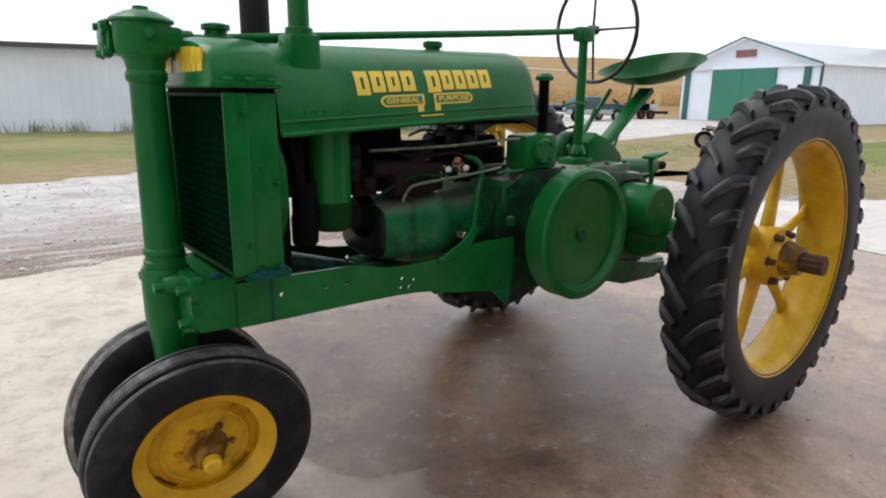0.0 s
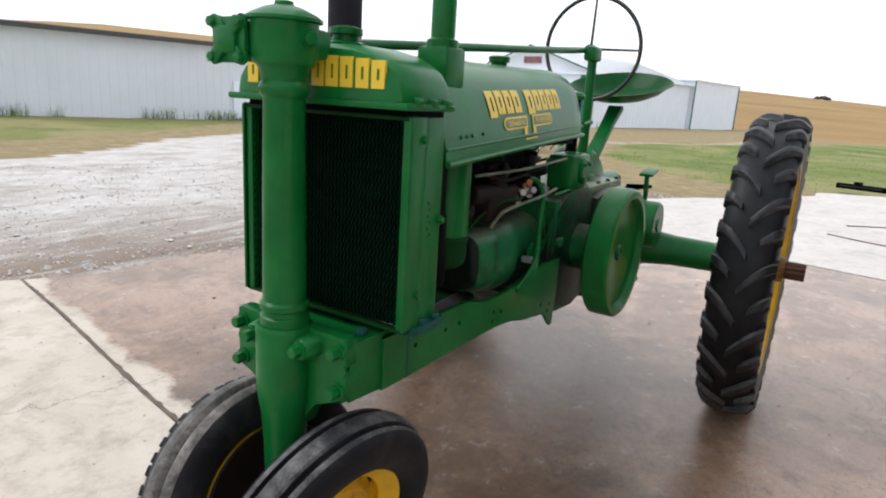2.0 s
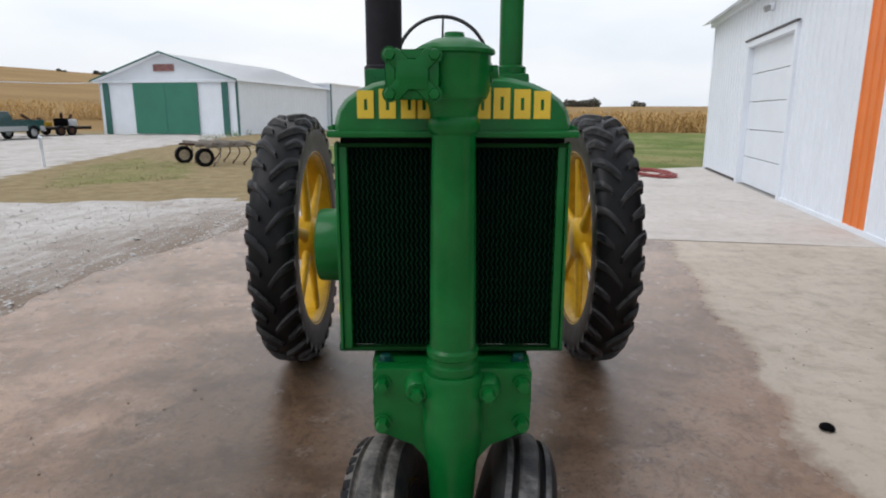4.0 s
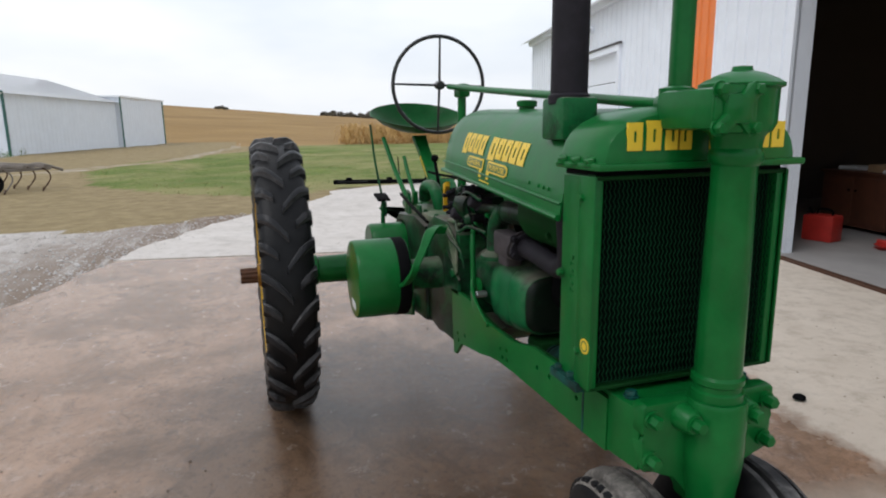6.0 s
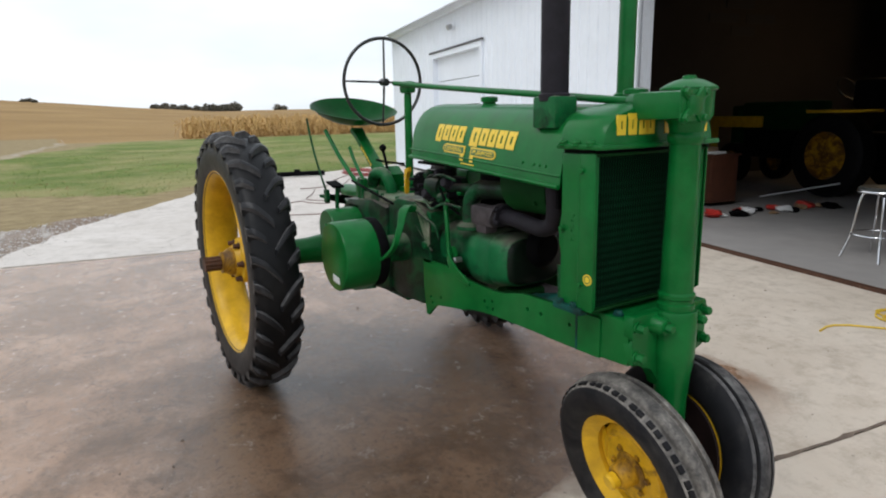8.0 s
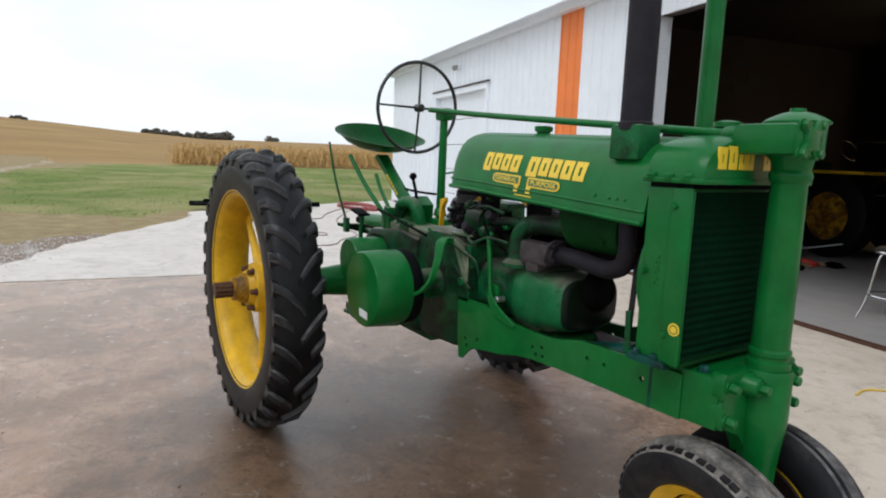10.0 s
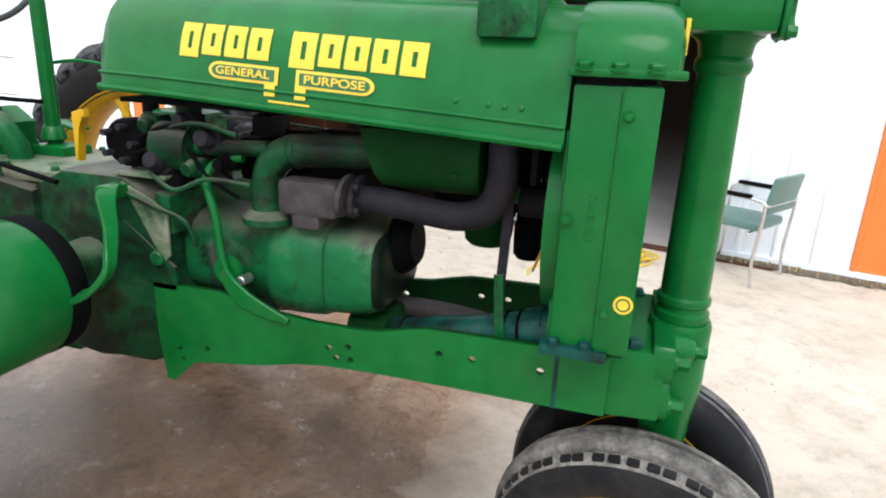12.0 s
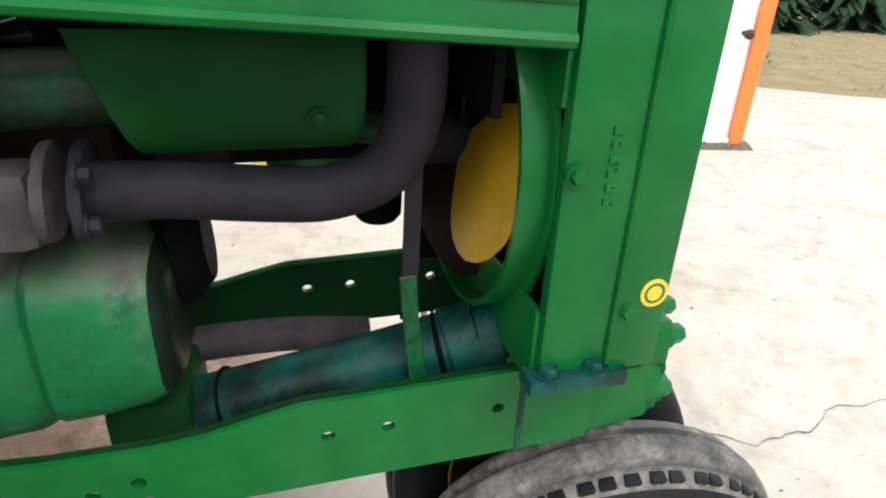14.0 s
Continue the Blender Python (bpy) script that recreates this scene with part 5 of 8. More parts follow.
    box(bm, (1.639, -0.235, 1.08), (1.648, 0.235, 1.17), 0.003)
    part("fan_shroud", bm, GREEN, tractor, "round green fan shroud")
    # black sheets added to stand for the darkness in the engine bay
    for lo, hi, label in (((1.58, -0.21, 1.065), (1.592, 0.21, 1.165), "black sheet filling the dark above the fan"), ((1.55, 0.14, 0.98), (1.578, 0.2, 1.165), "black filler plate by the fan"),
                          ((1.585, 0.12, 0.75), (1.632, 0.168, 1.0), "black filler behind the radiator side"), ((1.13, 0.062, 0.945), (1.56, 0.07, 1.166), "black sheet added for the dark under the hood")):
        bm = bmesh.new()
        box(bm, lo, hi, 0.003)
        part("dark_filler", bm, BLACK_IRON, tractor, label)
    # hub and three blades near-black, one blade muted: shade put into the colours
    bm = bmesh.new()
    rod(bm, (1.53, 0, 0.99), (1.63, 0, 0.99), 0.035)
    fan = part("fan", bm, SOOT, tractor, "fan with a dark hub and yellow blades")
    for i in range(4):
        a = radians(100 + 90 * i)
        bm = bmesh.new()
        m = pose(1.614, 0, 0.99) @ Matrix.Rotation(a, 4, "X") @ pose(0, 0, 0.03) @ Matrix.Rotation(radians(-18), 4, "Z")
        slab_of(bm, [(-0.025, 0)] + [(0.095 * math.sin(q), 0.095 - 0.088 * math.cos(q)) for q in [0.75 + 0.299 * i - 6.2832 for i in range(17)][::-1]] + [(0.025, 0)], 0.004, m @ Matrix.Rotation(radians(90), 4, "Z") @ UPRIGHT_XZ, 0.001)
        part("fan_blade", bm, YELLOW_MUTED if i == 0 else OLD_BROWN, fan, "" if i == 0 else "blade painted dark for shade")


build_radiator()


def build_front():
    bm = bmesh.new()
    c = pose(1.888, 0, 0)
    lathe(bm, [(0.0, 0.60), (0.05, 0.60), (0.052, 0.76), (0.0545, 0.775), (0.0545, 0.797), (0.049, 0.801), (0.049, 0.812), (0.054, 0.816), (0.054, 0.828), (0.048, 0.834), (0.0475, 0.90), (0.0455, 1.1), (0.043, 1.268),
               (0.050, 1.276), (0.052, 1.288), (0.050, 1.296), (0.046, 1.302), (0.05, 1.325), (0.063, 1.34), (0, 1.34)], c, 32)
    part("steering_pedestal", bm, GREEN, tractor, "tall round green steering pedestal")
    # worm housing on top with a dome
    bm = bmesh.new()
    lathe(bm, [(0.0, 1.335), (0.062, 1.335), (0.069, 1.35), (0.07, 1.415), (0.078, 1.418), (0.078, 1.424), (0.066, 1.432), (0.04, 1.444), (0.02, 1.449), (0.018, 1.457), (0.0, 1.459)], c, 28)
    box(bm, (1.79, -0.122, 1.338), (1.955, -0.03, 1.415), 0.016)
    box(bm, (1.80, -0.118, 1.35), (1.93, 0.05, 1.41), 0.014)
    head = part("worm_housing", bm, GREEN, tractor, "domed steering gear housing")
    bm = bmesh.new()
    box(bm, (1.953, -0.126, 1.332), (1.965, -0.028, 1.42), 0.008)
    for a in (45, -45):
        m = pose(1.968 + a * 0.00004, -0.077, 1.376) @ Matrix.Rotation(radians(a), 4, "X")
        box(bm, (-0.012, -0.053, -0.015), (0.005, 0.053, 0.015), 0.006, m)
    box(bm, (1.955, -0.108, 1.348), (1.976, -0.046, 1.404), 0.012)
    part("end_cover", bm, GREEN, head, "cross-ribbed end cover")
    for y in (-0.117, -0.037):
        for z in (1.342, 1.41):
            bm = bmesh.new()
            hexbolt(bm, (1.962, y, z), (1, 0, 0), 0.011, 0.016)
            part("bolt", bm, GREEN, head)
    bm = bmesh.new()
    hexbolt(bm, (1.89, 0.068, 1.385), (0.2, 1, 0.1), 0.014, 0.016)
    part("plug", bm, GREEN, head)
    # front support casting: a box behind, a bolted flange in front, a barrel that carries the pedestal
    bm = bmesh.new()
    slab_of(bm, [(1.70, -0.1705), (1.745, -0.1705), (1.762, -0.181), (1.86, -0.170), (1.86, 0.170), (1.762, 0.181), (1.745, 0.1705), (1.70, 0.1705)], 0.142, pose(0, 0, 0.760), 0.008)
    lobe = [(0.0, 0.53), (0.05, 0.535), (0.058, 0.575), (0.082, 0.603), (0.115, 0.616), (0.162, 0.622), (0.170, 0.632), (0.172, 0.688), (0.163, 0.70), (0.172, 0.712), (0.172, 0.766), (0.164, 0.775)]
    slab_of(bm, lobe + [(-a, b) for a, b in reversed(lobe[1:])], 0.042, Matrix.Translation((1.876, 0, 0)) @ Matrix(((0, 0, 1, 0), (1, 0, 0, 0), (0, 1, 0, 0), (0, 0, 0, 1))), 0.007)
    for s in (1, -1):
        rod(bm, (1.86, s * 0.074, 0.738), (1.916, s * 0.074, 0.738), 0.032, 0.025, 16)
    lathe(bm, [(0, 0.50), (0.05, 0.50), (0.054, 0.56), (0.06, 0.60), (0.064, 0.64), (0.064, 0.768), (0.06, 0.778), (0, 0.78)], c, 32)
    sup = part("front_support", bm, GREEN, tractor, "heavy cast front support with large bolts")
    for s in (1, -1):
        for x, y, z, h in ((1.875, 0.150, 0.742, 0.028), (1.875, 0.150, 0.650, 0.028), (1.914, 0.074, 0.738, 0.026)):
            bm = bmesh.new()
            hexbolt(bm, (x, s * y, z), (1, 0, 0), 0.0145, h)
            part("bolt", bm, GREEN, sup)
        bm = bmesh.new()
        hexbolt(bm, (1.80, s * 0.150, 0.762), (0, 0, 1), 0.013, 0.014)
        part("bolt", bm, GREEN_TEAL, sup)
    # spindle down between the wheels
    bm = bmesh.new()
    lathe(bm, [(0.0, 0.22), (0.04, 0.22), (0.046, 0.27), (0.046, 0.36), (0.049, 0.5), (0.049, 0.6), (0, 0.6)], c, 24)
    rod(bm, (1.858, -0.1, 0.268), (1.858, 0.1, 0.268), 0.03)
    part("spindle", bm, GREEN, tractor)


build_front()


def front_tyre_profile():
    half = [(0.196, 0.047), (0.205, 0.056), (0.225, 0.067), (0.255, 0.071), (0.28, 0.067), (0.294, 0.059), (0.303, 0.049), (0.3065, 0.041), (0.306, 0.036), (0.296, 0.033), (0.294, 0.029), (0.297, 0.025), (0.309, 0.0215), (0.315, 0.016), (0.3165, 0.009), (0.3165, 0.0)]
    return half + [(r, -h) for r, h in reversed(half[:-1])]


def build_front_wheel(s, steer=-6.0, camber=11.5):
    m = pose(1.856, s * 0.113, 0.262, 0, 0, steer) @ Matrix.Rotation(radians(s * (-90 - camber)), 4, "X")  # local z points outward
    bm = bmesh.new()
    lathe(bm, [(0.205, 0.052), (0.212, 0.05), (0.212, 0.044), (0.2, 0.04), (0.188, 0.03), (0.165, 0.02), (0.165, -0.02), (0.19, -0.035), (0.21, -0.05), (0.2, -0.05), (0.16, -0.03), (0.155, 0.0), (0.155, 0.012), (0.18, 0.03), (0.195, 0.046)], m, 48, True)
    wheel = part("front_wheel", bm, YELLOW, tractor, "yellow pressed-steel front wheel with a black ribbed tyre")
    bm = bmesh.new()
    # disc with four slots near the rim: built as eight ring sectors
    for k in range(4):
        a0 = math.pi / 2 * k + 0.5
        for a, b, r1 in ((a0, a0 + 0.5, 0.146), (a0 + 0.5, a0 + math.pi / 2, 0.161)):
            n = 8
            ri = [bm.verts.new(m @ Vector((0.05 * math.cos(a + (b - a) * i / n), 0.05 * math.sin(a + (b - a) * i / n), 0.006))) for i in range(n + 1)]
            rm = [bm.verts.new(m @ Vector((0.1 * math.cos(a + (b - a) * i / n), 0.1 * math.sin(a + (b - a) * i / n), 0.008))) for i in range(n + 1)]
            ro = [bm.verts.new(m @ Vector((r1 * math.cos(a + (b - a) * i / n), r1 * math.sin(a + (b - a) * i / n), -0.012))) for i in range(n + 1)]
            for i in range(n):
                bm.faces.new((ri[i], ri[i + 1], rm[i + 1], rm[i]))
                bm.faces.new((rm[i], rm[i + 1], ro[i + 1], ro[i]))
    bmesh.ops.remove_doubles(bm, verts=bm.verts, dist=0.0004)
    bmesh.ops.solidify(bm, geom=list(bm.faces), thickness=0.005)
    part("wheel_disc", bm, YELLOW_RUST, wheel, "yellow wheel disc, rusty and dirty")
    bm = bmesh.new()
    lathe(bm, [(0.0, -0.06), (0.05, -0.06), (0.055, 0.004), (0.062, 0.008), (0.062, 0.016), (0.046, 0.022), (0.04, 0.066), (0.03, 0.076), (0, 0.076)], m, 24)
    part("hub", bm, HUB_DIRT, wheel, "greasy yellow and brown hub")
    bm = bmesh.new()
    lathe(bm, [(0.05, -0.03), (0.09, -0.028), (0.15, -0.034), (0.186, -0.046), (0.196, -0.054), (0.19, -0.058), (0.15, -0.042), (0.09, -0.036), (0.05, -0.038)], m, 40, True)
    part("inner_disc", bm, OLD_BROWN, wheel, "dark brown inner face of the wheel")
    bm = bmesh.new()
    lathe(bm, [(0.108, 0.006), (0.114, 0.012), (0.122, 0.012), (0.13, 0.004), (0.14, -0.004), (0.128, -0.008), (0.11, -0.002)], m, 48, True)
    part("pressed_ring", bm, YELLOW_RUST, wheel, "raised ring pressed into the disc")
    bm = bmesh.new()
    lathe(bm, [(0.026, 0.078), (0.026, 0.1), (0.02, 0.106), (0, 0.107)], m, 20)
    part("hub_cap", bm, YELLOW, wheel, "yellow hub cap")
    for k in range(6):
        a = 2 * math.pi * k / 6
        bm = bmesh.new()
        p = Vector((0.074 * math.cos(a), 0.074 * math.sin(a), 0.009))
        hexbolt(bm, m @ p, m.to_3x3() @ Vector((0, 0, 1)), 0.009, 0.014)
        part("wheel_bolt", bm, HUB_DIRT, wheel)
    bm = bmesh.new()
    lathe(bm, front_tyre_profile(), m, 64, True)
    back = m.inverted()
    for f in bm.faces:
        c = back @ f.calc_center_median()
        f.material_index = 1 if math.hypot(c.x, c.y) > (0.3035 if s > 0 else 0.2935) else 0
    part("tyre", bm, TYRE_MUD, wheel, "black ribbed front tyre, dusty and scuffed" if s > 0 else "black block-edged front tyre under dried mud", 30).data.materials.append(TYRE_DUST if s > 0 else TYRE_DRY)
    # a row of small dark blocks along the shoulder of the chunkier tyre
    if s < 0:
        bm = bmesh.new()
        box(bm, (0.294, 0.037, -0.0125), (0.307, 0.054, 0.0125), 0.0035)
        block = part("tread_block", bm, TYRE_MUD, wheel)
        for k in range(54):
            if k:
                block = new("tread_block", block.data)
                block.parent = wheel
            block.matrix_basis = m @ Matrix.Rotation(2 * math.pi * (k + 0.12 * math.sin(k * 2.7)) / 54, 4, "Z") @ Matrix.Rotation(radians(90), 4, "X")


build_front_wheel(1)
build_front_wheel(-1)


def build_frame():
    top = [(0.69, 0.735), (0.87, 0.736), (0.95, 0.725), (1.035, 0.708), (1.12, 0.703), (1.22, 0.704), (1.28, 0.710), (1.33, 0.723), (1.385, 0.735), (1.5, 0.738), (1.64, 0.742), (1.76, 0.744)]
    bottom = [(1.76, 0.616), (1.6, 0.613), (1.45, 0.612), (1.27, 0.609), (1.15, 0.603), (1.07, 0.592), (0.99, 0.572), (0.88, 0.555), (0.79, 0.54), (0.725, 0.478), (0.705, 0.48), (0.69, 0.60)]
    for s in (1, -1):
        bm = bmesh.new()
        holes = ((1.415, 0.685), (1.487, 0.686), (1.628, 0.688), (1.157, 0.65), (1.205, 0.66), (1.175, 0.628), (1.21, 0.63), (0.75, 0.57), (0.76, 0.545), (0.83, 0.585))
        loops = [top + bottom] + [[(x + 0.0085 * math.cos(a * 0.5236), z + 0.0075 * math.sin(a * 0.5236)) for a in range(12)] for x, z in holes]
        edges = []
        for ring in loops:
            vs = [bm.verts.new((x, s * 0.172, z)) for x, z in ring]
            edges += [bm.edges.new((vs[i], vs[(i + 1) % len(vs)])) for i in range(len(vs))]
        bmesh.ops.triangle_fill(bm, use_beauty=True, use_dissolve=False, edges=edges)
        out = bmesh.ops.extrude_face_region(bm, geom=list(bm.faces))
        for v in [v for v in out["geom"] if isinstance(v, bmesh.types.BMVert)]:
            v.co.y += s * 0.012
        # inward flanges
        for line, dz in ((top, -0.004),):
            for (x0, z0), (x1, z1) in zip(line, line[1:]):
                a = [bm.verts.new((x, s * y, z + d)) for d in (0, dz) for x, z in ((x0, z0), (x1, z1)) for y in (0.176, 0.165)]
                for q in ((0, 1, 3, 2), (4, 6, 7, 5), (0, 2, 6, 4), (1, 5, 7, 3)):
                    bm.faces.new([a[i] for i in q])
        bm.normal_update()
        # inner faces take the darker green, their shade painted in
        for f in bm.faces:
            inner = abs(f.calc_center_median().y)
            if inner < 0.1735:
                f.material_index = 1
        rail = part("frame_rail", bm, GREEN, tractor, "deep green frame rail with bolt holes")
        rail.data.materials.append(GREEN_SHADED)
        bm = bmesh.new()
        box(bm, (1.655, s * 0.182, 0.613), (1.664, s * 0.1848, 0.744), 0.0005)
        part("weld_strap", bm, GREEN_TEAL, rail, "teal stained seam")
        bm = bmesh.new()
        tube(bm, [(0.905, s * 0.178, 0.765), (0.885, s * 0.172, 0.80), (0.864, s * 0.165, 0.92), (0.835, s * 0.15, 0.99), (0.85, s * 0.13, 1.03), (0.915, s * 0.12, 1.045)], 0.0100, 10, 5)
        strap(bm, [(1.06, s * 0.1875, 0.698), (1.0, s * 0.188, 0.714), (0.94, s * 0.187, 0.738), (0.9, s * 0.182, 0.775), (0.884, s * 0.175, 0.812)], [0.012, 0.032, 0.044, 0.036, 0.022], 0.010, (0, 0, 1))
        part("pipe_brace", bm, GREEN, tractor, "bent green brace pipe")
        bm = bmesh.new()
        lathe(bm, [(0, 0), (0.035, 0), (0.035, 0.012), (0, 0.012)], axis((0.885, s * 0.15, 0.785), (0.885, s * 1, 0.785)), 20)
        part("brace_pad", bm, GREEN, tractor)


build_frame()


def build_engine():
    # two-cylinder block lying forward: barrel, head, front cover
    bm = bmesh.new()

    def section(x, w, z0, z1, r=0.35):
        zc, h = (z0 + z1) / 2, (z1 - z0) / 2
        pts = []
        for k in range(24):
            a = 2 * math.pi * k / 24
            c, s = math.cos(a), math.sin(a)
            e = 2 / (2 + 2.2 * (1 - r))
            pts.append((x, w * math.copysign(abs(c) ** e, c), zc + h * math.copysign(abs(s) ** e, s)))
        return pts

    def closed_loft(rings):
        R = [[bm.verts.new(p) for p in ring] for ring in rings]
        for a, b in zip(R, R[1:]):
            for i in range(len(a)):
                j = (i + 1) % len(a)
                bm.faces.new((a[i], a[j], b[j], b[i]))
        bm.faces.new(R[0])
        bm.faces.new(list(reversed(R[-1])))

    closed_loft([section(0.70, 0.125, 0.68, 0.905, 0.7), section(0.96, 0.125, 0.685, 0.90, 0.7), section(0.976, 0.134, 0.68, 0.908, 0.65)])
    part("cylinder_block", bm, GREEN_HEAD, tractor, "oily green cylinder block")
    bm = bmesh.new()
    closed_loft([section(0.973, 0.136, 0.675, 0.914, 0.62), section(0.988, 0.147, 0.668, 0.924, 0.58), section(1.045, 0.150, 0.668, 0.924, 0.55), section(1.102, 0.146, 0.672, 0.918, 0.58), section(1.118, 0.136, 0.68, 0.908, 0.62)])
    part("cylinder_head", bm, GREEN_HEAD, tractor, "green cylinder head, dusty and oily")
    bm = bmesh.new()
    closed_loft([section(1.114, 0.132, 0.695, 0.902, 0.3), section(1.128, 0.145, 0.69, 0.908, 0.2), section(1.175, 0.147, 0.696, 0.905, 0.15), section(1.222, 0.144, 0.703, 0.902, 0.15), section(1.238, 0.139, 0.71, 0.897, 0.2)])
    cover = part("valve_cover", bm, GREEN_HEAD, tractor, "rounded green valve cover with grime")
    # forward end near-black: its shade is painted in along with the grime
    bm = bmesh.new()
    closed_loft([section(1.236, 0.1385, 0.711, 0.896, 0.2), section(1.249, 0.130, 0.72, 0.888, 0.25), section(1.256, 0.115, 0.73, 0.876, 0.3)])
    part("cover_end", bm, GREEN_BLACK, cover, "grimy end of the cover, blackened for shade")
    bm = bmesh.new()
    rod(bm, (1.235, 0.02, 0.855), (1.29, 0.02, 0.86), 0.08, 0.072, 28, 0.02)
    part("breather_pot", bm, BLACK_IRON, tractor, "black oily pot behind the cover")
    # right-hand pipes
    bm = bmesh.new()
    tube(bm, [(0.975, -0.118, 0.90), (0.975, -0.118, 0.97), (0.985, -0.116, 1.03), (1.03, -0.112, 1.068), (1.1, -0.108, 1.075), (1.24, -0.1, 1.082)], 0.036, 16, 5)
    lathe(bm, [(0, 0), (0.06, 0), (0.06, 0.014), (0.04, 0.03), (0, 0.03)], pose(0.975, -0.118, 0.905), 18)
    part("water_elbow", bm, GREEN_SHADED_OILY, tractor, "green upper water elbow")
    for x in (1.035, 1.05):
        bm = bmesh.new()
        rod(bm, (x, -0.1115, 1.07), (x + 0.008, -0.1113, 1.0705), 0.039, 0.039, 18)
        part("pipe_collar", bm, GREEN_SHADED_OILY, tractor)
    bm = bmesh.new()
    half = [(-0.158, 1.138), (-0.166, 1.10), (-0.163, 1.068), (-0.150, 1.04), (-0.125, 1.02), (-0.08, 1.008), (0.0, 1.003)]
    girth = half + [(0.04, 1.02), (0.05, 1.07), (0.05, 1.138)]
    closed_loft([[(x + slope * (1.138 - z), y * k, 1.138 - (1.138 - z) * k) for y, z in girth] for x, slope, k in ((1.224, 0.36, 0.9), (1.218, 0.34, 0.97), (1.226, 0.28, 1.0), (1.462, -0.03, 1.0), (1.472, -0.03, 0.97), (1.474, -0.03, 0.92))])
    # darker green carries the shade under the hood
    under = part("under_tank", bm, GREEN_SHADED, tractor, "green sheet tank under the hood")
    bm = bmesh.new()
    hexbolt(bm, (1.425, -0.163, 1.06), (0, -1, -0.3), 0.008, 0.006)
    part("bolt", bm, GREEN_SHADED, under)
    # tank sheet in black, the darkness under the hood put into its colour
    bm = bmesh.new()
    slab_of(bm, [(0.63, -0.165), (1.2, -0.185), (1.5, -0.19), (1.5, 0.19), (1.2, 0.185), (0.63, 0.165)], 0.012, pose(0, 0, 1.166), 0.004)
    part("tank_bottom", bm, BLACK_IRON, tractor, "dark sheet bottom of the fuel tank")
    bm = bmesh.new()
    box(bm, (1.02, -0.155, 0.935), (1.165, -0.09, 1.015), 0.016)
    box(bm, (1.05, -0.15, 0.905), (1.12, -0.09, 0.95), 0.012)
    man = part("manifold", bm, MANIFOLD, tractor, "dusty grey cast manifold")
    for x in (1.165, 1.195):
        bm = bmesh.new()
        oval = [(0.050 * math.cos(a) * (1 + 0.12 * math.cos(2 * a)), 0.038 * math.sin(a)) for a in [2 * math.pi * k / 28 for k in range(28)]]
        slab_of(bm, oval, 0.011, axis((x + 0.014, -0.125, 0.988), (x + 1, -0.125, 0.988)) @ Matrix.Rotation(radians(35), 4, "Z"), 0.004)
        part("flange", bm, MANIFOLD if x < 1.18 else SOOT, man)
    for y, z in ((-0.165, 1.015), (-0.165, 0.965)):
        bm = bmesh.new()
        hexbolt(bm, (1.209, y, z), (1, 0, 0), 0.009, 0.012)
        part("bolt", bm, SOOT, man)
    bm = bmesh.new()
    tube(bm, [(1.2, -0.125, 0.984), (1.28, -0.125, 0.982), (1.38, -0.128, 0.972), (1.44, -0.132, 0.973), (1.495, -0.142, 1.0), (1.518, -0.155, 1.06), (1.52, -0.163, 1.14), (1.518, -0.165, 1.3)], 0.0295, 16, 6)
    part("exhaust_pipe", bm, SOOT, tractor, "sooty purple-black exhaust pipe")
    # lower water pipe and hoses
    bm = bmesh.new()
    tube(bm, [(1.22, -0.03, 0.622), (1.33, -0.05, 0.652), (1.45, -0.07, 0.686), (1.58, -0.085, 0.723), (1.66, -0.09, 0.750)], 0.046, 18, 5)
    low = part("lower_water_pipe", bm, GREEN_TEAL, tractor, "teal lower water pipe")
    for x, y, z in ((1.29, -0.042, 0.640), (1.54, -0.08, 0.711), (1.57, -0.084, 0.720), (1.62, -0.088, 0.735)):
        bm = bmesh.new()
        rod(bm, (x, y, z), (x + 0.012, y - 0.002, z + 0.003), 0.051, 0.051, 18)
        part("hose_clamp", bm, BLACK_IRON, low)
    bm = bmesh.new()
    tube(bm, [(1.2, 0.06, 0.672), (1.36, 0.07, 0.668), (1.5, 0.075, 0.65)], 0.026, 12, 5)
    part("drain_pipe", bm, MANIFOLD, tractor, "dirty brown casting under the engine")
    bm = bmesh.new()
    strap(bm, [(1.53, -0.118, 1.13), (1.527, -0.122, 0.95), (1.522, -0.126, 0.8)], 0.02, 0.005, (1, 0, 0))
    part("shutter_strap", bm, SOOT, tractor, "flat sooty shutter strap")
    bm = bmesh.new()
    strap(bm, [(1.52, -0.131, 0.86), (1.528, -0.135, 0.76), (1.54, -0.14, 0.66)], 0.02, 0.005, (1, 0, 0))
    part("shutter_strap", bm, GREEN_OLD, tractor, "flat grimy green shutter strap")
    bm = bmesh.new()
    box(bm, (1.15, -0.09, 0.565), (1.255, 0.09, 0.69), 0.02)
    part("water_inlet", bm, GREEN_SHADED, tractor, "dark green water inlet below the cover")
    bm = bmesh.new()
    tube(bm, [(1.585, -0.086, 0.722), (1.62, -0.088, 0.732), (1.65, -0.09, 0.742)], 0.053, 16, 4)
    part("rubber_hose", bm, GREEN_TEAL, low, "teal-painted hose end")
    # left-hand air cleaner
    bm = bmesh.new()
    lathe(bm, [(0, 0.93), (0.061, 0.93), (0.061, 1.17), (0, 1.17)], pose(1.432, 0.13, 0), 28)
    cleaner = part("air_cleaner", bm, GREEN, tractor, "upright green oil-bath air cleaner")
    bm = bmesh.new()
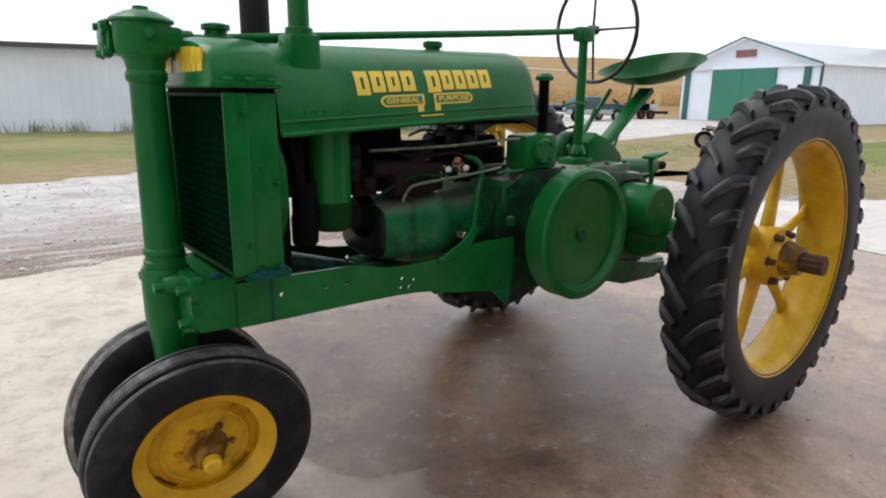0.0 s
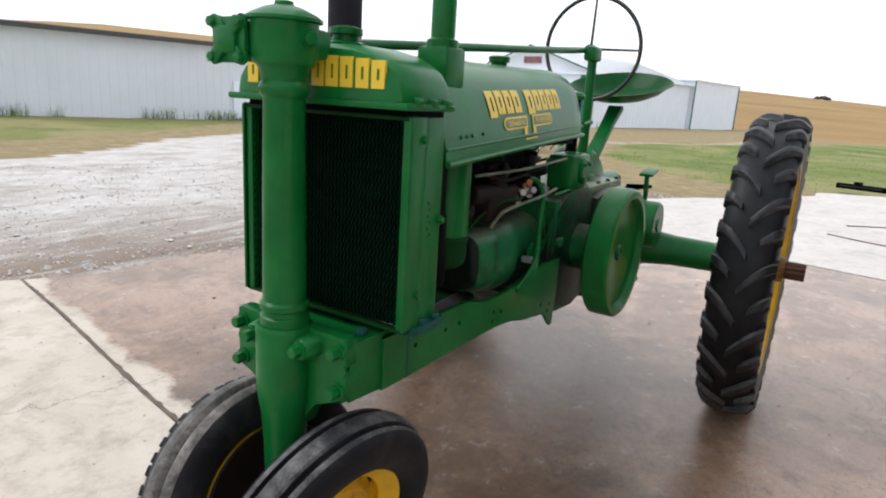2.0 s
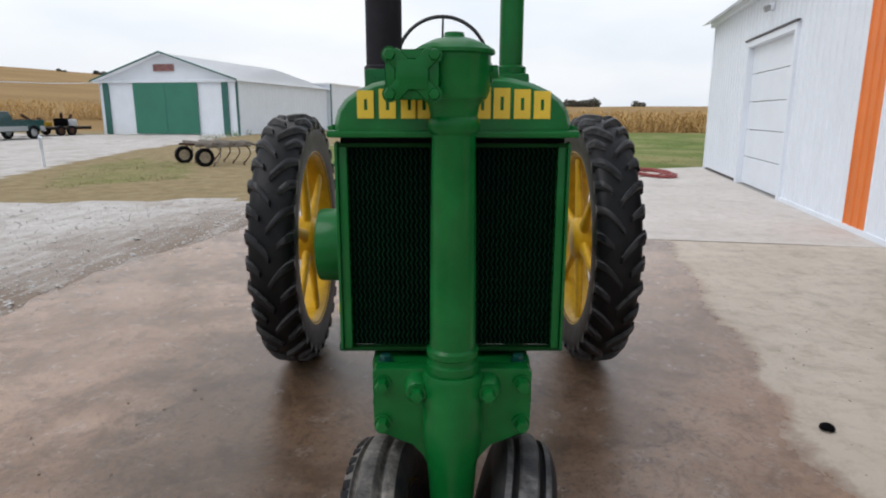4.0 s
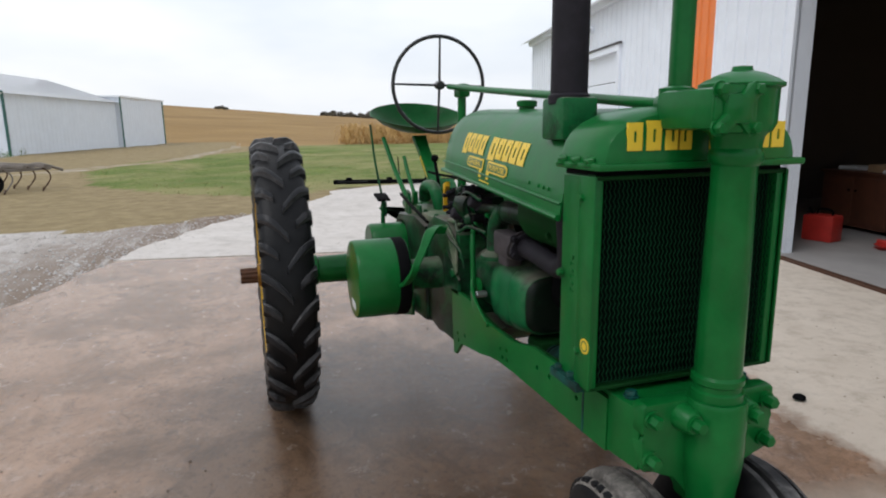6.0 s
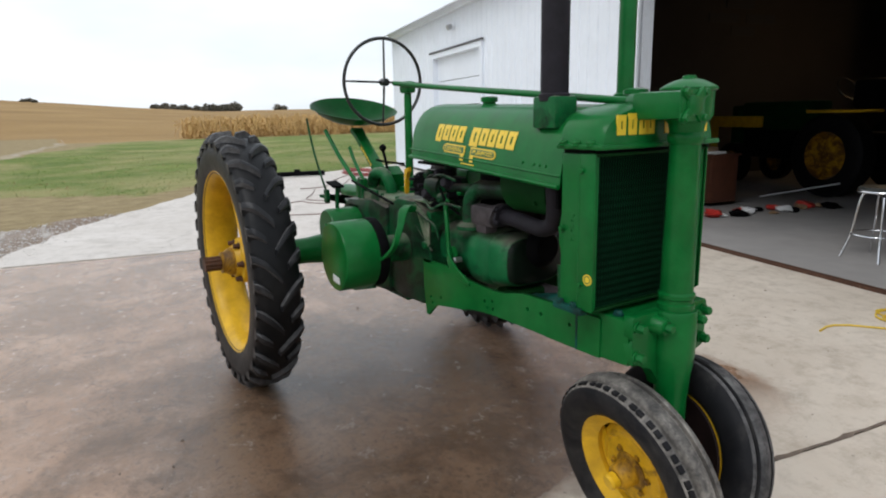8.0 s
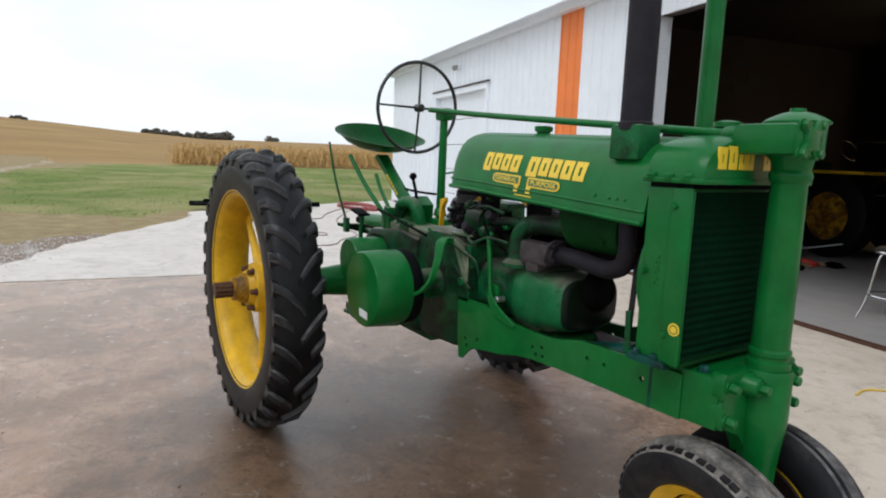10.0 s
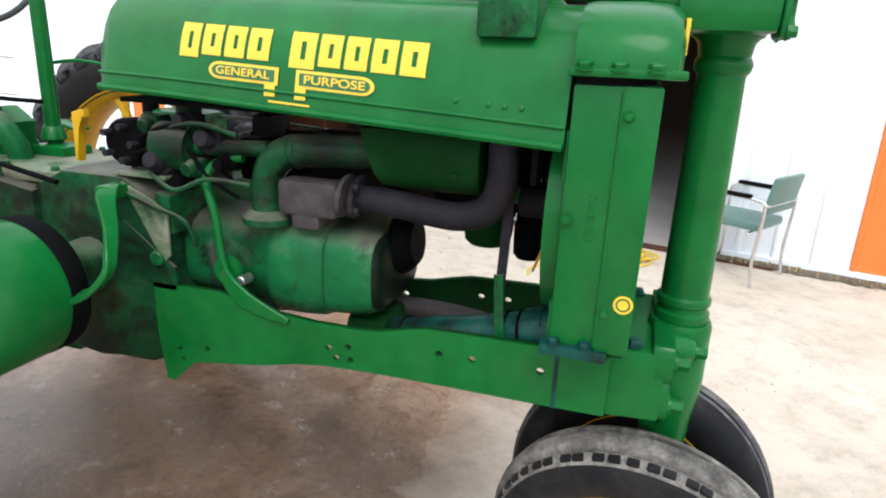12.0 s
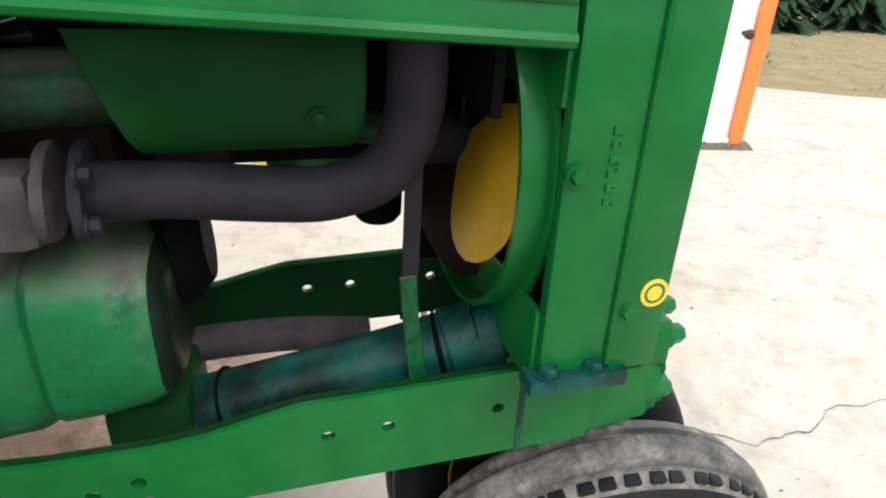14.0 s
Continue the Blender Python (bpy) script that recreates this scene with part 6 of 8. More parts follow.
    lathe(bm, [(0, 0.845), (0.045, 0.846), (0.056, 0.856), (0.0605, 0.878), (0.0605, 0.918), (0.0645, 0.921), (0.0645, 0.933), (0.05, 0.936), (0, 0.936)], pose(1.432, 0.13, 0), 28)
    part("oil_cup", bm, GREEN_SHADED, cleaner, "dark green oil cup")
    # added black cylinder hides the bright floor beyond the air cleaner
    bm = bmesh.new()
    lathe(bm, [(0, 0.815), (0.03, 0.815), (0.038, 0.825), (0.04, 0.90), (0.036, 0.905), (0.036, 1.0), (0, 1.0)], pose(1.532, 0.152, 0), 24)
    part("gap_cylinder", bm, BLACK_IRON, tractor, "black cylinder added to darken the gap by the air cleaner")
    bm = bmesh.new()
    box(bm, (0.60, -0.175, 0.986), (0.745, 0.06, 0.994), 0.002)
    part("crankcase_lid", bm, GREEN_TOP, tractor, "dust-covered crankcase lid")
    bm = bmesh.new()
    slab_of(bm, [(0.628, 0.975), (0.70, 0.945), (0.752, 0.915), (0.75, 0.81), (0.735, 0.795), (0.71, 0.83)], -0.008, Matrix.Translation((0, -0.189, 0)) @ UPRIGHT_XZ, 0.003)
    part("crankcase_shoulder", bm, GREEN_TOP, tractor, "crankcase shoulder under pale dust")
    # carburettor, wires and dark clutter on the left
    bm = bmesh.new()
    box(bm, (1.0, 0.03, 0.93), (1.2, 0.14, 1.03), 0.02)
    rod(bm, (1.1, 0.09, 0.92), (1.1, 0.09, 1.08), 0.045)
    rod(bm, (0.95, 0.11, 1.0), (1.28, 0.11, 1.02), 0.03)
    part("carburettor", bm, OLD_BROWN, tractor, "dark grimy carburettor and inlet")
    bm = bmesh.new()
    box(bm, (0.80, 0.02, 0.96), (0.96, 0.13, 1.07), 0.018)
    rod(bm, (0.86, 0.08, 0.95), (0.86, 0.1, 1.13), 0.03)
    rod(bm, (0.78, 0.12, 1.06), (0.96, 0.12, 1.07), 0.018)
    part("fuel_bowl", bm, BLACK_IRON, tractor, "black fuel fittings")
    for k, (x, z) in enumerate(((0.88, 1.0), (0.92, 1.03), (0.96, 1.0))):
        bm = bmesh.new()
        rod(bm, (x, 0.12, z), (x + 0.03, 0.15, z + 0.005), 0.011)
        part("brass_fitting", bm, BRASS if k == 1 else STEEL, tractor, "small bright fitting")
    for pts, r, mt, nm in (([(0.63, 0.155, 1.10), (0.8, 0.165, 1.095), (1.0, 0.16, 1.085), (1.3, 0.14, 1.08)], 0.0048, GREEN_TOP, "control_rod"),
                           ([(0.76, 0.17, 1.0), (0.9, 0.172, 0.985), (1.12, 0.16, 0.965), (1.16, 0.15, 0.945), (1.165, 0.13, 0.91)], 0.0052, GREEN_TOP, "fuel_line"),
                           ([(0.5, 0.17, 0.99), (0.65, 0.175, 0.985), (0.78, 0.172, 0.98)], 0.006, GREEN, "oil_line"),
                           ([(1.2, 0.1, 1.09), (1.28, 0.09, 1.12), (1.4, 0.05, 1.1)], 0.012, BLACK_IRON, "choke_cable")):
        bm = bmesh.new()
        tube(bm, pts, r, 8, 5)
        part(nm, bm, mt, tractor)
    for k in range(9):
        a, x, z = k * 2.1, 0.90 + 0.028 * (k % 5), 0.985 + 0.035 * (k // 5) + 0.012 * math.sin(k * 1.7)
        bm = bmesh.new()
        hexbolt(bm, (x, 0.125, z), (0.3 * math.cos(a), 1, 0.3 * math.sin(a)), 0.009, 0.014)
        rod(bm, (x, 0.12, z), (x + 0.03 * math.cos(a), 0.14, z + 0.03 * math.sin(a)), 0.005)
        part("pipe_fitting", bm, (STEEL, BRASS, BLACK_IRON)[k % 3], tractor, "small dirty pipe fitting")
    for pts, r in (([(0.94, 0.13, 1.0), (1.02, 0.15, 0.985), (1.12, 0.145, 0.99), (1.22, 0.12, 0.95), (1.27, 0.1, 0.9)], 0.005),
                   ([(0.88, 0.12, 1.03), (0.96, 0.14, 1.06), (1.1, 0.13, 1.05), (1.22, 0.12, 1.08)], 0.006),
                   ([(0.8, 0.15, 0.93), (0.84, 0.165, 0.88), (0.82, 0.168, 0.82), (0.85, 0.16, 0.77)], 0.007),
                   ([(0.78, 0.16, 0.9), (0.8, 0.17, 0.84), (0.86, 0.165, 0.81)], 0.005)):
        bm = bmesh.new()
        tube(bm, pts, r, 8, 5)
        part("thin_line", bm, OLD_BROWN if r == 0.006 else GREEN_SHADED, tractor)
    for x0, x1, z0, z1, mt in ((1.0, 1.14, 1.05, 1.1, SOOT), (1.24, 1.33, 0.93, 1.02, OLD_BROWN), (1.3, 1.38, 0.98, 1.1, SOOT), (0.84, 0.9, 1.07, 1.13, SOOT)):
        bm = bmesh.new()
        box(bm, (x0, 0.02, z0), (x1, 0.1, z1), 0.018)
        lathe(bm, [(0, 0), (0.022, 0), (0.024, 0.02), (0.015, 0.03), (0, 0.031)], axis(((x0 + x1) / 2, 0.098, (z0 + z1) / 2), ((x0 + x1) / 2, 1, (z0 + z1) / 2)), 16)
        part("inlet_casting", bm, mt, tractor, "greasy brown inlet casting")
    # crankcase and governor
    bm = bmesh.new()
    slab_of(bm, [(0.74, 0.55), (0.74, 0.92), (0.62, 0.985), (0.44, 0.985), (0.33, 0.93), (0.30, 0.52), (0.5, 0.505), (0.66, 0.51)], -0.36, Matrix.Translation((0, -0.18, 0)) @ UPRIGHT_XZ, 0.02)
    part("crankcase", bm, GREEN_SHADED_OILY, tractor, "green crankcase with oily dirt")
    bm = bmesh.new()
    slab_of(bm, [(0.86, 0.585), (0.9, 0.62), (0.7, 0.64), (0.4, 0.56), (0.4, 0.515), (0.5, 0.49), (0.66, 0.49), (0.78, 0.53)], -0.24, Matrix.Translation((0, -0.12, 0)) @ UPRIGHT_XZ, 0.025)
    part("oil_sump", bm, GREEN_SHADED_OILY, tractor, "dirty green oil sump")
    bm = bmesh.new()
    slab_of(bm, [(0.69, 0.86), (0.75, 0.86), (0.75, 0.95), (0.71, 0.955)], -0.35, Matrix.Translation((0, -0.175, 0)) @ UPRIGHT_XZ, 0.008)
    part("crankcase_flange", bm, GREEN_OLD, tractor)
    bm = bmesh.new()
    box(bm, (0.47, 0.08, 0.98), (0.655, 0.19, 1.115), 0.024)
    rod(bm, (0.56, 0.18, 1.05), (0.56, 0.205, 1.05), 0.05)
    gov = part("governor", bm, GREEN, tractor, "green governor case")
    for a in range(4):
        bm = bmesh.new()
        hexbolt(bm, (0.56 + 0.038 * math.cos(a * 1.57 + 0.8), 0.203, 1.05 + 0.038 * math.sin(a * 1.57 + 0.8)), (0, 1, 0), 0.007, 0.008)
        part("bolt", bm, GREEN, gov)
    bm = bmesh.new()
    rod(bm, (0.47, 0.1, 1.1), (0.47, 0.1, 1.32), 0.022, 0.02)
    pipe = part("oil_filler", bm, BLACK_IRON, tractor, "black filler pipe with a green mushroom cap")
    bm = bmesh.new()
    lathe(bm, [(0, 0), (0.034, 0), (0.036, 0.014), (0.026, 0.026), (0, 0.03)], pose(0.47, 0.1, 1.312), 20)
    part("filler_cap", bm, GREEN, pipe)
    # right-hand magneto, yellow bracket
    bm = bmesh.new()
    lathe(bm, [(0, 0), (0.05, 0), (0.056, 0.01), (0.056, 0.05), (0.045, 0.06), (0.045, 0.12), (0, 0.12)], axis((0.62, -0.16, 1.06), (0.62, 0, 1.06)), 22)
    box(bm, (0.57, -0.1, 0.98), (0.68, 0.0, 1.06), 0.015)
    mag = part("magneto", bm, BLACK_IRON, tractor, "black magneto")
    for k in range(5):
        a = 2 * math.pi * k / 5
        bm = bmesh.new()
        rod(bm, (0.62 + 0.04 * math.cos(a), -0.16, 1.06 + 0.04 * math.sin(a)), (0.62 + 0.04 * math.cos(a), -0.185, 1.06 + 0.04 * math.sin(a)), 0.008)
        part("terminal", bm, SOOT, mag)
    bm = bmesh.new()
    slab_of(bm, [(0.447, 1.0), (0.462, 1.0), (0.466, 1.085), (0.492, 1.108), (0.490, 1.128), (0.452, 1.118)], -0.02, Matrix.Translation((0, -0.14, 0)) @ UPRIGHT_XZ, 0.006)
    part("yellow_bracket", bm, YELLOW, tractor, "yellow bracket beside the magneto")
    bm = bmesh.new()
    lathe(bm, [(0, 0), (0.05, 0), (0.055, 0.02), (0.055, 0.09), (0.03, 0.1), (0, 0.1)], axis((0.8, -0.13, 1.06), (0.7, -0.13, 1.06)), 20)
    box(bm, (0.7, -0.12, 0.96), (0.82, -0.02, 1.1), 0.02)
    rod(bm, (0.8, -0.13, 1.06), (0.98, -0.11, 1.07), 0.018)
    rod(bm, (0.72, -0.05, 0.98), (0.72, -0.05, 1.17), 0.03)
    part("fan_drive", bm, GREEN_SHADED_OILY, tractor, "green fan drive and shaft housing")
    bm = bmesh.new()
    rod(bm, (0.95, 0.0, 1.06), (1.54, 0.0, 1.0), 0.02)
    part("fan_shaft", bm, GREEN_SHADED_OILY, tractor)
    for k, (a, b) in enumerate((((0.68, -0.17, 1.08), (0.88, -0.1, 0.98)), ((0.66, -0.17, 1.04), (0.9, -0.12, 0.95)))):
        bm = bmesh.new()
        mid = ((a[0] + b[0]) / 2, a[1] + 0.01, a[2] + 0.03)
        tube(bm, [a, mid, ((a[0] + b[0]) / 2 + 0.06, b[1] - 0.03, b[2] + 0.05), b], 0.005, 8, 6)
        part("ignition_wire", bm, BLACK_IRON, tractor)
    for k, (x, y, z, r, h) in enumerate(((0.72, -0.165, 1.02, 0.03, 0.05), (0.76, -0.15, 0.985, 0.022, 0.04), (0.8, -0.16, 1.02, 0.026, 0.03), (0.84, -0.15, 1.08, 0.03, 0.04), (0.88, -0.14, 1.03, 0.02, 0.05), (0.68, -0.15, 1.11, 0.024, 0.03), (0.78, -0.15, 1.12, 0.02, 0.04))):
        bm = bmesh.new()
        lathe(bm, [(0, 0), (r, 0), (r * 1.05, h * 0.2), (r * 0.8, h * 0.3), (r * 0.8, h * 0.7), (r * 0.6, h), (0, h)], axis((x, y + 0.02, z), (x + 0.1 * math.sin(k * 2.3), y - 1, z + 0.3 * math.cos(k * 1.9))), 14)
        box(bm, (x - r, y + 0.01, z - r * 0.7), (x + r, y + 0.06, z + r * 0.7), 0.006)
        part("ignition_fitting", bm, (SOOT, BLACK_IRON, GREEN_SHADED_OILY)[k % 3], tractor, "greasy dark ignition fitting")
    for pts in ([(0.70, -0.17, 1.0), (0.78, -0.19, 0.97), (0.86, -0.18, 1.0), (0.95, -0.15, 0.99)], [(0.74, -0.16, 1.1), (0.84, -0.175, 1.12), (0.93, -0.16, 1.1)], [(0.64, -0.19, 0.95), (0.72, -0.2, 0.93), (0.8, -0.19, 0.9), (0.82, -0.18, 0.84)]):
        bm = bmesh.new()
        tube(bm, pts, 0.0055, 8, 5)
        part("thin_line", bm, GREEN_SHADED_OILY, tractor)
    # shoulder plates either side of the block
    for s in (1, -1):
        bm = bmesh.new()
        slab_of(bm, [(0.63, 0.74), (0.77, 0.74), (0.78, 0.84), (0.75, 0.93), (0.66, 0.95), (0.6, 0.88)] if s > 0 else [(0.60, 0.72), (0.76, 0.72), (0.755, 0.78), (0.62, 0.88), (0.58, 0.86)], 0.012, Matrix.Translation((0, s * 0.172, 0)) @ UPRIGHT_XZ, 0.003)
        web = part("side_web", bm, GREEN_SHADED_OILY, tractor)
        bm = bmesh.new()
        rod(bm, (0.715, s * 0.168, 0.80), (0.715, s * 0.198, 0.80), 0.018)
        part("boss", bm, GREEN_OLD, web)
        bm = bmesh.new()
        rod(bm, (0.93, s * 0.14, 0.77), (0.93, s * 0.178, 0.77), 0.012)
        part("petcock", bm, STEEL, tractor, "bare metal petcock")


build_engine()


def build_stacks():
    bm = bmesh.new()
    box(bm, (1.463, -0.21, 1.315), (1.57, -0.115, 1.415), 0.01)
    base = part("exhaust_base", bm, GREEN_OLD, tractor, "green stack base")
    bm = bmesh.new()
    lathe(bm, [(0.05, 1.40), (0.05, 1.42), (0.0445, 1.425), (0.0445, 2.2), (0.038, 2.2), (0.038, 1.4)], pose(1.517, -0.165, 0), 24, True)
    part("exhaust_pipe_upright", bm, SOOT, tractor, "tall rusty black exhaust stack")
    bm = bmesh.new()
    box(bm, (1.482, 0.105, 1.31), (1.57, 0.19, 1.405), 0.01)
    part("intake_base", bm, GREEN, tractor, "green intake base")
    bm = bmesh.new()
    lathe(bm, [(0.038, 1.4), (0.038, 1.42), (0.029, 1.425), (0.029, 2.1), (0.024, 2.1), (0.024, 1.4)], pose(1.525, 0.148, 0), 20, True)
    part("air_intake_pipe", bm, GREEN, tractor, "tall green air intake stack")


build_stacks()


def build_drive():
    # flywheel
    m = axis((0.495, 0.285, 0.75), (0.495, 1, 0.75))
    bm = bmesh.new()
    lathe(bm, [(0, 0.0), (0.24, 0.0), (0.248, 0.008), (0.248, 0.085), (0.24, 0.094), (0.214, 0.095), (0.208, 0.088), (0.206, 0.074), (0.2, 0.068), (0.07, 0.062), (0.03, 0.058), (0, 0.058)], m, 56)
    fly = part("flywheel", bm, GREEN, tractor, "large green flywheel with a worn face")
    bm = bmesh.new()
    lathe(bm, [(0, 0.056), (0.03, 0.056), (0.029, 0.066), (0.02, 0.068), (0.018, 0.062), (0, 0.062)], m, 20)
    part("crank_end", bm, GREEN_OLD, fly)
    bm = bmesh.new()
    rod(bm, (0.495, 0.15, 0.75), (0.495, 0.3, 0.75), 0.09)
    part("crank_bearing", bm, GREEN_OLD, tractor)
    # belt pulley
    m = axis((0.505, -0.33, 0.757), (0.505, -1, 0.757))
    bm = bmesh.new()
    lathe(bm, [(0, 0.02), (0.12, 0.02), (0.13, 0.0), (0.152, 0.0), (0.155, 0.01), (0.156, 0.1), (0.155, 0.2), (0.15, 0.208), (0.14, 0.21), (0, 0.21)], m, 48)
    pul = part("belt_pulley", bm, GREEN, tractor, "green belt pulley with a black band")
    bm = bmesh.new()
    lathe(bm, [(0.1555, 0.004), (0.1575, 0.006), (0.1577, 0.05), (0.1562, 0.052)], m, 48, True)
    part("belt_band", bm, BLACK_IRON, pul, "black friction band")
    bm = bmesh.new()
    slab_of(bm, [(-0.035, -0.012), (0.035, -0.018), (0.035, 0.012), (-0.035, 0.018)], 0.002, axis((0.53, -0.543, 0.66), (0.53, -1, 0.66)), 0.0)
    part("label_plate", bm, PAPER, pul, "small white sticker")
    bm = bmesh.new()
    rod(bm, (0.505, -0.1, 0.757), (0.505, -0.36, 0.757), 0.07, 0.06)
    part("clutch_shaft", bm, GREEN_OLD, tractor)
    bm = bmesh.new()
    strap(bm, [(0.63, -0.22, 0.965), (0.655, -0.26, 0.95), (0.70, -0.30, 0.90), (0.728, -0.335, 0.85), (0.728, -0.35, 0.815), (0.69, -0.365, 0.772), (0.635, -0.372, 0.750), (0.60, -0.375, 0.748)], [0.05, 0.04, 0.03, 0.026, 0.028, 0.034, 0.046, 0.05], 0.014, (0, 1, 0.3))
    box(bm, (0.60, -0.24, 0.94), (0.65, -0.18, 0.972), 0.012)
    part("clutch_fork", bm, GREEN, tractor, "forged green clutch fork")
    bm = bmesh.new()
    tube(bm, [(0.46, -0.21, 0.96), (0.2, -0.215, 1.005), (-0.02, -0.2, 1.03)], 0.007, 8, 4)
    part("clutch_rod", bm, BLACK_IRON, tractor, "thin dark clutch rod")
    # gearbox and final drive
    bm = bmesh.new()
    slab_of(bm, [(0.36, 0.50), (0.36, 0.93), (0.2, 0.955), (-0.1, 0.93), (-0.2, 0.86), (-0.24, 0.62), (-0.16, 0.51), (0.1, 0.48)], -0.4, Matrix.Translation((0, -0.2, 0)) @ UPRIGHT_XZ, 0.03)
    part("gearbox", bm, GREEN_SHADED_OILY, tractor, "green gearbox casting, dusty on top")
    bm = bmesh.new()
    box(bm, (-0.05, -0.17, 0.94), (0.42, 0.17, 0.972), 0.01)
    cover = part("gearbox_cover", bm, GREEN_TOP, tractor, "flat dusty gearbox cover")
    for x in (-0.03, 0.1, 0.23, 0.39):
        for y in (-0.15, 0.15):
            bm = bmesh.new()
            hexbolt(bm, (x, y, 0.972), (0, 0, 1), 0.009, 0.01)
            part("bolt", bm, GREEN_OLD, cover)
    for s in (1, -1):
        bm = bmesh.new()
        m = axis((0.0, s * 0.17, 0.79), (0.0, s * 1, 0.79))
        lathe(bm, [(0, 0.0), (0.1, 0.0), (0.105, 0.04), (0.105, 0.19), (0.097, 0.2), (0.03, 0.2), (0.028, 0.206), (0, 0.206)], m, 32)
        part("brake_drum", bm, GREEN, tractor, "round green brake housing")
        bm = bmesh.new()
        lathe(bm, [(0, 0.0), (0.13, 0.0), (0.12, 0.06), (0.085, 0.12), (0.07, 0.25), (0.066, 0.42), (0.075, 0.43), (0.075, 0.46), (0, 0.46)], axis((-0.14, s * 0.18, 0.66), (-0.14, s * 1, 0.66)), 28)
        ax = part("axle_housing", bm, GREEN, tractor, "green axle housing")
        for k in range(8):
            a = 2 * math.pi * k / 8
            bm = bmesh.new()
            hexbolt(bm, (0.062 * math.cos(a) - 0.14, s * 0.635, 0.66 + 0.062 * math.sin(a)), (0, s, 0), 0.008, 0.01)
            part("bolt", bm, GREEN, ax)
        bm = bmesh.new()
        slab_of(bm, [(0.25, 0.50), (0.0, 0.43), (-0.25, 0.42), (-0.33, 0.45), (-0.33, 0.49), (-0.2, 0.5), (0.05, 0.55), (0.25, 0.58)], 0.014, Matrix.Translation((0, s * 0.215, 0)) @ UPRIGHT_XZ, 0.003)
        part("drawbar_hanger", bm, GREEN_OLD, tractor, "green drawbar side plate")
    bm = bmesh.new()
    box(bm, (-0.62, -0.035, 0.40), (0.25, 0.035, 0.425), 0.004)
    box(bm, (-0.36, -0.23, 0.425), (-0.30, 0.23, 0.445), 0.004)
    part("drawbar", bm, GREEN_OLD, tractor, "flat steel drawbar")
    # lift shaft casing behind
    bm = bmesh.new()
    rod(bm, (0.0, -0.02, 0.93), (-0.52, -0.02, 0.915), 0.052, 0.045, 20)
    rod(bm, (-0.15, -0.02, 0.925), (-0.19, -0.02, 0.925), 0.062, 0.062, 20)
    lift = part("lift_housing", bm, GREEN, tractor, "green rear shaft casing")
    bm = bmesh.new()
    rod(bm, (-0.5, -0.02, 0.915), (-0.62, -0.02, 0.912), 0.022)
    part("shaft_end", bm, BLACK_IRON, lift, "black splined shaft end")
    for s in (1, -1):
        bm = bmesh.new()
        slab_of(bm, [(0.05, s * 0.05), (-0.1, s * 0.06), (-0.42, s * 0.12), (-0.52, s * 0.2), (-0.55, s * 0.19), (-0.46, s * 0.08), (-0.1, s * 0.2), (0.05, s * 0.2)][:: s], 0.016, pose(0, 0, 0.905), 0.003)
        part("foot_plate", bm, GREEN_OLD, tractor, "green foot platform plate")
        bm = bmesh.new()
        tube(bm, [(0.0, s * 0.29, 0.86), (-0.03, s * 0.29, 0.9), (-0.015, s * 0.29, 0.99), (-0.03, s * 0.29, 1.01)], 0.011, 10, 4)
        ped = part("brake_pedal", bm, GREEN_OLD, tractor, "brake pedal")
        bm = bmesh.new()
        slab_of(bm, [(-0.05, -0.03), (0.05, -0.03), (0.05, 0.03), (-0.05, 0.03)], 0.012, pose(-0.04, s * 0.29, 1.022, 0, 12, 0), 0.004)
        part("pedal_pad", bm, BLACK_IRON if s < 0 else GREEN, ped)


build_drive()


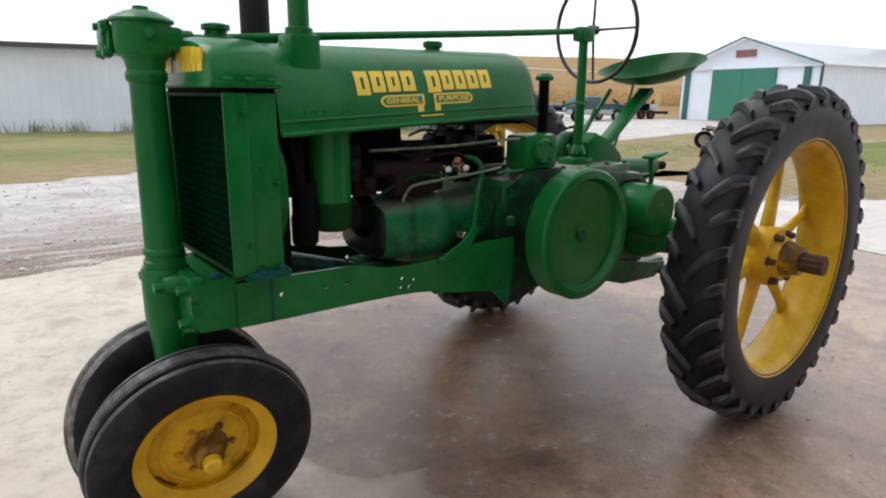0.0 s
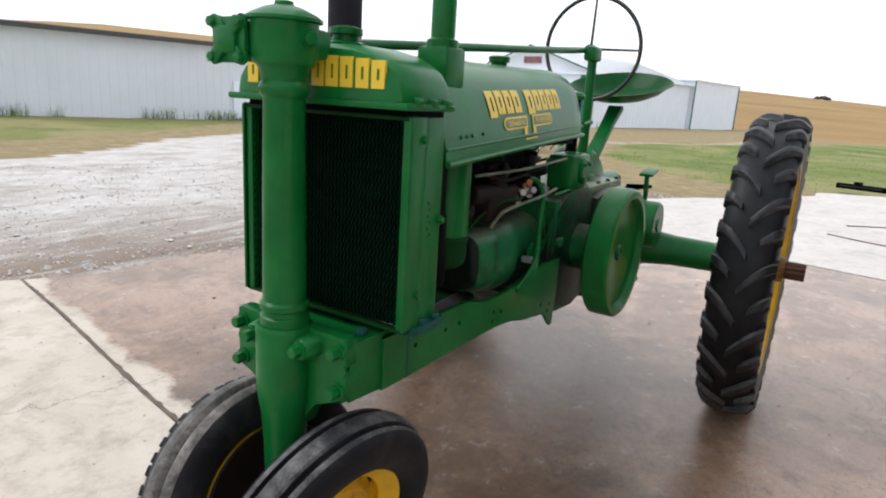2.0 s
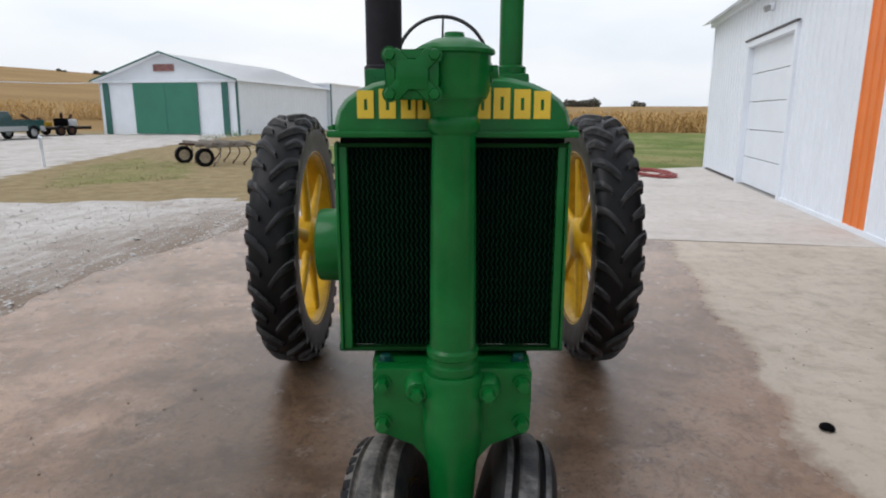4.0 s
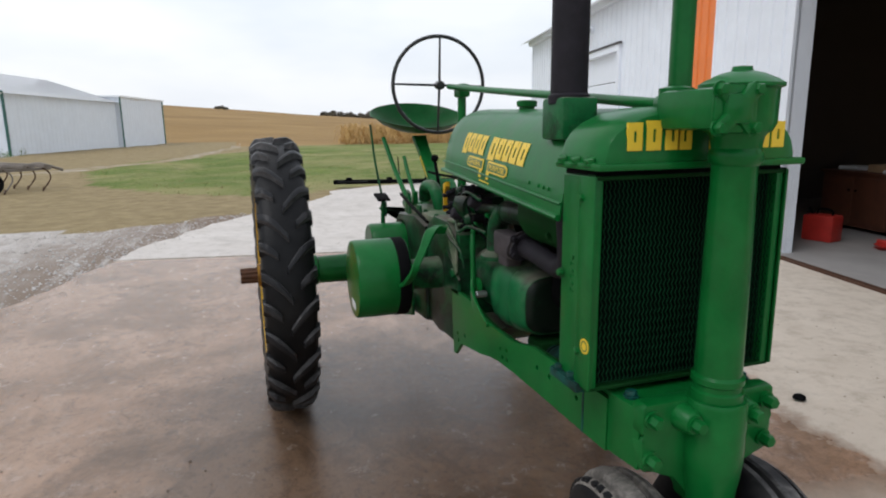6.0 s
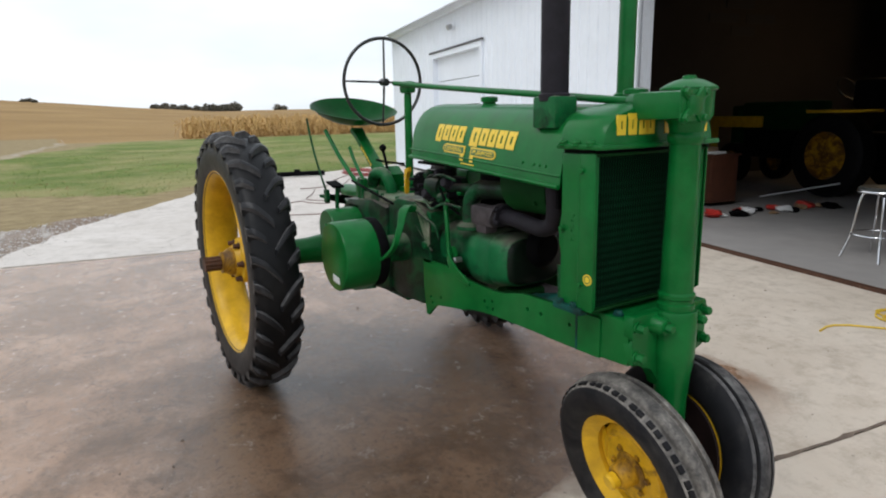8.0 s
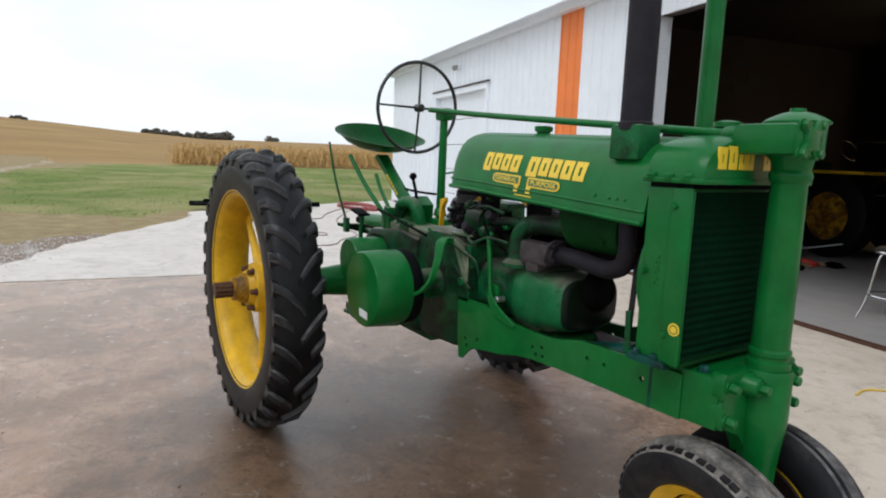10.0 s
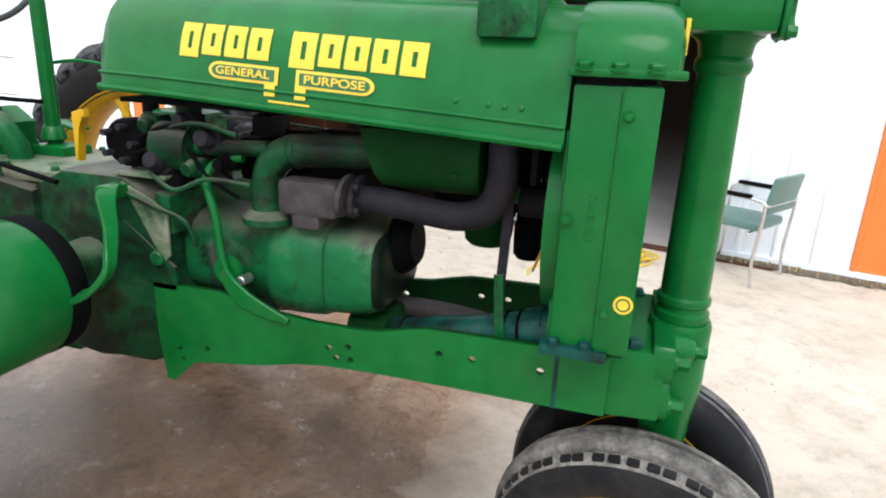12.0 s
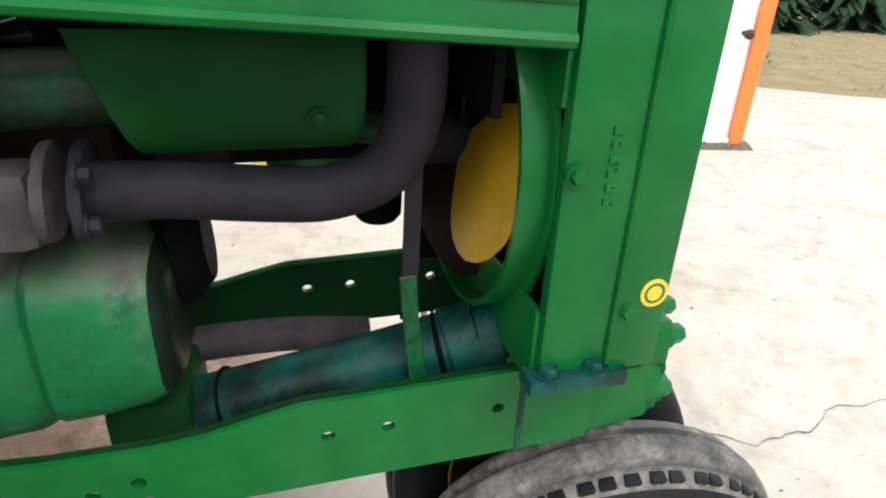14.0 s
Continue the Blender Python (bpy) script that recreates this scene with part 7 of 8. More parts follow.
def build_controls():
    # steering post and shaft
    bm = bmesh.new()
    rod(bm, (0.172, 0.045, 0.97), (0.18, 0.045, 1.50), 0.021, 0.019, 16)
    rod(bm, (0.172, 0.045, 1.01), (0.172, 0.045, 1.05), 0.034, 0.026, 16)
    box(bm, (0.13, 0.0, 0.955), (0.25, 0.1, 1.0), 0.012)
    post = part("steering_post", bm, GREEN, tractor, "upright green steering post")
    bm = bmesh.new()
    box(bm, (0.135, 0.018, 1.475), (0.225, 0.072, 1.535), 0.016)
    part("post_head", bm, GREEN, post)
    bm = bmesh.new()
    tube(bm, [(1.82, -0.075, 1.385), (1.3, -0.035, 1.428), (0.6, 0.015, 1.483), (0.10, 0.012, 1.528)], 0.0125, 12, 3)
    rod(bm, (1.83, -0.076, 1.384), (1.74, -0.069, 1.392), 0.03, 0.022)
    part("steering_shaft", bm, GREEN, tractor, "long green steering shaft")
    # wheel
    c = Vector((0.03, -0.016, 1.538))
    m = axis(c, c + Vector((-1, 0.04, 0.06)))
    bm = bmesh.new()
    lathe(bm, [(0.219 + 0.0088 * math.cos(2 * math.pi * k / 10), 0.0088 * math.sin(2 * math.pi * k / 10)) for k in range(10)], m, 56, True)
    wheel = part("steering_wheel", bm, WHEEL_BLACK, tractor, "thin black steering wheel rim with four spokes")
    for k in range(4):
        a = math.pi / 2 * k + 0.02
        bm = bmesh.new()
        d = Vector((math.cos(a), math.sin(a), 0))
        rod(bm, m @ Vector((0, 0, -0.012)), m @ (d * 0.217), 0.0062, 0.0048, 10)
        part("spoke", bm, WHEEL_BLACK, wheel)
    bm = bmesh.new()
    rod(bm, m @ Vector((0, 0, -0.04)), m @ Vector((0, 0, 0.012)), 0.02)
    part("hub", bm, WHEEL_BLACK, wheel)
    # seat: an oval pan on a flat arm
    bm = bmesh.new()
    sm = pose(-0.41, 0.0, 1.322, 0, 11, 0)
    rings = []
    for r, h in ((0.0, 0.0), (0.25, 0.003), (0.5, 0.015), (0.75, 0.042), (0.9, 0.073), (0.97, 0.087), (1.0, 0.086)):
        ring = []
        for k in range(36):
            a = 2 * math.pi * k / 36
            fx, fy = math.cos(a), math.sin(a)
            back = 1.0 + 0.35 * max(0.0, -fx) - 0.25 * max(0.0, fx) ** 2
            ring.append(sm @ Vector((0.225 * r * fx, 0.262 * r * fy, h * back)))
        rings.append([bm.verts.new(p) for p in (ring if r else ring[:1])])
    for a, b in zip(rings, rings[1:]):
        for k in range(36):
            q = [a[k % len(a)], a[(k + 1) % 36 % len(a)], b[(k + 1) % 36], b[k]]
            q = [v for i, v in enumerate(q) if v not in q[:i]]
            bm.faces.new(q)
    bmesh.ops.solidify(bm, geom=list(bm.faces), thickness=0.006)
    seat = part("seat", bm, GREEN, tractor, "dished green metal pan seat")
    bm = bmesh.new()
    a, b = Vector((-0.37, 0, 1.303)), Vector((-0.03, 0, 1.035))
    d = (b - a).normalized()
    side = d.cross(Vector((0, 1, 0)))
    mm = Matrix(((d.x, 0, side.x, a.x), (d.y, 1, side.y, a.y), (d.z, 0, side.z, a.z), (0, 0, 0, 1)))
    slab_of(bm, [(0, -0.038), (0.12, -0.03), (0.44, -0.036), (0.44, 0.036), (0.12, 0.03), (0, 0.038)], 0.03, mm, 0.006)
    arm = part("seat_arm", bm, GREEN, tractor, "sloping green seat arm with a yellow strip")
    bm = bmesh.new()
    for k in range(6):
        box(bm, (0.16 + k * 0.028, -0.034, -0.02), (0.18 + k * 0.028, -0.0315, -0.006), 0, mm)
    part("arm_marks", bm, DECAL, arm, "small yellow marks", 0)
    bm = bmesh.new()
    slab_of(bm, [(-0.16, 0.965), (0.1, 0.965), (0.11, 1.06), (0.05, 1.1), (-0.02, 1.06), (-0.08, 1.05), (-0.14, 1.0)], -0.1, Matrix.Translation((0, -0.05, 0)) @ UPRIGHT_XZ, 0.012)
    part("seat_bracket", bm, GREEN, tractor, "curved green seat bracket")
    bm = bmesh.new()
    tube(bm, [(-0.02, -0.08, 1.0), (0.02, -0.085, 1.06), (0.12, -0.08, 1.07), (0.16, -0.07, 1.02), (0.17, -0.06, 0.97)], 0.03, 12, 5)
    part("lever_horn", bm, GREEN_OLD, tractor, "curved green casting")
    # gear lever and throttle
    bm = bmesh.new()
    tube(bm, [(0.1, -0.04, 0.98), (0.09, -0.045, 1.1), (0.06, -0.05, 1.19)], 0.008, 8, 4)
    gear = part("gear_lever", bm, BLACK_IRON, tractor, "black gear lever with a knob")
    bm = bmesh.new()
    bmesh.ops.create_uvsphere(bm, u_segments=14, v_segments=10, radius=0.019, matrix=pose(0.06, -0.05, 1.2))
    part("knob", bm, BLACK_IRON, gear)
    bm = bmesh.new()
    tube(bm, [(0.2, 0.0, 1.12), (0.1, -0.04, 1.125), (0.02, -0.07, 1.135)], 0.006, 8, 3)
    part("throttle_lever", bm, BLACK_IRON, tractor)
    bm = bmesh.new()
    tube(bm, [(0.17, 0.07, 1.22), (0.24, 0.09, 1.23), (0.35, 0.1, 1.22)], 0.005, 8, 3)
    part("spark_rod", bm, GREEN, tractor)
    # long implement levers
    for pts, r, mt in (([(-0.40, -0.2, 0.93), (-0.52, -0.215, 1.15), (-0.60, -0.22, 1.36)], 0.0065, GREEN_OLD),
                       ([(0.0, -0.17, 1.0), (-0.2, -0.185, 1.14), (-0.36, -0.2, 1.29)], 0.012, GREEN),
                       ([(-0.02, -0.13, 1.02), (-0.12, -0.135, 1.12), (-0.17, -0.14, 1.2)], 0.01, GREEN)):
        bm = bmesh.new()
        tube(bm, pts, r, 10, 4)
        box(bm, (pts[0][0] - 0.02, pts[0][1] - 0.012, pts[0][2] - 0.06), (pts[0][0] + 0.02, pts[0][1] + 0.012, pts[0][2] + 0.02), 0.004)
        part("lift_lever", bm, mt, tractor, "long implement lever")
    bm = bmesh.new()
    slab_of(bm, [(0.0, 0.93), (0.06, 0.93), (0.04, 1.04), (0.0, 1.05)], 0.014, Matrix.Translation((0, -0.165, 0)) @ UPRIGHT_XZ, 0.003)
    part("quadrant", bm, GREEN_OLD, tractor)
    bm = bmesh.new()
    slab_of(bm, [(0.15, 0.93), (0.25, 0.93), (0.22, 1.0), (0.17, 1.0)], 0.014, Matrix.Translation((0, -0.165, 0)) @ UPRIGHT_XZ, 0.003)
    part("quadrant", bm, GREEN_OLD, tractor)


build_controls()


def build_rear_wheel(s):
    m = axis((-0.15, s * 0.777, 0.655), (-0.15, s * 2, 0.655))
    wide = m @ Matrix.Diagonal((1, 1, 0.92, 1))
    bm = bmesh.new()
    lathe(bm, [(0.462, 0.104), (0.468, 0.098), (0.462, 0.09), (0.447, 0.083), (0.438, 0.066), (0.43, 0.04), (0.43, -0.04), (0.438, -0.066), (0.447, -0.084), (0.468, -0.098), (0.462, -0.104), (0.44, -0.088), (0.425, -0.06), (0.42, 0.0), (0.425, 0.06), (0.44, 0.088)], wide, 72, True)
    wheel = part("rear_wheel", bm, YELLOW, tractor, "yellow rear wheel rim with spokes and a black lugged tyre")
    for k in range(6):
        a = 2 * math.pi * k / 6 + 0.3
        bm = bmesh.new()
        mm = m @ Matrix.Rotation(a, 4, "Z")
        n0, n1 = Vector((0.09, 0, -0.045)), Vector((0.425, 0, -0.055))
        rings = []
        for t in (0.0, 0.15, 0.5, 0.85, 1.0):
            c = n0.lerp(n1, t)
            w = 0.040 - 0.020 * min(t * 1.6, 1) + (0.02 if t == 1.0 else 0)
            d = 0.026 - 0.012 * t
            rings.append([bm.verts.new(mm @ (c + Vector((0, w * math.cos(q), d * math.sin(q))))) for q in [2 * math.pi * i / 12 for i in range(12)]])
        for r0, r1 in zip(rings, rings[1:]):
            for i in range(12):
                bm.faces.new((r0[i], r0[(i + 1) % 12], r1[(i + 1) % 12], r1[i]))
        bm.faces.new(rings[0])
        bm.faces.new(rings[-1])
        part("spoke", bm, YELLOW, wheel)
    bm = bmesh.new()
    lathe(bm, [(0.0, -0.09), (0.085, -0.09), (0.108, -0.075), (0.116, -0.05), (0.118, 0.012), (0.112, 0.022), (0.09, 0.026), (0.08, 0.05), (0, 0.05)], m, 36)
    part("hub", bm, YELLOW, wheel, "yellow cast hub")
    bm = bmesh.new()
    lathe(bm, [(0.037, 0.045), (0.072, 0.048), (0.07, 0.07), (0.056, 0.088), (0.054, 0.11), (0.037, 0.112)], m, 24, True)
    part("wedge_clamp", bm, HUB_DIRT, wheel, "greasy yellow axle clamp")
    for k in range(6):
        a = 2 * math.pi * k / 6
        bm = bmesh.new()
        p = Vector((0.098 * math.cos(a), 0.098 * math.sin(a), 0.022))
        hexbolt(bm, m @ p, m.to_3x3() @ Vector((0, 0, 1)), 0.013, 0.03)
        part("hub_bolt", bm, RUST, wheel, "rusty hub bolt")
    bm = bmesh.new()
    slab_of(bm, [((0.037 if k % 4 < 2 else 0.031) * math.cos(2 * math.pi * k / 40), (0.037 if k % 4 < 2 else 0.031) * math.sin(2 * math.pi * k / 40)) for k in range(40)], 0.15, m @ pose(0, 0, 0.19), 0.002)
    part("axle_end", bm, RUST, wheel, "rusty brown splined axle end")
    # tyre carcass
    bm = bmesh.new()
    half = [(0.452, 0.098), (0.47, 0.106), (0.51, 0.113), (0.555, 0.115), (0.584, 0.111), (0.605, 0.103), (0.618, 0.086), (0.627, 0.05), (0.630, 0.0)]
    lathe(bm, half + [(r, -h) for r, h in reversed(half[:-1])], wide, 72, True)
    part("tyre", bm, TYRE_BODY, wheel, "black tyre with deep curved lugs", 50)
    # lugs: long and short curved bars by turns, from the shoulder to the middle
    n = 32
    for e in (1, -1):
        for short in (False, True):
            bm = bmesh.new()
            rows = []
            for t in (-0.16, 0.0, 0.12, 0.25, 0.4, 0.55, 0.7, 0.85, 0.96, 1.04):
                tt = min(max(t, 0.0), 1.0) * (0.6 if short else 1.0)
                h = e * (0.118 * (1 - tt) - 0.010 * tt) if t >= 0 else e * 0.1155
                swing = -0.012 + 0.05 * tt + 0.125 * tt ** 1.8
                r0 = 0.575 if t < 0 else 0.600
                r1 = 0.584 if t < 0 else (0.628 if t > 1.0 else (0.648 if short else 0.655) - 0.038 * max(0.0, 1 - t / 0.45) ** 1.6)
                wid = (0.0145 + 0.006 * math.sin(math.pi * min(1.0, max(0.0, t) + 0.15) * 0.85)) / 0.65
                ring = []
                for da, q in ((-2.0, 0.0), (-1.15, 0.4), (-0.85, 0.93), (-0.1, 1.0), (0.68, 0.96), (0.98, 0.45), (2.3, 0.0)):
                    ang, r = (swing + da * wid) * s, r0 + (r1 - r0) * q
                    ring.append(bm.verts.new((r * math.cos(ang), r * math.sin(ang), h)))
                rows.append(ring)
            for a, b in zip(rows, rows[1:]):
                for i in range(6):
                    bm.faces.new((a[i], a[i + 1], b[i + 1], b[i])).material_index = (0, 2, 1, 1, 2, 0)[i]
            bm.faces.new(rows[0])
            bm.faces.new(list(reversed(rows[-1])))
            bmesh.ops.recalc_face_normals(bm, faces=bm.faces)
            lug = part("lug", bm, TYRE_BODY, wheel, "", 50)
            for mat in (LUG_TOP, LUG_EDGE):
                lug.data.materials.append(mat)
            for k in range(1 if short else 0, n, 2):
                if k > 1:
                    lug = new("lug", lug.data)
                    lug.parent = wheel
                lug.matrix_basis = wide @ Matrix.Rotation(2 * math.pi * (k + (1 if e > 0 else 0)) / n * s, 4, "Z")


build_rear_wheel(1)
build_rear_wheel(-1)


# ---- fields, trees and the far yard ----
CORN = plain("dry_corn", (0.55, 0.36, 0.15), 0.9, 0.0, 0.25, 1.1, 0.1, 0.004, 0.1)
DRY_GRASS = plain("dry_grass_blades", (0.36, 0.285, 0.145), 0.9, 0.0, 0.35, 3.0, 0.1, 0.004, 0.1)
GRASS = plain("green_grass_blades", (0.115, 0.185, 0.045), 0.9, 0.0, 0.4, 3.0, 0.1, 0.004, 0.1)
# far leaves are greyed and paled, distance haze put into their colour
LEAF = plain("hazy_leaf", (0.17, 0.16, 0.13), 0.85, 0.0, 0.4, 0.6, 0.1, 0.004, 0.1)
CONIFER = plain("conifer_needles", (0.025, 0.05, 0.022), 0.85, 0.0, 0.4, 4.0, 0.1, 0.004, 0.1)
STONE = plain("pale_gravel_stone", (0.54, 0.51, 0.485), 0.9, 0.0, 0.3, 6.0, 0.3, 0.004, 0.2)


def sheet(name, verts, faces, mat, label, category):
    me = bpy.data.meshes.new(name)
    me.from_pydata(verts, [], faces)
    me.update()
    me.materials.append(mat)
    return tagged(new(name, me), label, category, kind="stuff")


def blade(verts, faces, at, yaw, length, width, rise, droop):
    """One leaf in two bent pieces."""
    c, s = math.cos(yaw), math.sin(yaw)
    x, y, z = at
    k = len(verts)
    for d, h, w in ((0.0, 0.0, width * 0.7), (length * 0.55, rise, width), (length, rise - droop, width * 0.15)):
        verts += [(x + c * d - s * w, y + s * d + c * w, z + h), (x + c * d + s * w, y + s * d - c * w, z + h)]
    faces += [(k, k + 1, k + 3, k + 2), (k + 2, k + 3, k + 5, k + 4)]


def corn_field(name, line, rows, gap, high, seed, label):
    rng = random.Random(seed)
    verts, faces = [], []
    for (x0, y0), (x1, y1) in zip(line, line[1:]):
        n = math.hypot(x1 - x0, y1 - y0)
        ux, uy = (x1 - x0) / n, (y1 - y0) / n
        for r in range(rows):
            d = 0.0
            while d < n:
                d += gap * rng.uniform(0.6, 1.4)
                off = r * 0.76 + rng.uniform(-0.12, 0.12)
                x, y = x0 + ux * d + uy * off, y0 + uy * d - ux * off
                z, h = land(x, y) - 0.03, high * rng.uniform(0.82, 1.08)
                k = len(verts)
                lx, ly = rng.uniform(-0.15, 0.15), rng.uniform(-0.15, 0.15)
                a = rng.uniform(0, 6.3)
                for b in (a, a + 1.57):
                    cx, cy = 0.018 * math.cos(b), 0.018 * math.sin(b)
                    k = len(verts)
                    verts += [(x - cx, y - cy, z), (x + cx, y + cy, z), (x + lx + cx * 0.4, y + ly + cy * 0.4, z + h), (x + lx - cx * 0.4, y + ly - cy * 0.4, z + h)]
                    faces.append((k, k + 1, k + 2, k + 3))
                for i in range(7):
                    t = (i + rng.uniform(0.4, 1.2)) / 8
                    blade(verts, faces, (x + lx * t, y + ly * t, z + h * t), rng.uniform(0, 6.3), rng.uniform(0.35, 0.7), rng.uniform(0.03, 0.055), rng.uniform(0.0, 0.22), rng.uniform(0.3, 0.75))
    return sheet(name, verts, faces, CORN, label, "corn")


corn_field("corn_strip", [(-45.5, 62), (-46.5, 24), (-47.3, 7.6)], 9, 0.34, 1.8, 3, "strip of standing dry tan corn beyond the lawn")
corn_field("corn_edge", [(-74, -24), (-68, -42), (-42, -60), (-8, -66), (14, -64)], 6, 0.5, 2.15, 4, "edge of a tan cornfield behind the yard")


def far_trees():
    rng = random.Random(11)
    for dist, az, w, h, n in ((390, -12.6, 20, 6.2, 12), (395, -9.6, 34, 3.6, 16), (390, -17.6, 6, 4.4, 3), (390, 1.3, 7, 3.4, 4), (390, 30.6, 5, 2.6, 2), (390, 28.0, 6, 3.0, 3)):
        verts, faces = [], []
        for i in range(n):
            a = radians(az) + (i - (n - 1) / 2) * w / max(n, 1) / dist
            d = dist + rng.uniform(-12, 12)
            x, y = 2 - d * math.cos(a), -d * math.sin(a)
            z = land(x, y) - 0.8
            hh = h * rng.uniform(0.5, 1.2)
            for j in range(260):
                # leaf clumps fill an uneven crown
                u, v, r = rng.uniform(0, 6.3), rng.uniform(-0.9, 1.0), rng.random() ** 0.4
                rad = hh * 0.55 * (1 + 0.25 * math.sin(3 * u + i)) * r * math.sqrt(max(0.05, 1 - v * v))
                c = Vector((x + rad * math.cos(u), y + rad * math.sin(u), z + hh * (0.5 + 0.46 * v * r)))
                s = rng.uniform(0.25, 0.6)
                q = Matrix.Rotation(rng.uniform(0, 6.3), 3, "Z") @ Matrix.Rotation(rng.uniform(0, 3.1), 3, "X")
                k = len(verts)
                verts += [c + q @ Vector(p) * s for p in ((-1, -0.6, 0), (1, -0.7, 0.2), (0.9, 0.7, 0), (-0.8, 0.8, -0.2))]
                faces.append((k, k + 1, k + 2, k + 3))
            k = len(verts)
            for b in range(6):
                ca, sa = math.cos(b * 1.047), math.sin(b * 1.047)
                verts += [(x + 0.25 * ca, y + 0.25 * sa, z - 0.5), (x + 0.1 * ca, y + 0.1 * sa, z + hh * 0.7)]
            faces += [(k + 2 * b, k + (2 * b + 2) % 12, k + (2 * b + 3) % 12, k + 2 * b + 1) for b in range(6)]
        sheet("tree_clump", verts, faces, LEAF, "dark clump of trees on the far skyline", "trees")


far_trees()


def conifer(x, y, high, wide, seed):
    rng = random.Random(seed)
    tree = thing("conifer", "dark green conifer with drooping boughs on the grass", "tree", at=(x, y, land(x, y)))
    bm = bmesh.new()
    rod(bm, (0, 0, -0.1), (0, 0, high * 0.96), wide * 0.07, 0.02, 10)
    part("trunk", bm, BARK, tree)
    verts, faces = [], []
    for i in range(900):
        t = rng.random() ** 1.3
        z = high * (0.04 + 0.95 * t)
        reach = wide * (1 - t) * rng.uniform(0.25, 1.0) + 0.08
        u = rng.uniform(0, 6.3)
        blade(verts, faces, (reach * 0.4 * math.cos(u), reach * 0.4 * math.sin(u), z), u + rng.uniform(-0.5, 0.5), reach * 0.7, rng.uniform(0.06, 0.16), rng.uniform(-0.05, 0.12), rng.uniform(0.1, 0.35))
    me = bpy.data.meshes.new("crown")
    me.from_pydata(verts, [], faces)
    me.materials.append(CONIFER)
    crown = new("crown", me)
    crown.parent = tree


conifer(13.8, 10.8, 3.4, 1.7, 1)
conifer(16.3, 12.0, 3.0, 1.6, 2)
conifer(19.2, 13.6, 3.6, 1.8, 3)
conifer(11.2, 10.6, 2.6, 1.3, 4)


def tufts(name, spots, mat, high, label, seed):
    rng = random.Random(seed)
    verts, faces = [], []
    for x, y, r, n in spots:
        for i in range(n):
            a, d = rng.uniform(0, 6.3), r * math.sqrt(rng.random())
            px, py = x + d * math.cos(a), y + d * math.sin(a)
            h = high * rng.uniform(0.4, 1.2)
            k = len(verts)
            b = rng.uniform(0, 6.3)
            w = rng.uniform(0.003, 0.007) * (1 + high * 2)
            cx, cy = w * math.cos(b), w * math.sin(b)
            lx, ly = rng.uniform(-0.5, 0.5) * h, rng.uniform(-0.5, 0.5) * h
            z = land(px, py) - 0.01
            verts += [(px - cx, py - cy, z), (px + cx, py + cy, z), (px + lx * 0.4 + cx * 0.7, py + ly * 0.4 + cy * 0.7, z + h * 0.6), (px + lx * 0.4 - cx * 0.7, py + ly * 0.4 - cy * 0.7, z + h * 0.6), (px + lx, py + ly, z + h)]
            faces += [(k, k + 1, k + 2, k + 3), (k + 3, k + 2, k + 4)]
    return sheet(name, verts, faces, mat, label, "grass")


def grass_spots():
    rng = random.Random(21)
    lawn, dry = [], []
    for i in range(5200):
        x, y = -7 - 26 * rng.random() ** 1.8, rng.uniform(-14, 18)
        if inside(LAWN, x, y) and not inside(PATH_STRIP, x, y):
            (lawn if rng.random() < 0.62 + 0.9 * noise.noise((x * 0.22, y * 0.22, 1.0)) else dry).append((x, y, 0.3, 8))
        elif inside(ISLAND, x, y):
            (dry if rng.random() < 0.75 else lawn).append((x, y, 0.25, 9))
        elif inside(SHED_GRASS, x, y) and rng.random() < 0.6:
            (lawn if rng.random() < 0.5 else dry).append((x, y, 0.3, 8))
    for i in range(260):
        x, y = rng.uniform(5.5, 16), rng.uniform(4.5, 14)
        if inside(YARD, x, y):
            (lawn if rng.random() < 0.25 else dry).append((x, y, 0.4, 12))
    # weeds by the walls
    weeds = [(x, -18.5 - (x + 14.9) * 0.287 + rng.uniform(-0.1, 0.3), 0.3, 16) for x in [rng.uniform(-14, 0.5) for i in range(46)]]
    weeds += [(-38 + rng.uniform(-8, 8), -12.9 + rng.uniform(-0.2, 0.3), 0.3, 10) for i in range(20)]
    return lawn, dry, weeds


lawn_spots, dry_spots, weed_spots = grass_spots()
tufts("lawn_grass", lawn_spots, GRASS, 0.05, "short green lawn grass", 31)
tufts("dry_grass", dry_spots, DRY_GRASS, 0.055, "dry tan grass in tufts", 32)
tufts("weeds", weed_spots, GRASS, 0.42, "green weeds along the shed wall", 33)


def wall_weeds():
    """Dry leaves and weeds along the foot of the garage wall."""
    rng = random.Random(8)
    verts, faces = [], []
    for i in range(420):
        s = rng.uniform(0.05, 2.2)
        d = abs(rng.gauss(0, 0.035)) + 0.02
        x, y = 4.55 - 0.976 * s - 0.216 * d, 2.85 + 0.216 * s - 0.976 * d
        blade(verts, faces, (x, y, 0.002), rng.uniform(0, 6.3), rng.uniform(0.02, 0.07), rng.uniform(0.003, 0.008), rng.uniform(0.005, 0.04), rng.uniform(0.0, 0.03))
    sheet("wall_weed", verts, faces, DRY_GRASS, "dry weeds and leaves at the garage wall foot", "weeds")


wall_weeds()


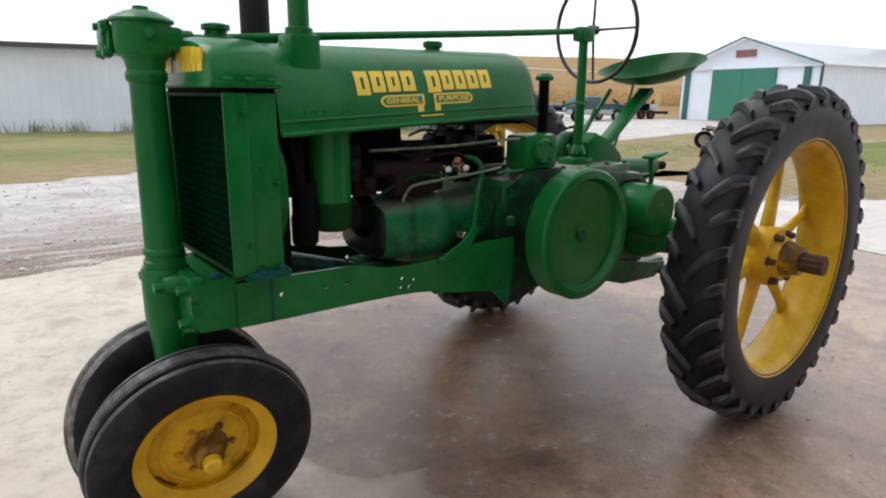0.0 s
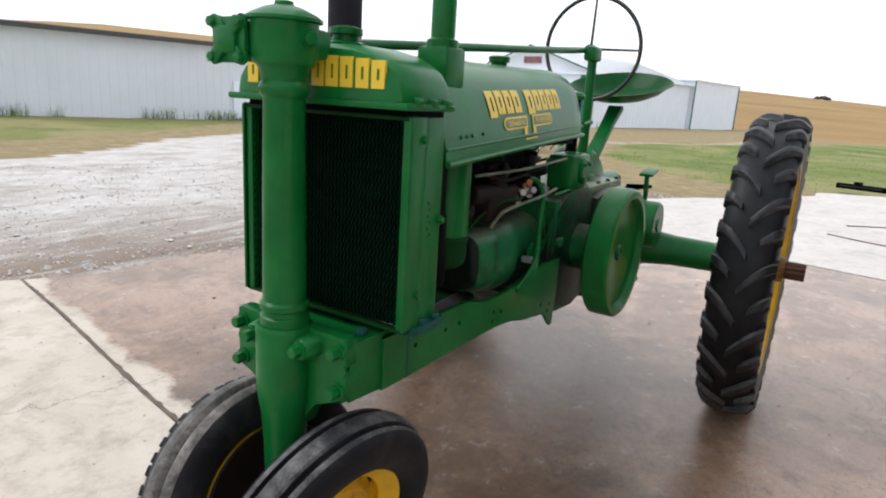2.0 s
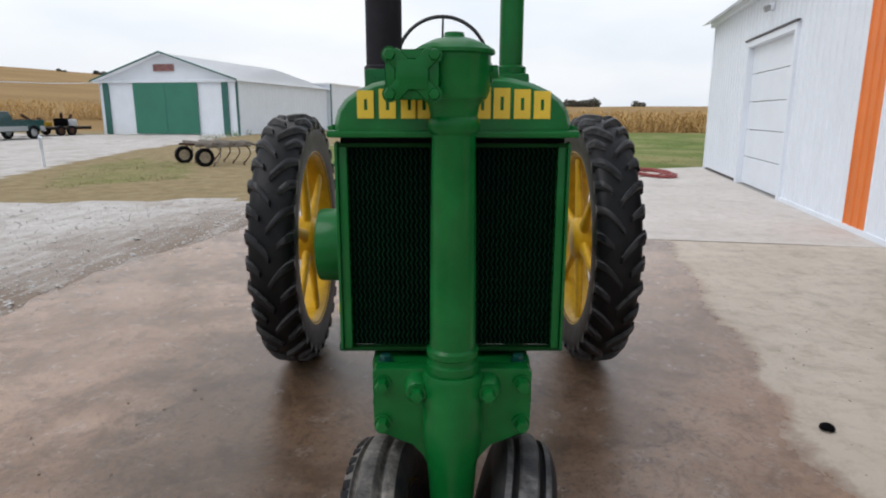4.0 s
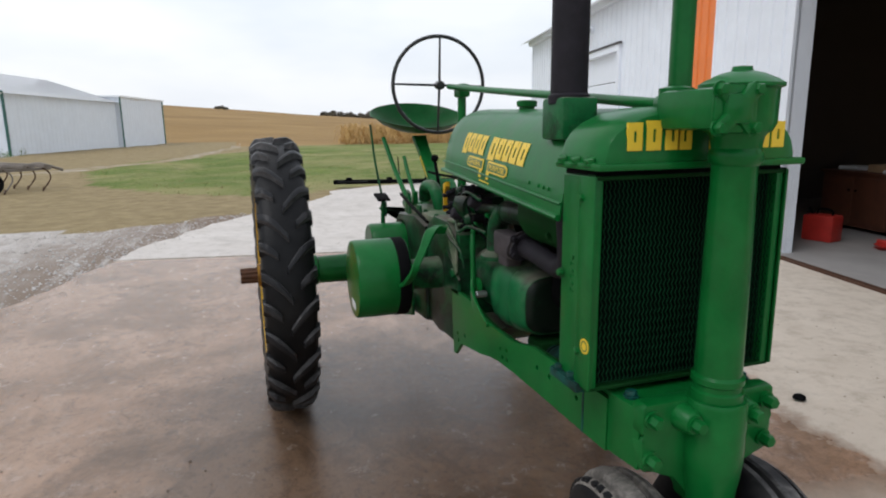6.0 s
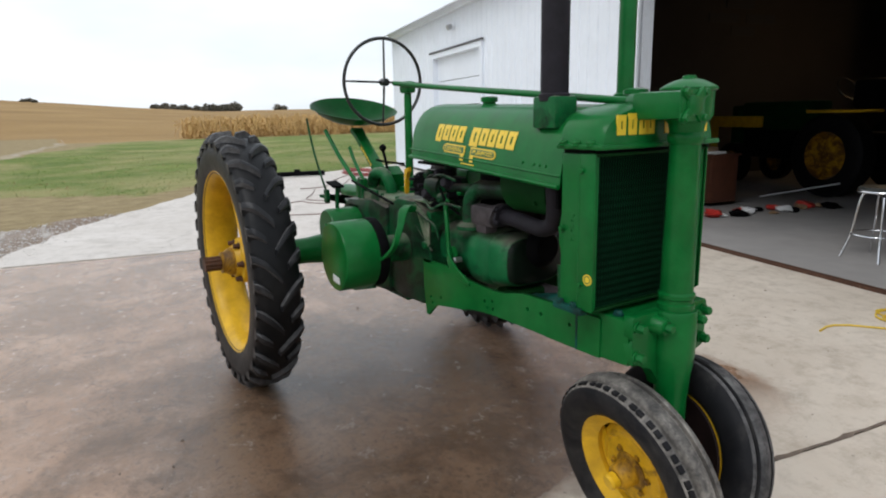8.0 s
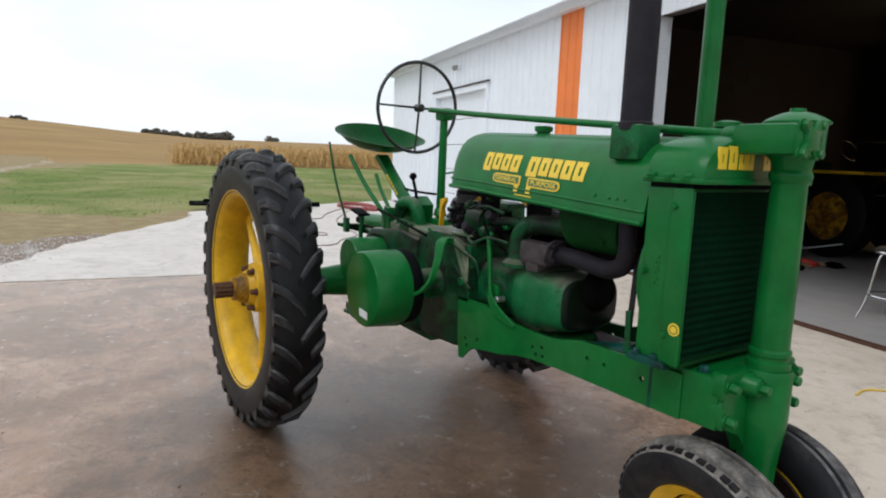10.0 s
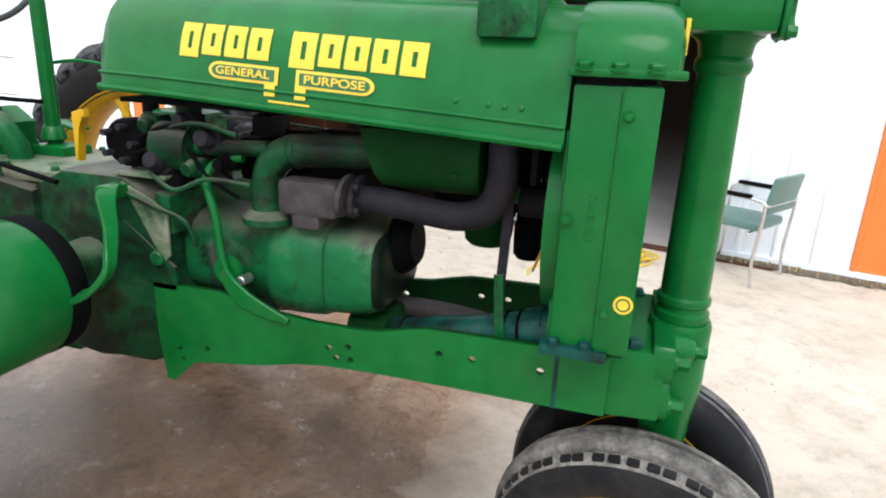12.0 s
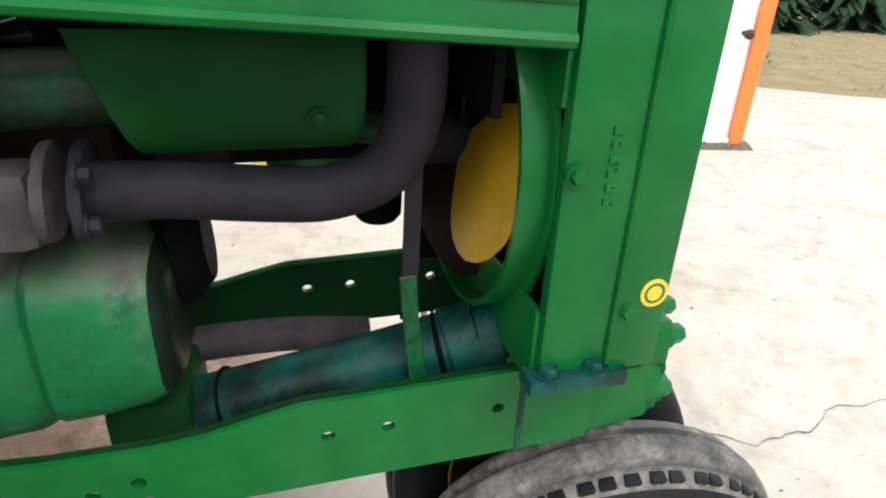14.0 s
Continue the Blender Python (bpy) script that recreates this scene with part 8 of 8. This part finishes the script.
def wall_soil():
    """A strip of bare soil between the slab and the wall."""
    rng = random.Random(12)
    verts, faces = [], []
    n = 60
    for i in range(n + 1):
        s = -0.1 + 2.4 * i / n
        for d, z in ((-0.02, 0.03), (0.05 + rng.uniform(-0.01, 0.01), 0.024), (0.11 + rng.uniform(-0.02, 0.025), 0.002)):
            verts.append((4.55 - 0.976 * s - 0.216 * d, 2.85 + 0.216 * s - 0.976 * d, z + rng.uniform(0, 0.006)))
    faces = [(3 * i + k, 3 * i + k + 1, 3 * i + k + 4, 3 * i + k + 3) for i in range(n) for k in range(2)]
    sheet("soil_strip", verts, faces, plain("bare_soil", (0.13, 0.105, 0.075), 0.95, 0.0, 0.5, 9.0, 0.8, 0.02), "bare brown soil along the garage wall foot", "soil")


wall_soil()


def scatter_stones():
    rng = random.Random(17)
    verts, faces = [], []
    base = [Vector(p) for p in ((1, 0, 0), (0.3, 0.95, 0), (-0.8, 0.6, 0), (-0.8, -0.6, 0), (0.3, -0.95, 0), (0.1, 0, 0.75), (0, 0, -0.5))]
    tri = [(0, 1, 5), (1, 2, 5), (2, 3, 5), (3, 4, 5), (4, 0, 5), (1, 0, 6), (2, 1, 6), (3, 2, 6), (4, 3, 6), (0, 4, 6)]
    for i in range(12000):
        x = rng.uniform(-8.5, 6.5)
        edge = np.interp(x, [-8.5, -6.5, -4.86, -3.25, -0.8, 1.25, 2.14, 6.5], [0.3, -1.35, -2.08, -2.55, -2.9, -3.34, -3.2, -2.4])
        y = edge - 0.02 - 6.2 * rng.random() ** 1.9
        if rng.random() < 0.03:
            y = edge + 0.35 * rng.random() ** 2
        on = y > edge
        if not inside(GRAVEL, x, y) and not on:
            continue
        r = rng.uniform(0.005, 0.0165) * (1 if rng.random() < 0.93 else 1.9) * (0.6 if on else 1)
        rot = Matrix.Rotation(rng.uniform(0, 6.3), 3, "Z") @ Matrix.Rotation(rng.uniform(-0.4, 0.4), 3, "X")
        c = Vector((x, y, (0.0 if on else land(x, y)) + r * 0.25))
        k = len(verts)
        f = Vector((rng.uniform(0.7, 1.3), rng.uniform(0.7, 1.3), rng.uniform(0.6, 1.2)))
        verts += [c + rot @ Vector((p.x * f.x, p.y * f.y, p.z * f.z)) * r for p in base]
        faces += [tuple(k + j for j in t) for t in tri]
    sheet("gravel", verts, faces, STONE, "loose pale gravel stones beside the slab", "gravel")


scatter_stones()


def scatter_litter():
    """Bits of dirt, chips and leaf on the slab."""
    rng = random.Random(41)
    verts, faces = [], []
    for i in range(800):
        x, y = rng.uniform(-4.5, 4.4), rng.uniform(-2.9, 3.0)
        if not inside(APRON, x, y) or y > 2.6 - 0.22 * (x - 4.55) * 0.9:
            continue
        if x > 1.6 and rng.random() < 0.75:
            continue
        r = rng.uniform(0.0025, 0.008) * (2.0 if rng.random() < 0.05 else 1.0)
        z = dip(x, y) + 0.001
        k, n, a0 = len(verts), 5, rng.uniform(0, 6.3)
        f = rng.uniform(0.4, 1.0)
        for b in range(n):
            a = a0 + b * 6.2832 / n
            q = rng.uniform(0.7, 1.2) * r
            verts.append((x + q * math.cos(a), y + q * f * math.sin(a), z))
        verts.append((x, y, z + r * 0.6))
        faces += [(k + b, k + (b + 1) % n, k + n) for b in range(n)]
    sheet("slab_litter", verts, faces, plain("dirt_crumb", (0.15, 0.115, 0.09), 0.9, 0.0, 0.6, 3.0, 0.2), "small crumbs of dirt and chips on the slab", "litter")


scatter_litter()


# ---- vehicles and implements in the yard ----
def small_wheel(parent, at, r, w, rim_mat, facing=(0, 1, 0), name="wheel"):
    bm = bmesh.new()
    m = axis(at, Vector(at) + Vector(facing))
    half = [(r * 0.6, w * 0.42), (r * 0.75, w * 0.5), (r * 0.92, w * 0.48), (r, w * 0.36), (r, 0)]
    lathe(bm, half + [(a, -b) for a, b in reversed(half[:-1])], m, 28, True)
    wheel = part(name, bm, RUBBER, parent)
    bm = bmesh.new()
    lathe(bm, [(0, -w * 0.3), (r * 0.6, -w * 0.36), (r * 0.62, w * 0.4), (r * 0.56, w * 0.42), (r * 0.5, w * 0.2), (r * 0.2, w * 0.28), (0, w * 0.3)], m, 24)
    part("rim", bm, rim_mat, wheel)
    return wheel


def build_pickup():
    t = thing("pickup_truck", "two-tone silver and dark teal pickup truck on gravel", "pickup truck", at=(-28.9, -24.2, land(-28.9, -24.2)), turn=-8)
    prof = [(-4.25, 0.45), (-4.3, 0.62), (-4.28, 0.95), (-4.25, 1.05), (-2.4, 1.05), (-0.55, 1.05), (0.55, 1.0), (0.85, 0.93), (0.92, 0.7), (0.92, 0.45), (0.42, 0.42), (0.36, 0.62), (0.2, 0.76), (0.0, 0.8), (-0.2, 0.76), (-0.36, 0.62), (-0.42, 0.42),
            (-3.08, 0.42), (-3.14, 0.62), (-3.3, 0.76), (-3.5, 0.8), (-3.7, 0.76), (-3.86, 0.62), (-3.92, 0.42)]
    bm = bmesh.new()
    slab_of(bm, prof, -1.84, Matrix.Translation((0, -0.92, 0)) @ UPRIGHT_XZ, 0.04)
    part("body", bm, TRUCK_GREEN, t, "dark teal body", 40)
    for s in (1, -1):
        bm = bmesh.new()
        for x0, x1 in ((-3.05, -0.45), (0.45, 0.9), (-4.28, -3.95)):
            box(bm, (x0, s * 0.915, 0.46), (x1, s * 0.932, 0.72), 0.006)
        part("side_band", bm, TRUCK_SILVER, t, "silver lower side band")
        bm = bmesh.new()
        box(bm, (-0.62, s * 0.935, 1.06), (-0.5, s * 1.06, 1.2), 0.02)
        part("mirror", bm, BLACK_IRON, t)
        bm = bmesh.new()
        box(bm, (-1.45, s * 0.925, 0.94), (-1.32, s * 0.94, 0.965), 0.004)
        part("door_handle", bm, BLACK_IRON, t)
        bm = bmesh.new()
        slab_of(bm, [(-2.0, 1.1), (-1.95, 1.44), (-1.05, 1.44), (-0.68, 1.1)], 0.02, Matrix.Translation((0, s * 0.79 + 0.01, 0)) @ UPRIGHT_XZ, 0.004)
        part("side_window", bm, GLASS_DARK, t)
    bm = bmesh.new()
    rings = [[(-2.2, y, 1.04), (-0.42, y, 1.04), (-1.0, y * 0.86, 1.5), (-2.05, y * 0.86, 1.5)] for y in (0.9, -0.9)]
    v = [[bm.verts.new(p) for p in r] for r in rings]
    bm.faces.new(v[0])
    bm.faces.new(list(reversed(v[1])))
    for i in range(4):
        bm.faces.new((v[0][i], v[1][i], v[1][(i + 1) % 4], v[0][(i + 1) % 4]))
    bmesh.ops.bevel(bm, geom=list(bm.edges), offset=0.05, segments=2, profile=0.6, affect="EDGES")
    part("cab", bm, TRUCK_GREEN, t, "dark teal cab")
    bm = bmesh.new()
    box(bm, (-2.0, -0.76, 1.495), (-1.05, 0.76, 1.525), 0.012)
    part("roof", bm, TRUCK_SILVER, t, "pale silver roof")
    bm = bmesh.new()
    slab_of(bm, [(-0.72, 0), (0.72, 0), (0.64, 0.56), (-0.64, 0.56)], 0.02, Matrix(((0, -0.784, 0.62, -0.45), (1, 0, 0, 0), (0, 0.62, 0.784, 1.09), (0, 0, 0, 1))), 0.004)
    part("windscreen", bm, GLASS_DARK, t)
    bm = bmesh.new()
    box(bm, (-0.45, -0.82, 0.99), (0.84, 0.82, 1.035), 0.02)
    part("hood", bm, TRUCK_SILVER, t, "silver hood")
    bm = bmesh.new()
    box(bm, (-4.2, -0.78, 1.03), (-2.25, 0.78, 1.062), 0.0)
    part("load_bed", bm, BLACK_IRON, t, "dark load bed")
    for x in (0.93, -4.34):
        bm = bmesh.new()
        box(bm, (x - 0.05, -0.9, 0.42), (x + 0.06, 0.9, 0.58), 0.03)
        part("bumper", bm, CHROME, t, "chrome bumper")
    bm = bmesh.new()
    box(bm, (0.9, -0.55, 0.66), (0.935, 0.55, 0.86), 0.01)
    part("grille", bm, BLACK_IRON, t)
    for s in (1, -1):
        bm = bmesh.new()
        box(bm, (0.89, s * 0.72 - 0.13, 0.66), (0.94, s * 0.72 + 0.13, 0.84), 0.015)
        part("headlight", bm, STEEL, t)
        for x in (0.0, -3.5):
            small_wheel(t, (x, s * 0.8, 0.36), 0.36, 0.24, STEEL, (0, s, 0))


build_pickup()


def build_trailer(x, y, turn, length, load):
    t = thing("flat_trailer", "low dark flat trailer with rusty machinery on it" if load else "low dark flat trailer parked on gravel", "trailer", "trailers in the yard", at=(x, y, land(x, y)), turn=turn)
    bm = bmesh.new()
    box(bm, (-length / 2, -1.05, 0.5), (length / 2, 1.05, 0.58), 0.01)
    part("deck", bm, plain("old_deck_board", (0.10, 0.075, 0.055), 0.85, 0.0, 0.4, 5.0, 0.3), t, "old dark deck boards")
    for s in (1, -1):
        bm = bmesh.new()
        box(bm, (-length / 2, s * 1.0 - 0.05, 0.38), (length / 2, s * 1.0 + 0.05, 0.51), 0.01)
        part("side_beam", bm, BLACK_IRON, t)
        bm = bmesh.new()
        rod(bm, (length / 2 - 0.1, s * 0.9, 0.45), (length / 2 + 1.3, 0, 0.42), 0.05)
        part("tongue_bar", bm, BLACK_IRON, t)
        for dx in (-0.4, 0.4):
            small_wheel(t, (dx - 0.4, s * 1.16, 0.32), 0.32, 0.2, RUST, (0, s, 0))
    if load:
        for i, (px, w, h, mt) in enumerate(((length * 0.3, 0.8, 0.75, BLACK_IRON), (length * 0.06, 1.1, 0.5, YELLOW_MUTED), (-length * 0.2, 0.45, 0.85, BLACK_IRON), (-length * 0.37, 0.35, 0.75, PAPER))):
            m = thing("machine_part", ("black", "faded yellow", "sooty", "pale")[i] + " machine part lying on the dark trailer", "machine part")
            m.matrix_basis = t.matrix_basis @ pose(px, 0.1 * (-1) ** i, 0.58, 0, 0, 20 * i)
            bm = bmesh.new()
            box(bm, (-w / 2, -0.4, 0), (w / 2, 0.4, h * 0.6), 0.06)
            part("casting", bm, mt, m)
            bm = bmesh.new()
            rod(bm, (-w * 0.4, 0, h * 0.5), (w * 0.4, 0.1, h), 0.09)
            part("shaft", bm, RUST, m)


build_trailer(-32.6, -29.8, -20, 5.0, False)
build_trailer(-37.4, -25.3, -20, 4.8, True)


def build_tank():
    t = thing("fuel_tank", "red steel fuel tank on a skid at the yard edge", "tank", at=(-39.5, -41.7, land(-39.5, -41.7)), turn=-40)
    t.matrix_basis = t.matrix_basis @ Matrix.Scale(0.8, 4)
    bm = bmesh.new()
    lathe(bm, [(0, -1.12), (0.3, -1.1), (0.5, -1.0), (0.55, -0.9), (0.55, 0.9), (0.5, 1.0), (0.3, 1.1), (0, 1.12)], axis((0, 0, 0.75), (1, 0, 0.75)), 28)
    part("shell", bm, RED, t)
    for y in (-0.4, 0.4):
        bm = bmesh.new()
        box(bm, (-1.1, y - 0.05, 0), (1.1, y + 0.05, 0.28), 0.01)
        part("skid", bm, BLACK_IRON, t)
    bm = bmesh.new()
    rod(bm, (0.1, 0, 1.28), (0.1, 0, 1.5), 0.09)
    part("filler", bm, WHITE, t, "pale filler neck")


build_tank()


def build_cultivator():
    frame_grey = plain("weathered_grey_steel", (0.22, 0.19, 0.165), 0.8, 0.1, 0.3, 4.0, 0.2)
    t = thing("cultivator", "old grey cultivator frame with rusty wheels and shanks", "cultivator", at=(-14.3, -6.3, land(-14.3, -6.3)), turn=221)
    t.matrix_basis = t.matrix_basis @ Matrix.Scale(0.82, 4)
    for y in (-0.55, 0.0, 0.55):
        bm = bmesh.new()
        box(bm, (-1.35, y - 0.05, 0.68), (1.35, y + 0.05, 0.77), 0.008)
        part("beam", bm, frame_grey, t)
    for x in (-1.2, -0.3, 0.6, 1.25):
        bm = bmesh.new()
        box(bm, (x - 0.04, -0.75, 0.60), (x + 0.04, 0.75, 0.68), 0.008)
        part("cross_bar", bm, frame_grey if x < 0 else RUST, t)
    for x in (-1.25, -0.4, 0.4, 1.25):
        for y in (-0.5, 0.5):
            bm = bmesh.new()
            tube(bm, [(x, y, 0.66), (x + 0.02, y - 0.16, 0.55), (x + 0.02, y - 0.2, 0.36), (x, y - 0.05, 0.16), (x, y + 0.06, 0.06)], 0.021, 8, 4)
            sh = part("shank", bm, frame_grey if y > 0 else RUST, t, "rusty curved shank")
            bm = bmesh.new()
            slab_of(bm, [(-0.07, 0), (0.07, 0), (0.05, 0.1), (0, 0.16), (-0.05, 0.1)], 0.01, pose(x, y + 0.02, 0.13, -70, 0, 0), 0.002)
            part("sweep", bm, RUST, sh)
    for x in (-0.95, 0.95):
        w = small_wheel(t, (x, 0.72, 0.29), 0.30, 0.16, plain("faded_tan_rim", (0.34, 0.28, 0.20), 0.8, 0.0, 0.5, 9.0, 0.3), (1, 0, 0))
        bm = bmesh.new()
        rod(bm, (x + 0.12, 0.72, 0.27), (x + 0.12, 0.5, 0.66), 0.03)
        part("wheel_arm", bm, RUST, t)
    bm = bmesh.new()
    tube(bm, [(0, -0.7, 0.7), (0, -1.1, 0.72), (0.0, -1.7, 0.5)], 0.045, 10, 4)
    part("tongue", bm, frame_grey, t)


build_cultivator()


def build_yard_bits():
    sign = thing("sign_post", "leaning pale marker post with a small board", "post", at=(-13.2, -10.4, land(-13.2, -10.4)), turn=30)
    bm = bmesh.new()
    box(bm, (-0.05, -0.03, -0.15), (0.05, 0.03, 0.8), 0.006, Matrix.Rotation(radians(12), 4, "Y"))
    part("post", bm, WHITE, sign)
    bm = bmesh.new()
    box(bm, (-0.14, -0.045, 0.5), (0.14, -0.032, 0.82), 0.004, Matrix.Rotation(radians(12), 4, "Y"))
    part("board", bm, WHITE, sign)

    bar = thing("drag_bar", "long black steel drag bar lying on the slab edge", "drag bar")
    bm = bmesh.new()
    d = (Vector((-11.0, 3.9, 0)) - Vector((-11.75, 1.15, 0)))
    m = pose(-11.75, 1.15, 0.02, 0, 0, math.degrees(math.atan2(d.y, d.x)))
    box(bm, (0, -0.08, 0), (d.length, 0.06, 0.10), 0.012, m)
    box(bm, (0.1, -0.3, 0.03), (0.8, -0.08, 0.07), 0.008, m)
    part("beam", bm, BLACK_IRON, bar)
    for u in (0.35, 1.3, 2.2):
        bm = bmesh.new()
        box(bm, (u - 0.06, -0.05, 0.10), (u + 0.08, 0.03, 0.15), 0.01, m)
        part("lug", bm, BLACK_IRON, bar)
    bm = bmesh.new()
    rod(bm, m @ Vector((1.55, 0, 0.1)), m @ Vector((1.52, 0.02, 0.62)), 0.014)
    part("upright", bm, BLACK_IRON, bar)

    def line_on_floor(name, pts, r, mat, label, cat, wob, seed, steps=10):
        rng = random.Random(seed)
        bm = bmesh.new()
        tube(bm, [(x + rng.uniform(-wob, wob), y + rng.uniform(-wob, wob), r * 1.02 + (0 if len(p) == 0 else p[0])) for x, y, *p in pts], r, 8, steps)
        tagged(obj(name, bm, mat, 60), label, cat)

    HOSE_BROWN = plain("brown_hose_rubber", (0.26, 0.19, 0.17), 0.7, 0.0, 0.2, 20.0, 0.1)
    rng = random.Random(3)
    loop = [(-10.7 + (0.75 + 0.25 * rng.random()) * math.cos(a * 0.85), 4.75 + (0.28 + 0.1 * rng.random()) * math.sin(a * 0.85), 0.016 * (a // 8)) for a in range(30)]
    line_on_floor("red_hose", loop + [(-10.3, 4.6), (-10.9, 5.2)], 0.016, CORD_RED, "red hose lying in loose loops on concrete", "hose", 0.06, 4)
    line_on_floor("thin_hose", [(-11.6, 5.0), (-10.5, 4.2), (-10.0, 3.8), (-9.3, 3.35), (-8.65, 2.95), (-8.6, 2.47)], 0.009, HOSE_BROWN, "thin brown hose trailing over pale concrete", "hose", 0.03, 5)
    line_on_floor("loose_cable", [(-10.4, 4.5), (-9.7, 4.0), (-9.1, 3.64), (-8.3, 3.15), (-7.3, 2.82), (-6.2, 2.6), (-5.76, 2.15), (-5.38, 1.88), (-5.3, 1.6), (-5.6, 1.1)], 0.008, HOSE_BROWN, "thin brown cable trailing over the pale concrete", "cable", 0.03, 6)
    line_on_floor("loose_cable", [(-8.33, 2.65), (-7.6, 2.31), (-6.98, 2.0), (-6.6, 2.22), (-6.3, 2.1), (-6.55, 1.9), (-6.83, 1.8), (-6.5, 1.3)], 0.008, HOSE_BROWN, "thin brown cable bent back on the concrete", "cable", 0.02, 9)
    coil = []
    for i in range(72):
        a = i * 0.62
        g = 1 + 0.18 * math.sin(i * 1.7) - 0.004 * i
        coil.append((1.60 + 0.34 * g * math.cos(a), 3.02 + 0.27 * g * math.sin(a), 0.009 * (i // 10) * (0.4 + 0.6 * (i % 3 == 0))))
    line_on_floor("extension_cord", [(1.2, 2.35), (1.25, 2.6)] + coil + [(1.35, 3.5), (1.1, 3.8)], 0.0065, CORD_YELLOW, "yellow extension cord coiled loosely on the concrete", "cord", 0.012, 7, 4)
    bm = bmesh.new()
    lathe(bm, [(0, 0), (0.032, 0), (0.028, 0.012), (0.014, 0.02), (0, 0.021)], pose(0.71, 1.63, 0), 12)
    tagged(obj("dirt_clod", bm, BLACK_IRON, 50), "small dark clod on the damp concrete", "clod")


build_yard_bits()


def build_armchair():
    c = thing("armchair", "green vinyl office armchair with chrome frame against the wall", "armchair", at=(2.46, 2.99, 0), turn=148)
    c.matrix_basis = c.matrix_basis @ Matrix.Scale(0.86, 4)
    bm = bmesh.new()
    box(bm, (-0.2, -0.23, 0.40), (0.27, 0.23, 0.465), 0.03)
    part("seat", bm, CHAIR_GREEN, c)
    bm = bmesh.new()
    vs = box(bm, (-0.26, -0.22, 0.53), (-0.215, 0.22, 0.80), 0.02)
    for v in vs:
        v.co.x -= 0.16 * (v.co.z - 0.53) + 0.5 * v.co.y ** 2 * -0.6
    part("backrest", bm, CHAIR_GREEN, c)
    for s in (1, -1):
        bm = bmesh.new()
        tube(bm, [(-0.24, s * 0.26, 0.005), (-0.22, s * 0.26, 0.2), (-0.24, s * 0.26, 0.55), (-0.2, s * 0.265, 0.63), (0.1, s * 0.27, 0.64), (0.24, s * 0.27, 0.62), (0.25, s * 0.265, 0.5), (0.24, s * 0.26, 0.2), (0.26, s * 0.26, 0.005)], 0.0125, 10, 5)
        part("leg_frame", bm, CHROME, c, "bent chrome tube")
        bm = bmesh.new()
        box(bm, (-0.14, s * 0.27 - 0.025, 0.64), (0.2, s * 0.27 + 0.025, 0.668), 0.01)
        part("arm_pad", bm, BLACK_IRON, c, "black arm pad")
    for x in (-0.15, 0.2):
        bm = bmesh.new()
        rod(bm, (x, -0.26, 0.385), (x, 0.26, 0.385), 0.012)
        part("cross_tube", bm, CHROME, c)
    bm = bmesh.new()
    rod(bm, (-0.25, -0.26, 0.6), (-0.25, 0.26, 0.6), 0.01)
    part("back_tube", bm, CHROME, c)


build_armchair()


def build_wires():
    def sag(name, a, b, drop, r, label):
        a, b = Vector(a), Vector(b)
        bm = bmesh.new()
        tube(bm, [a.lerp(b, t / 10) - Vector((0, 0, drop * 4 * (t / 10) * (1 - t / 10))) for t in range(11)], r, 6, 2)
        return tagged(obj(name, bm, GREY_WALL, 60), label, "cable")

    sag("overhead_cable", (-14.9, -18.5, 2.7), (-40.0, -20.8, 3.5), 0.35, 0.022, "pale grey overhead cable between the shed and the barn")
    sag("overhead_cable", (-14.7, -18.75, 2.95), (-22.3, -38.0, 9.0), 0.25, 0.024, "grey overhead cable rising from the shed corner")


build_wires()
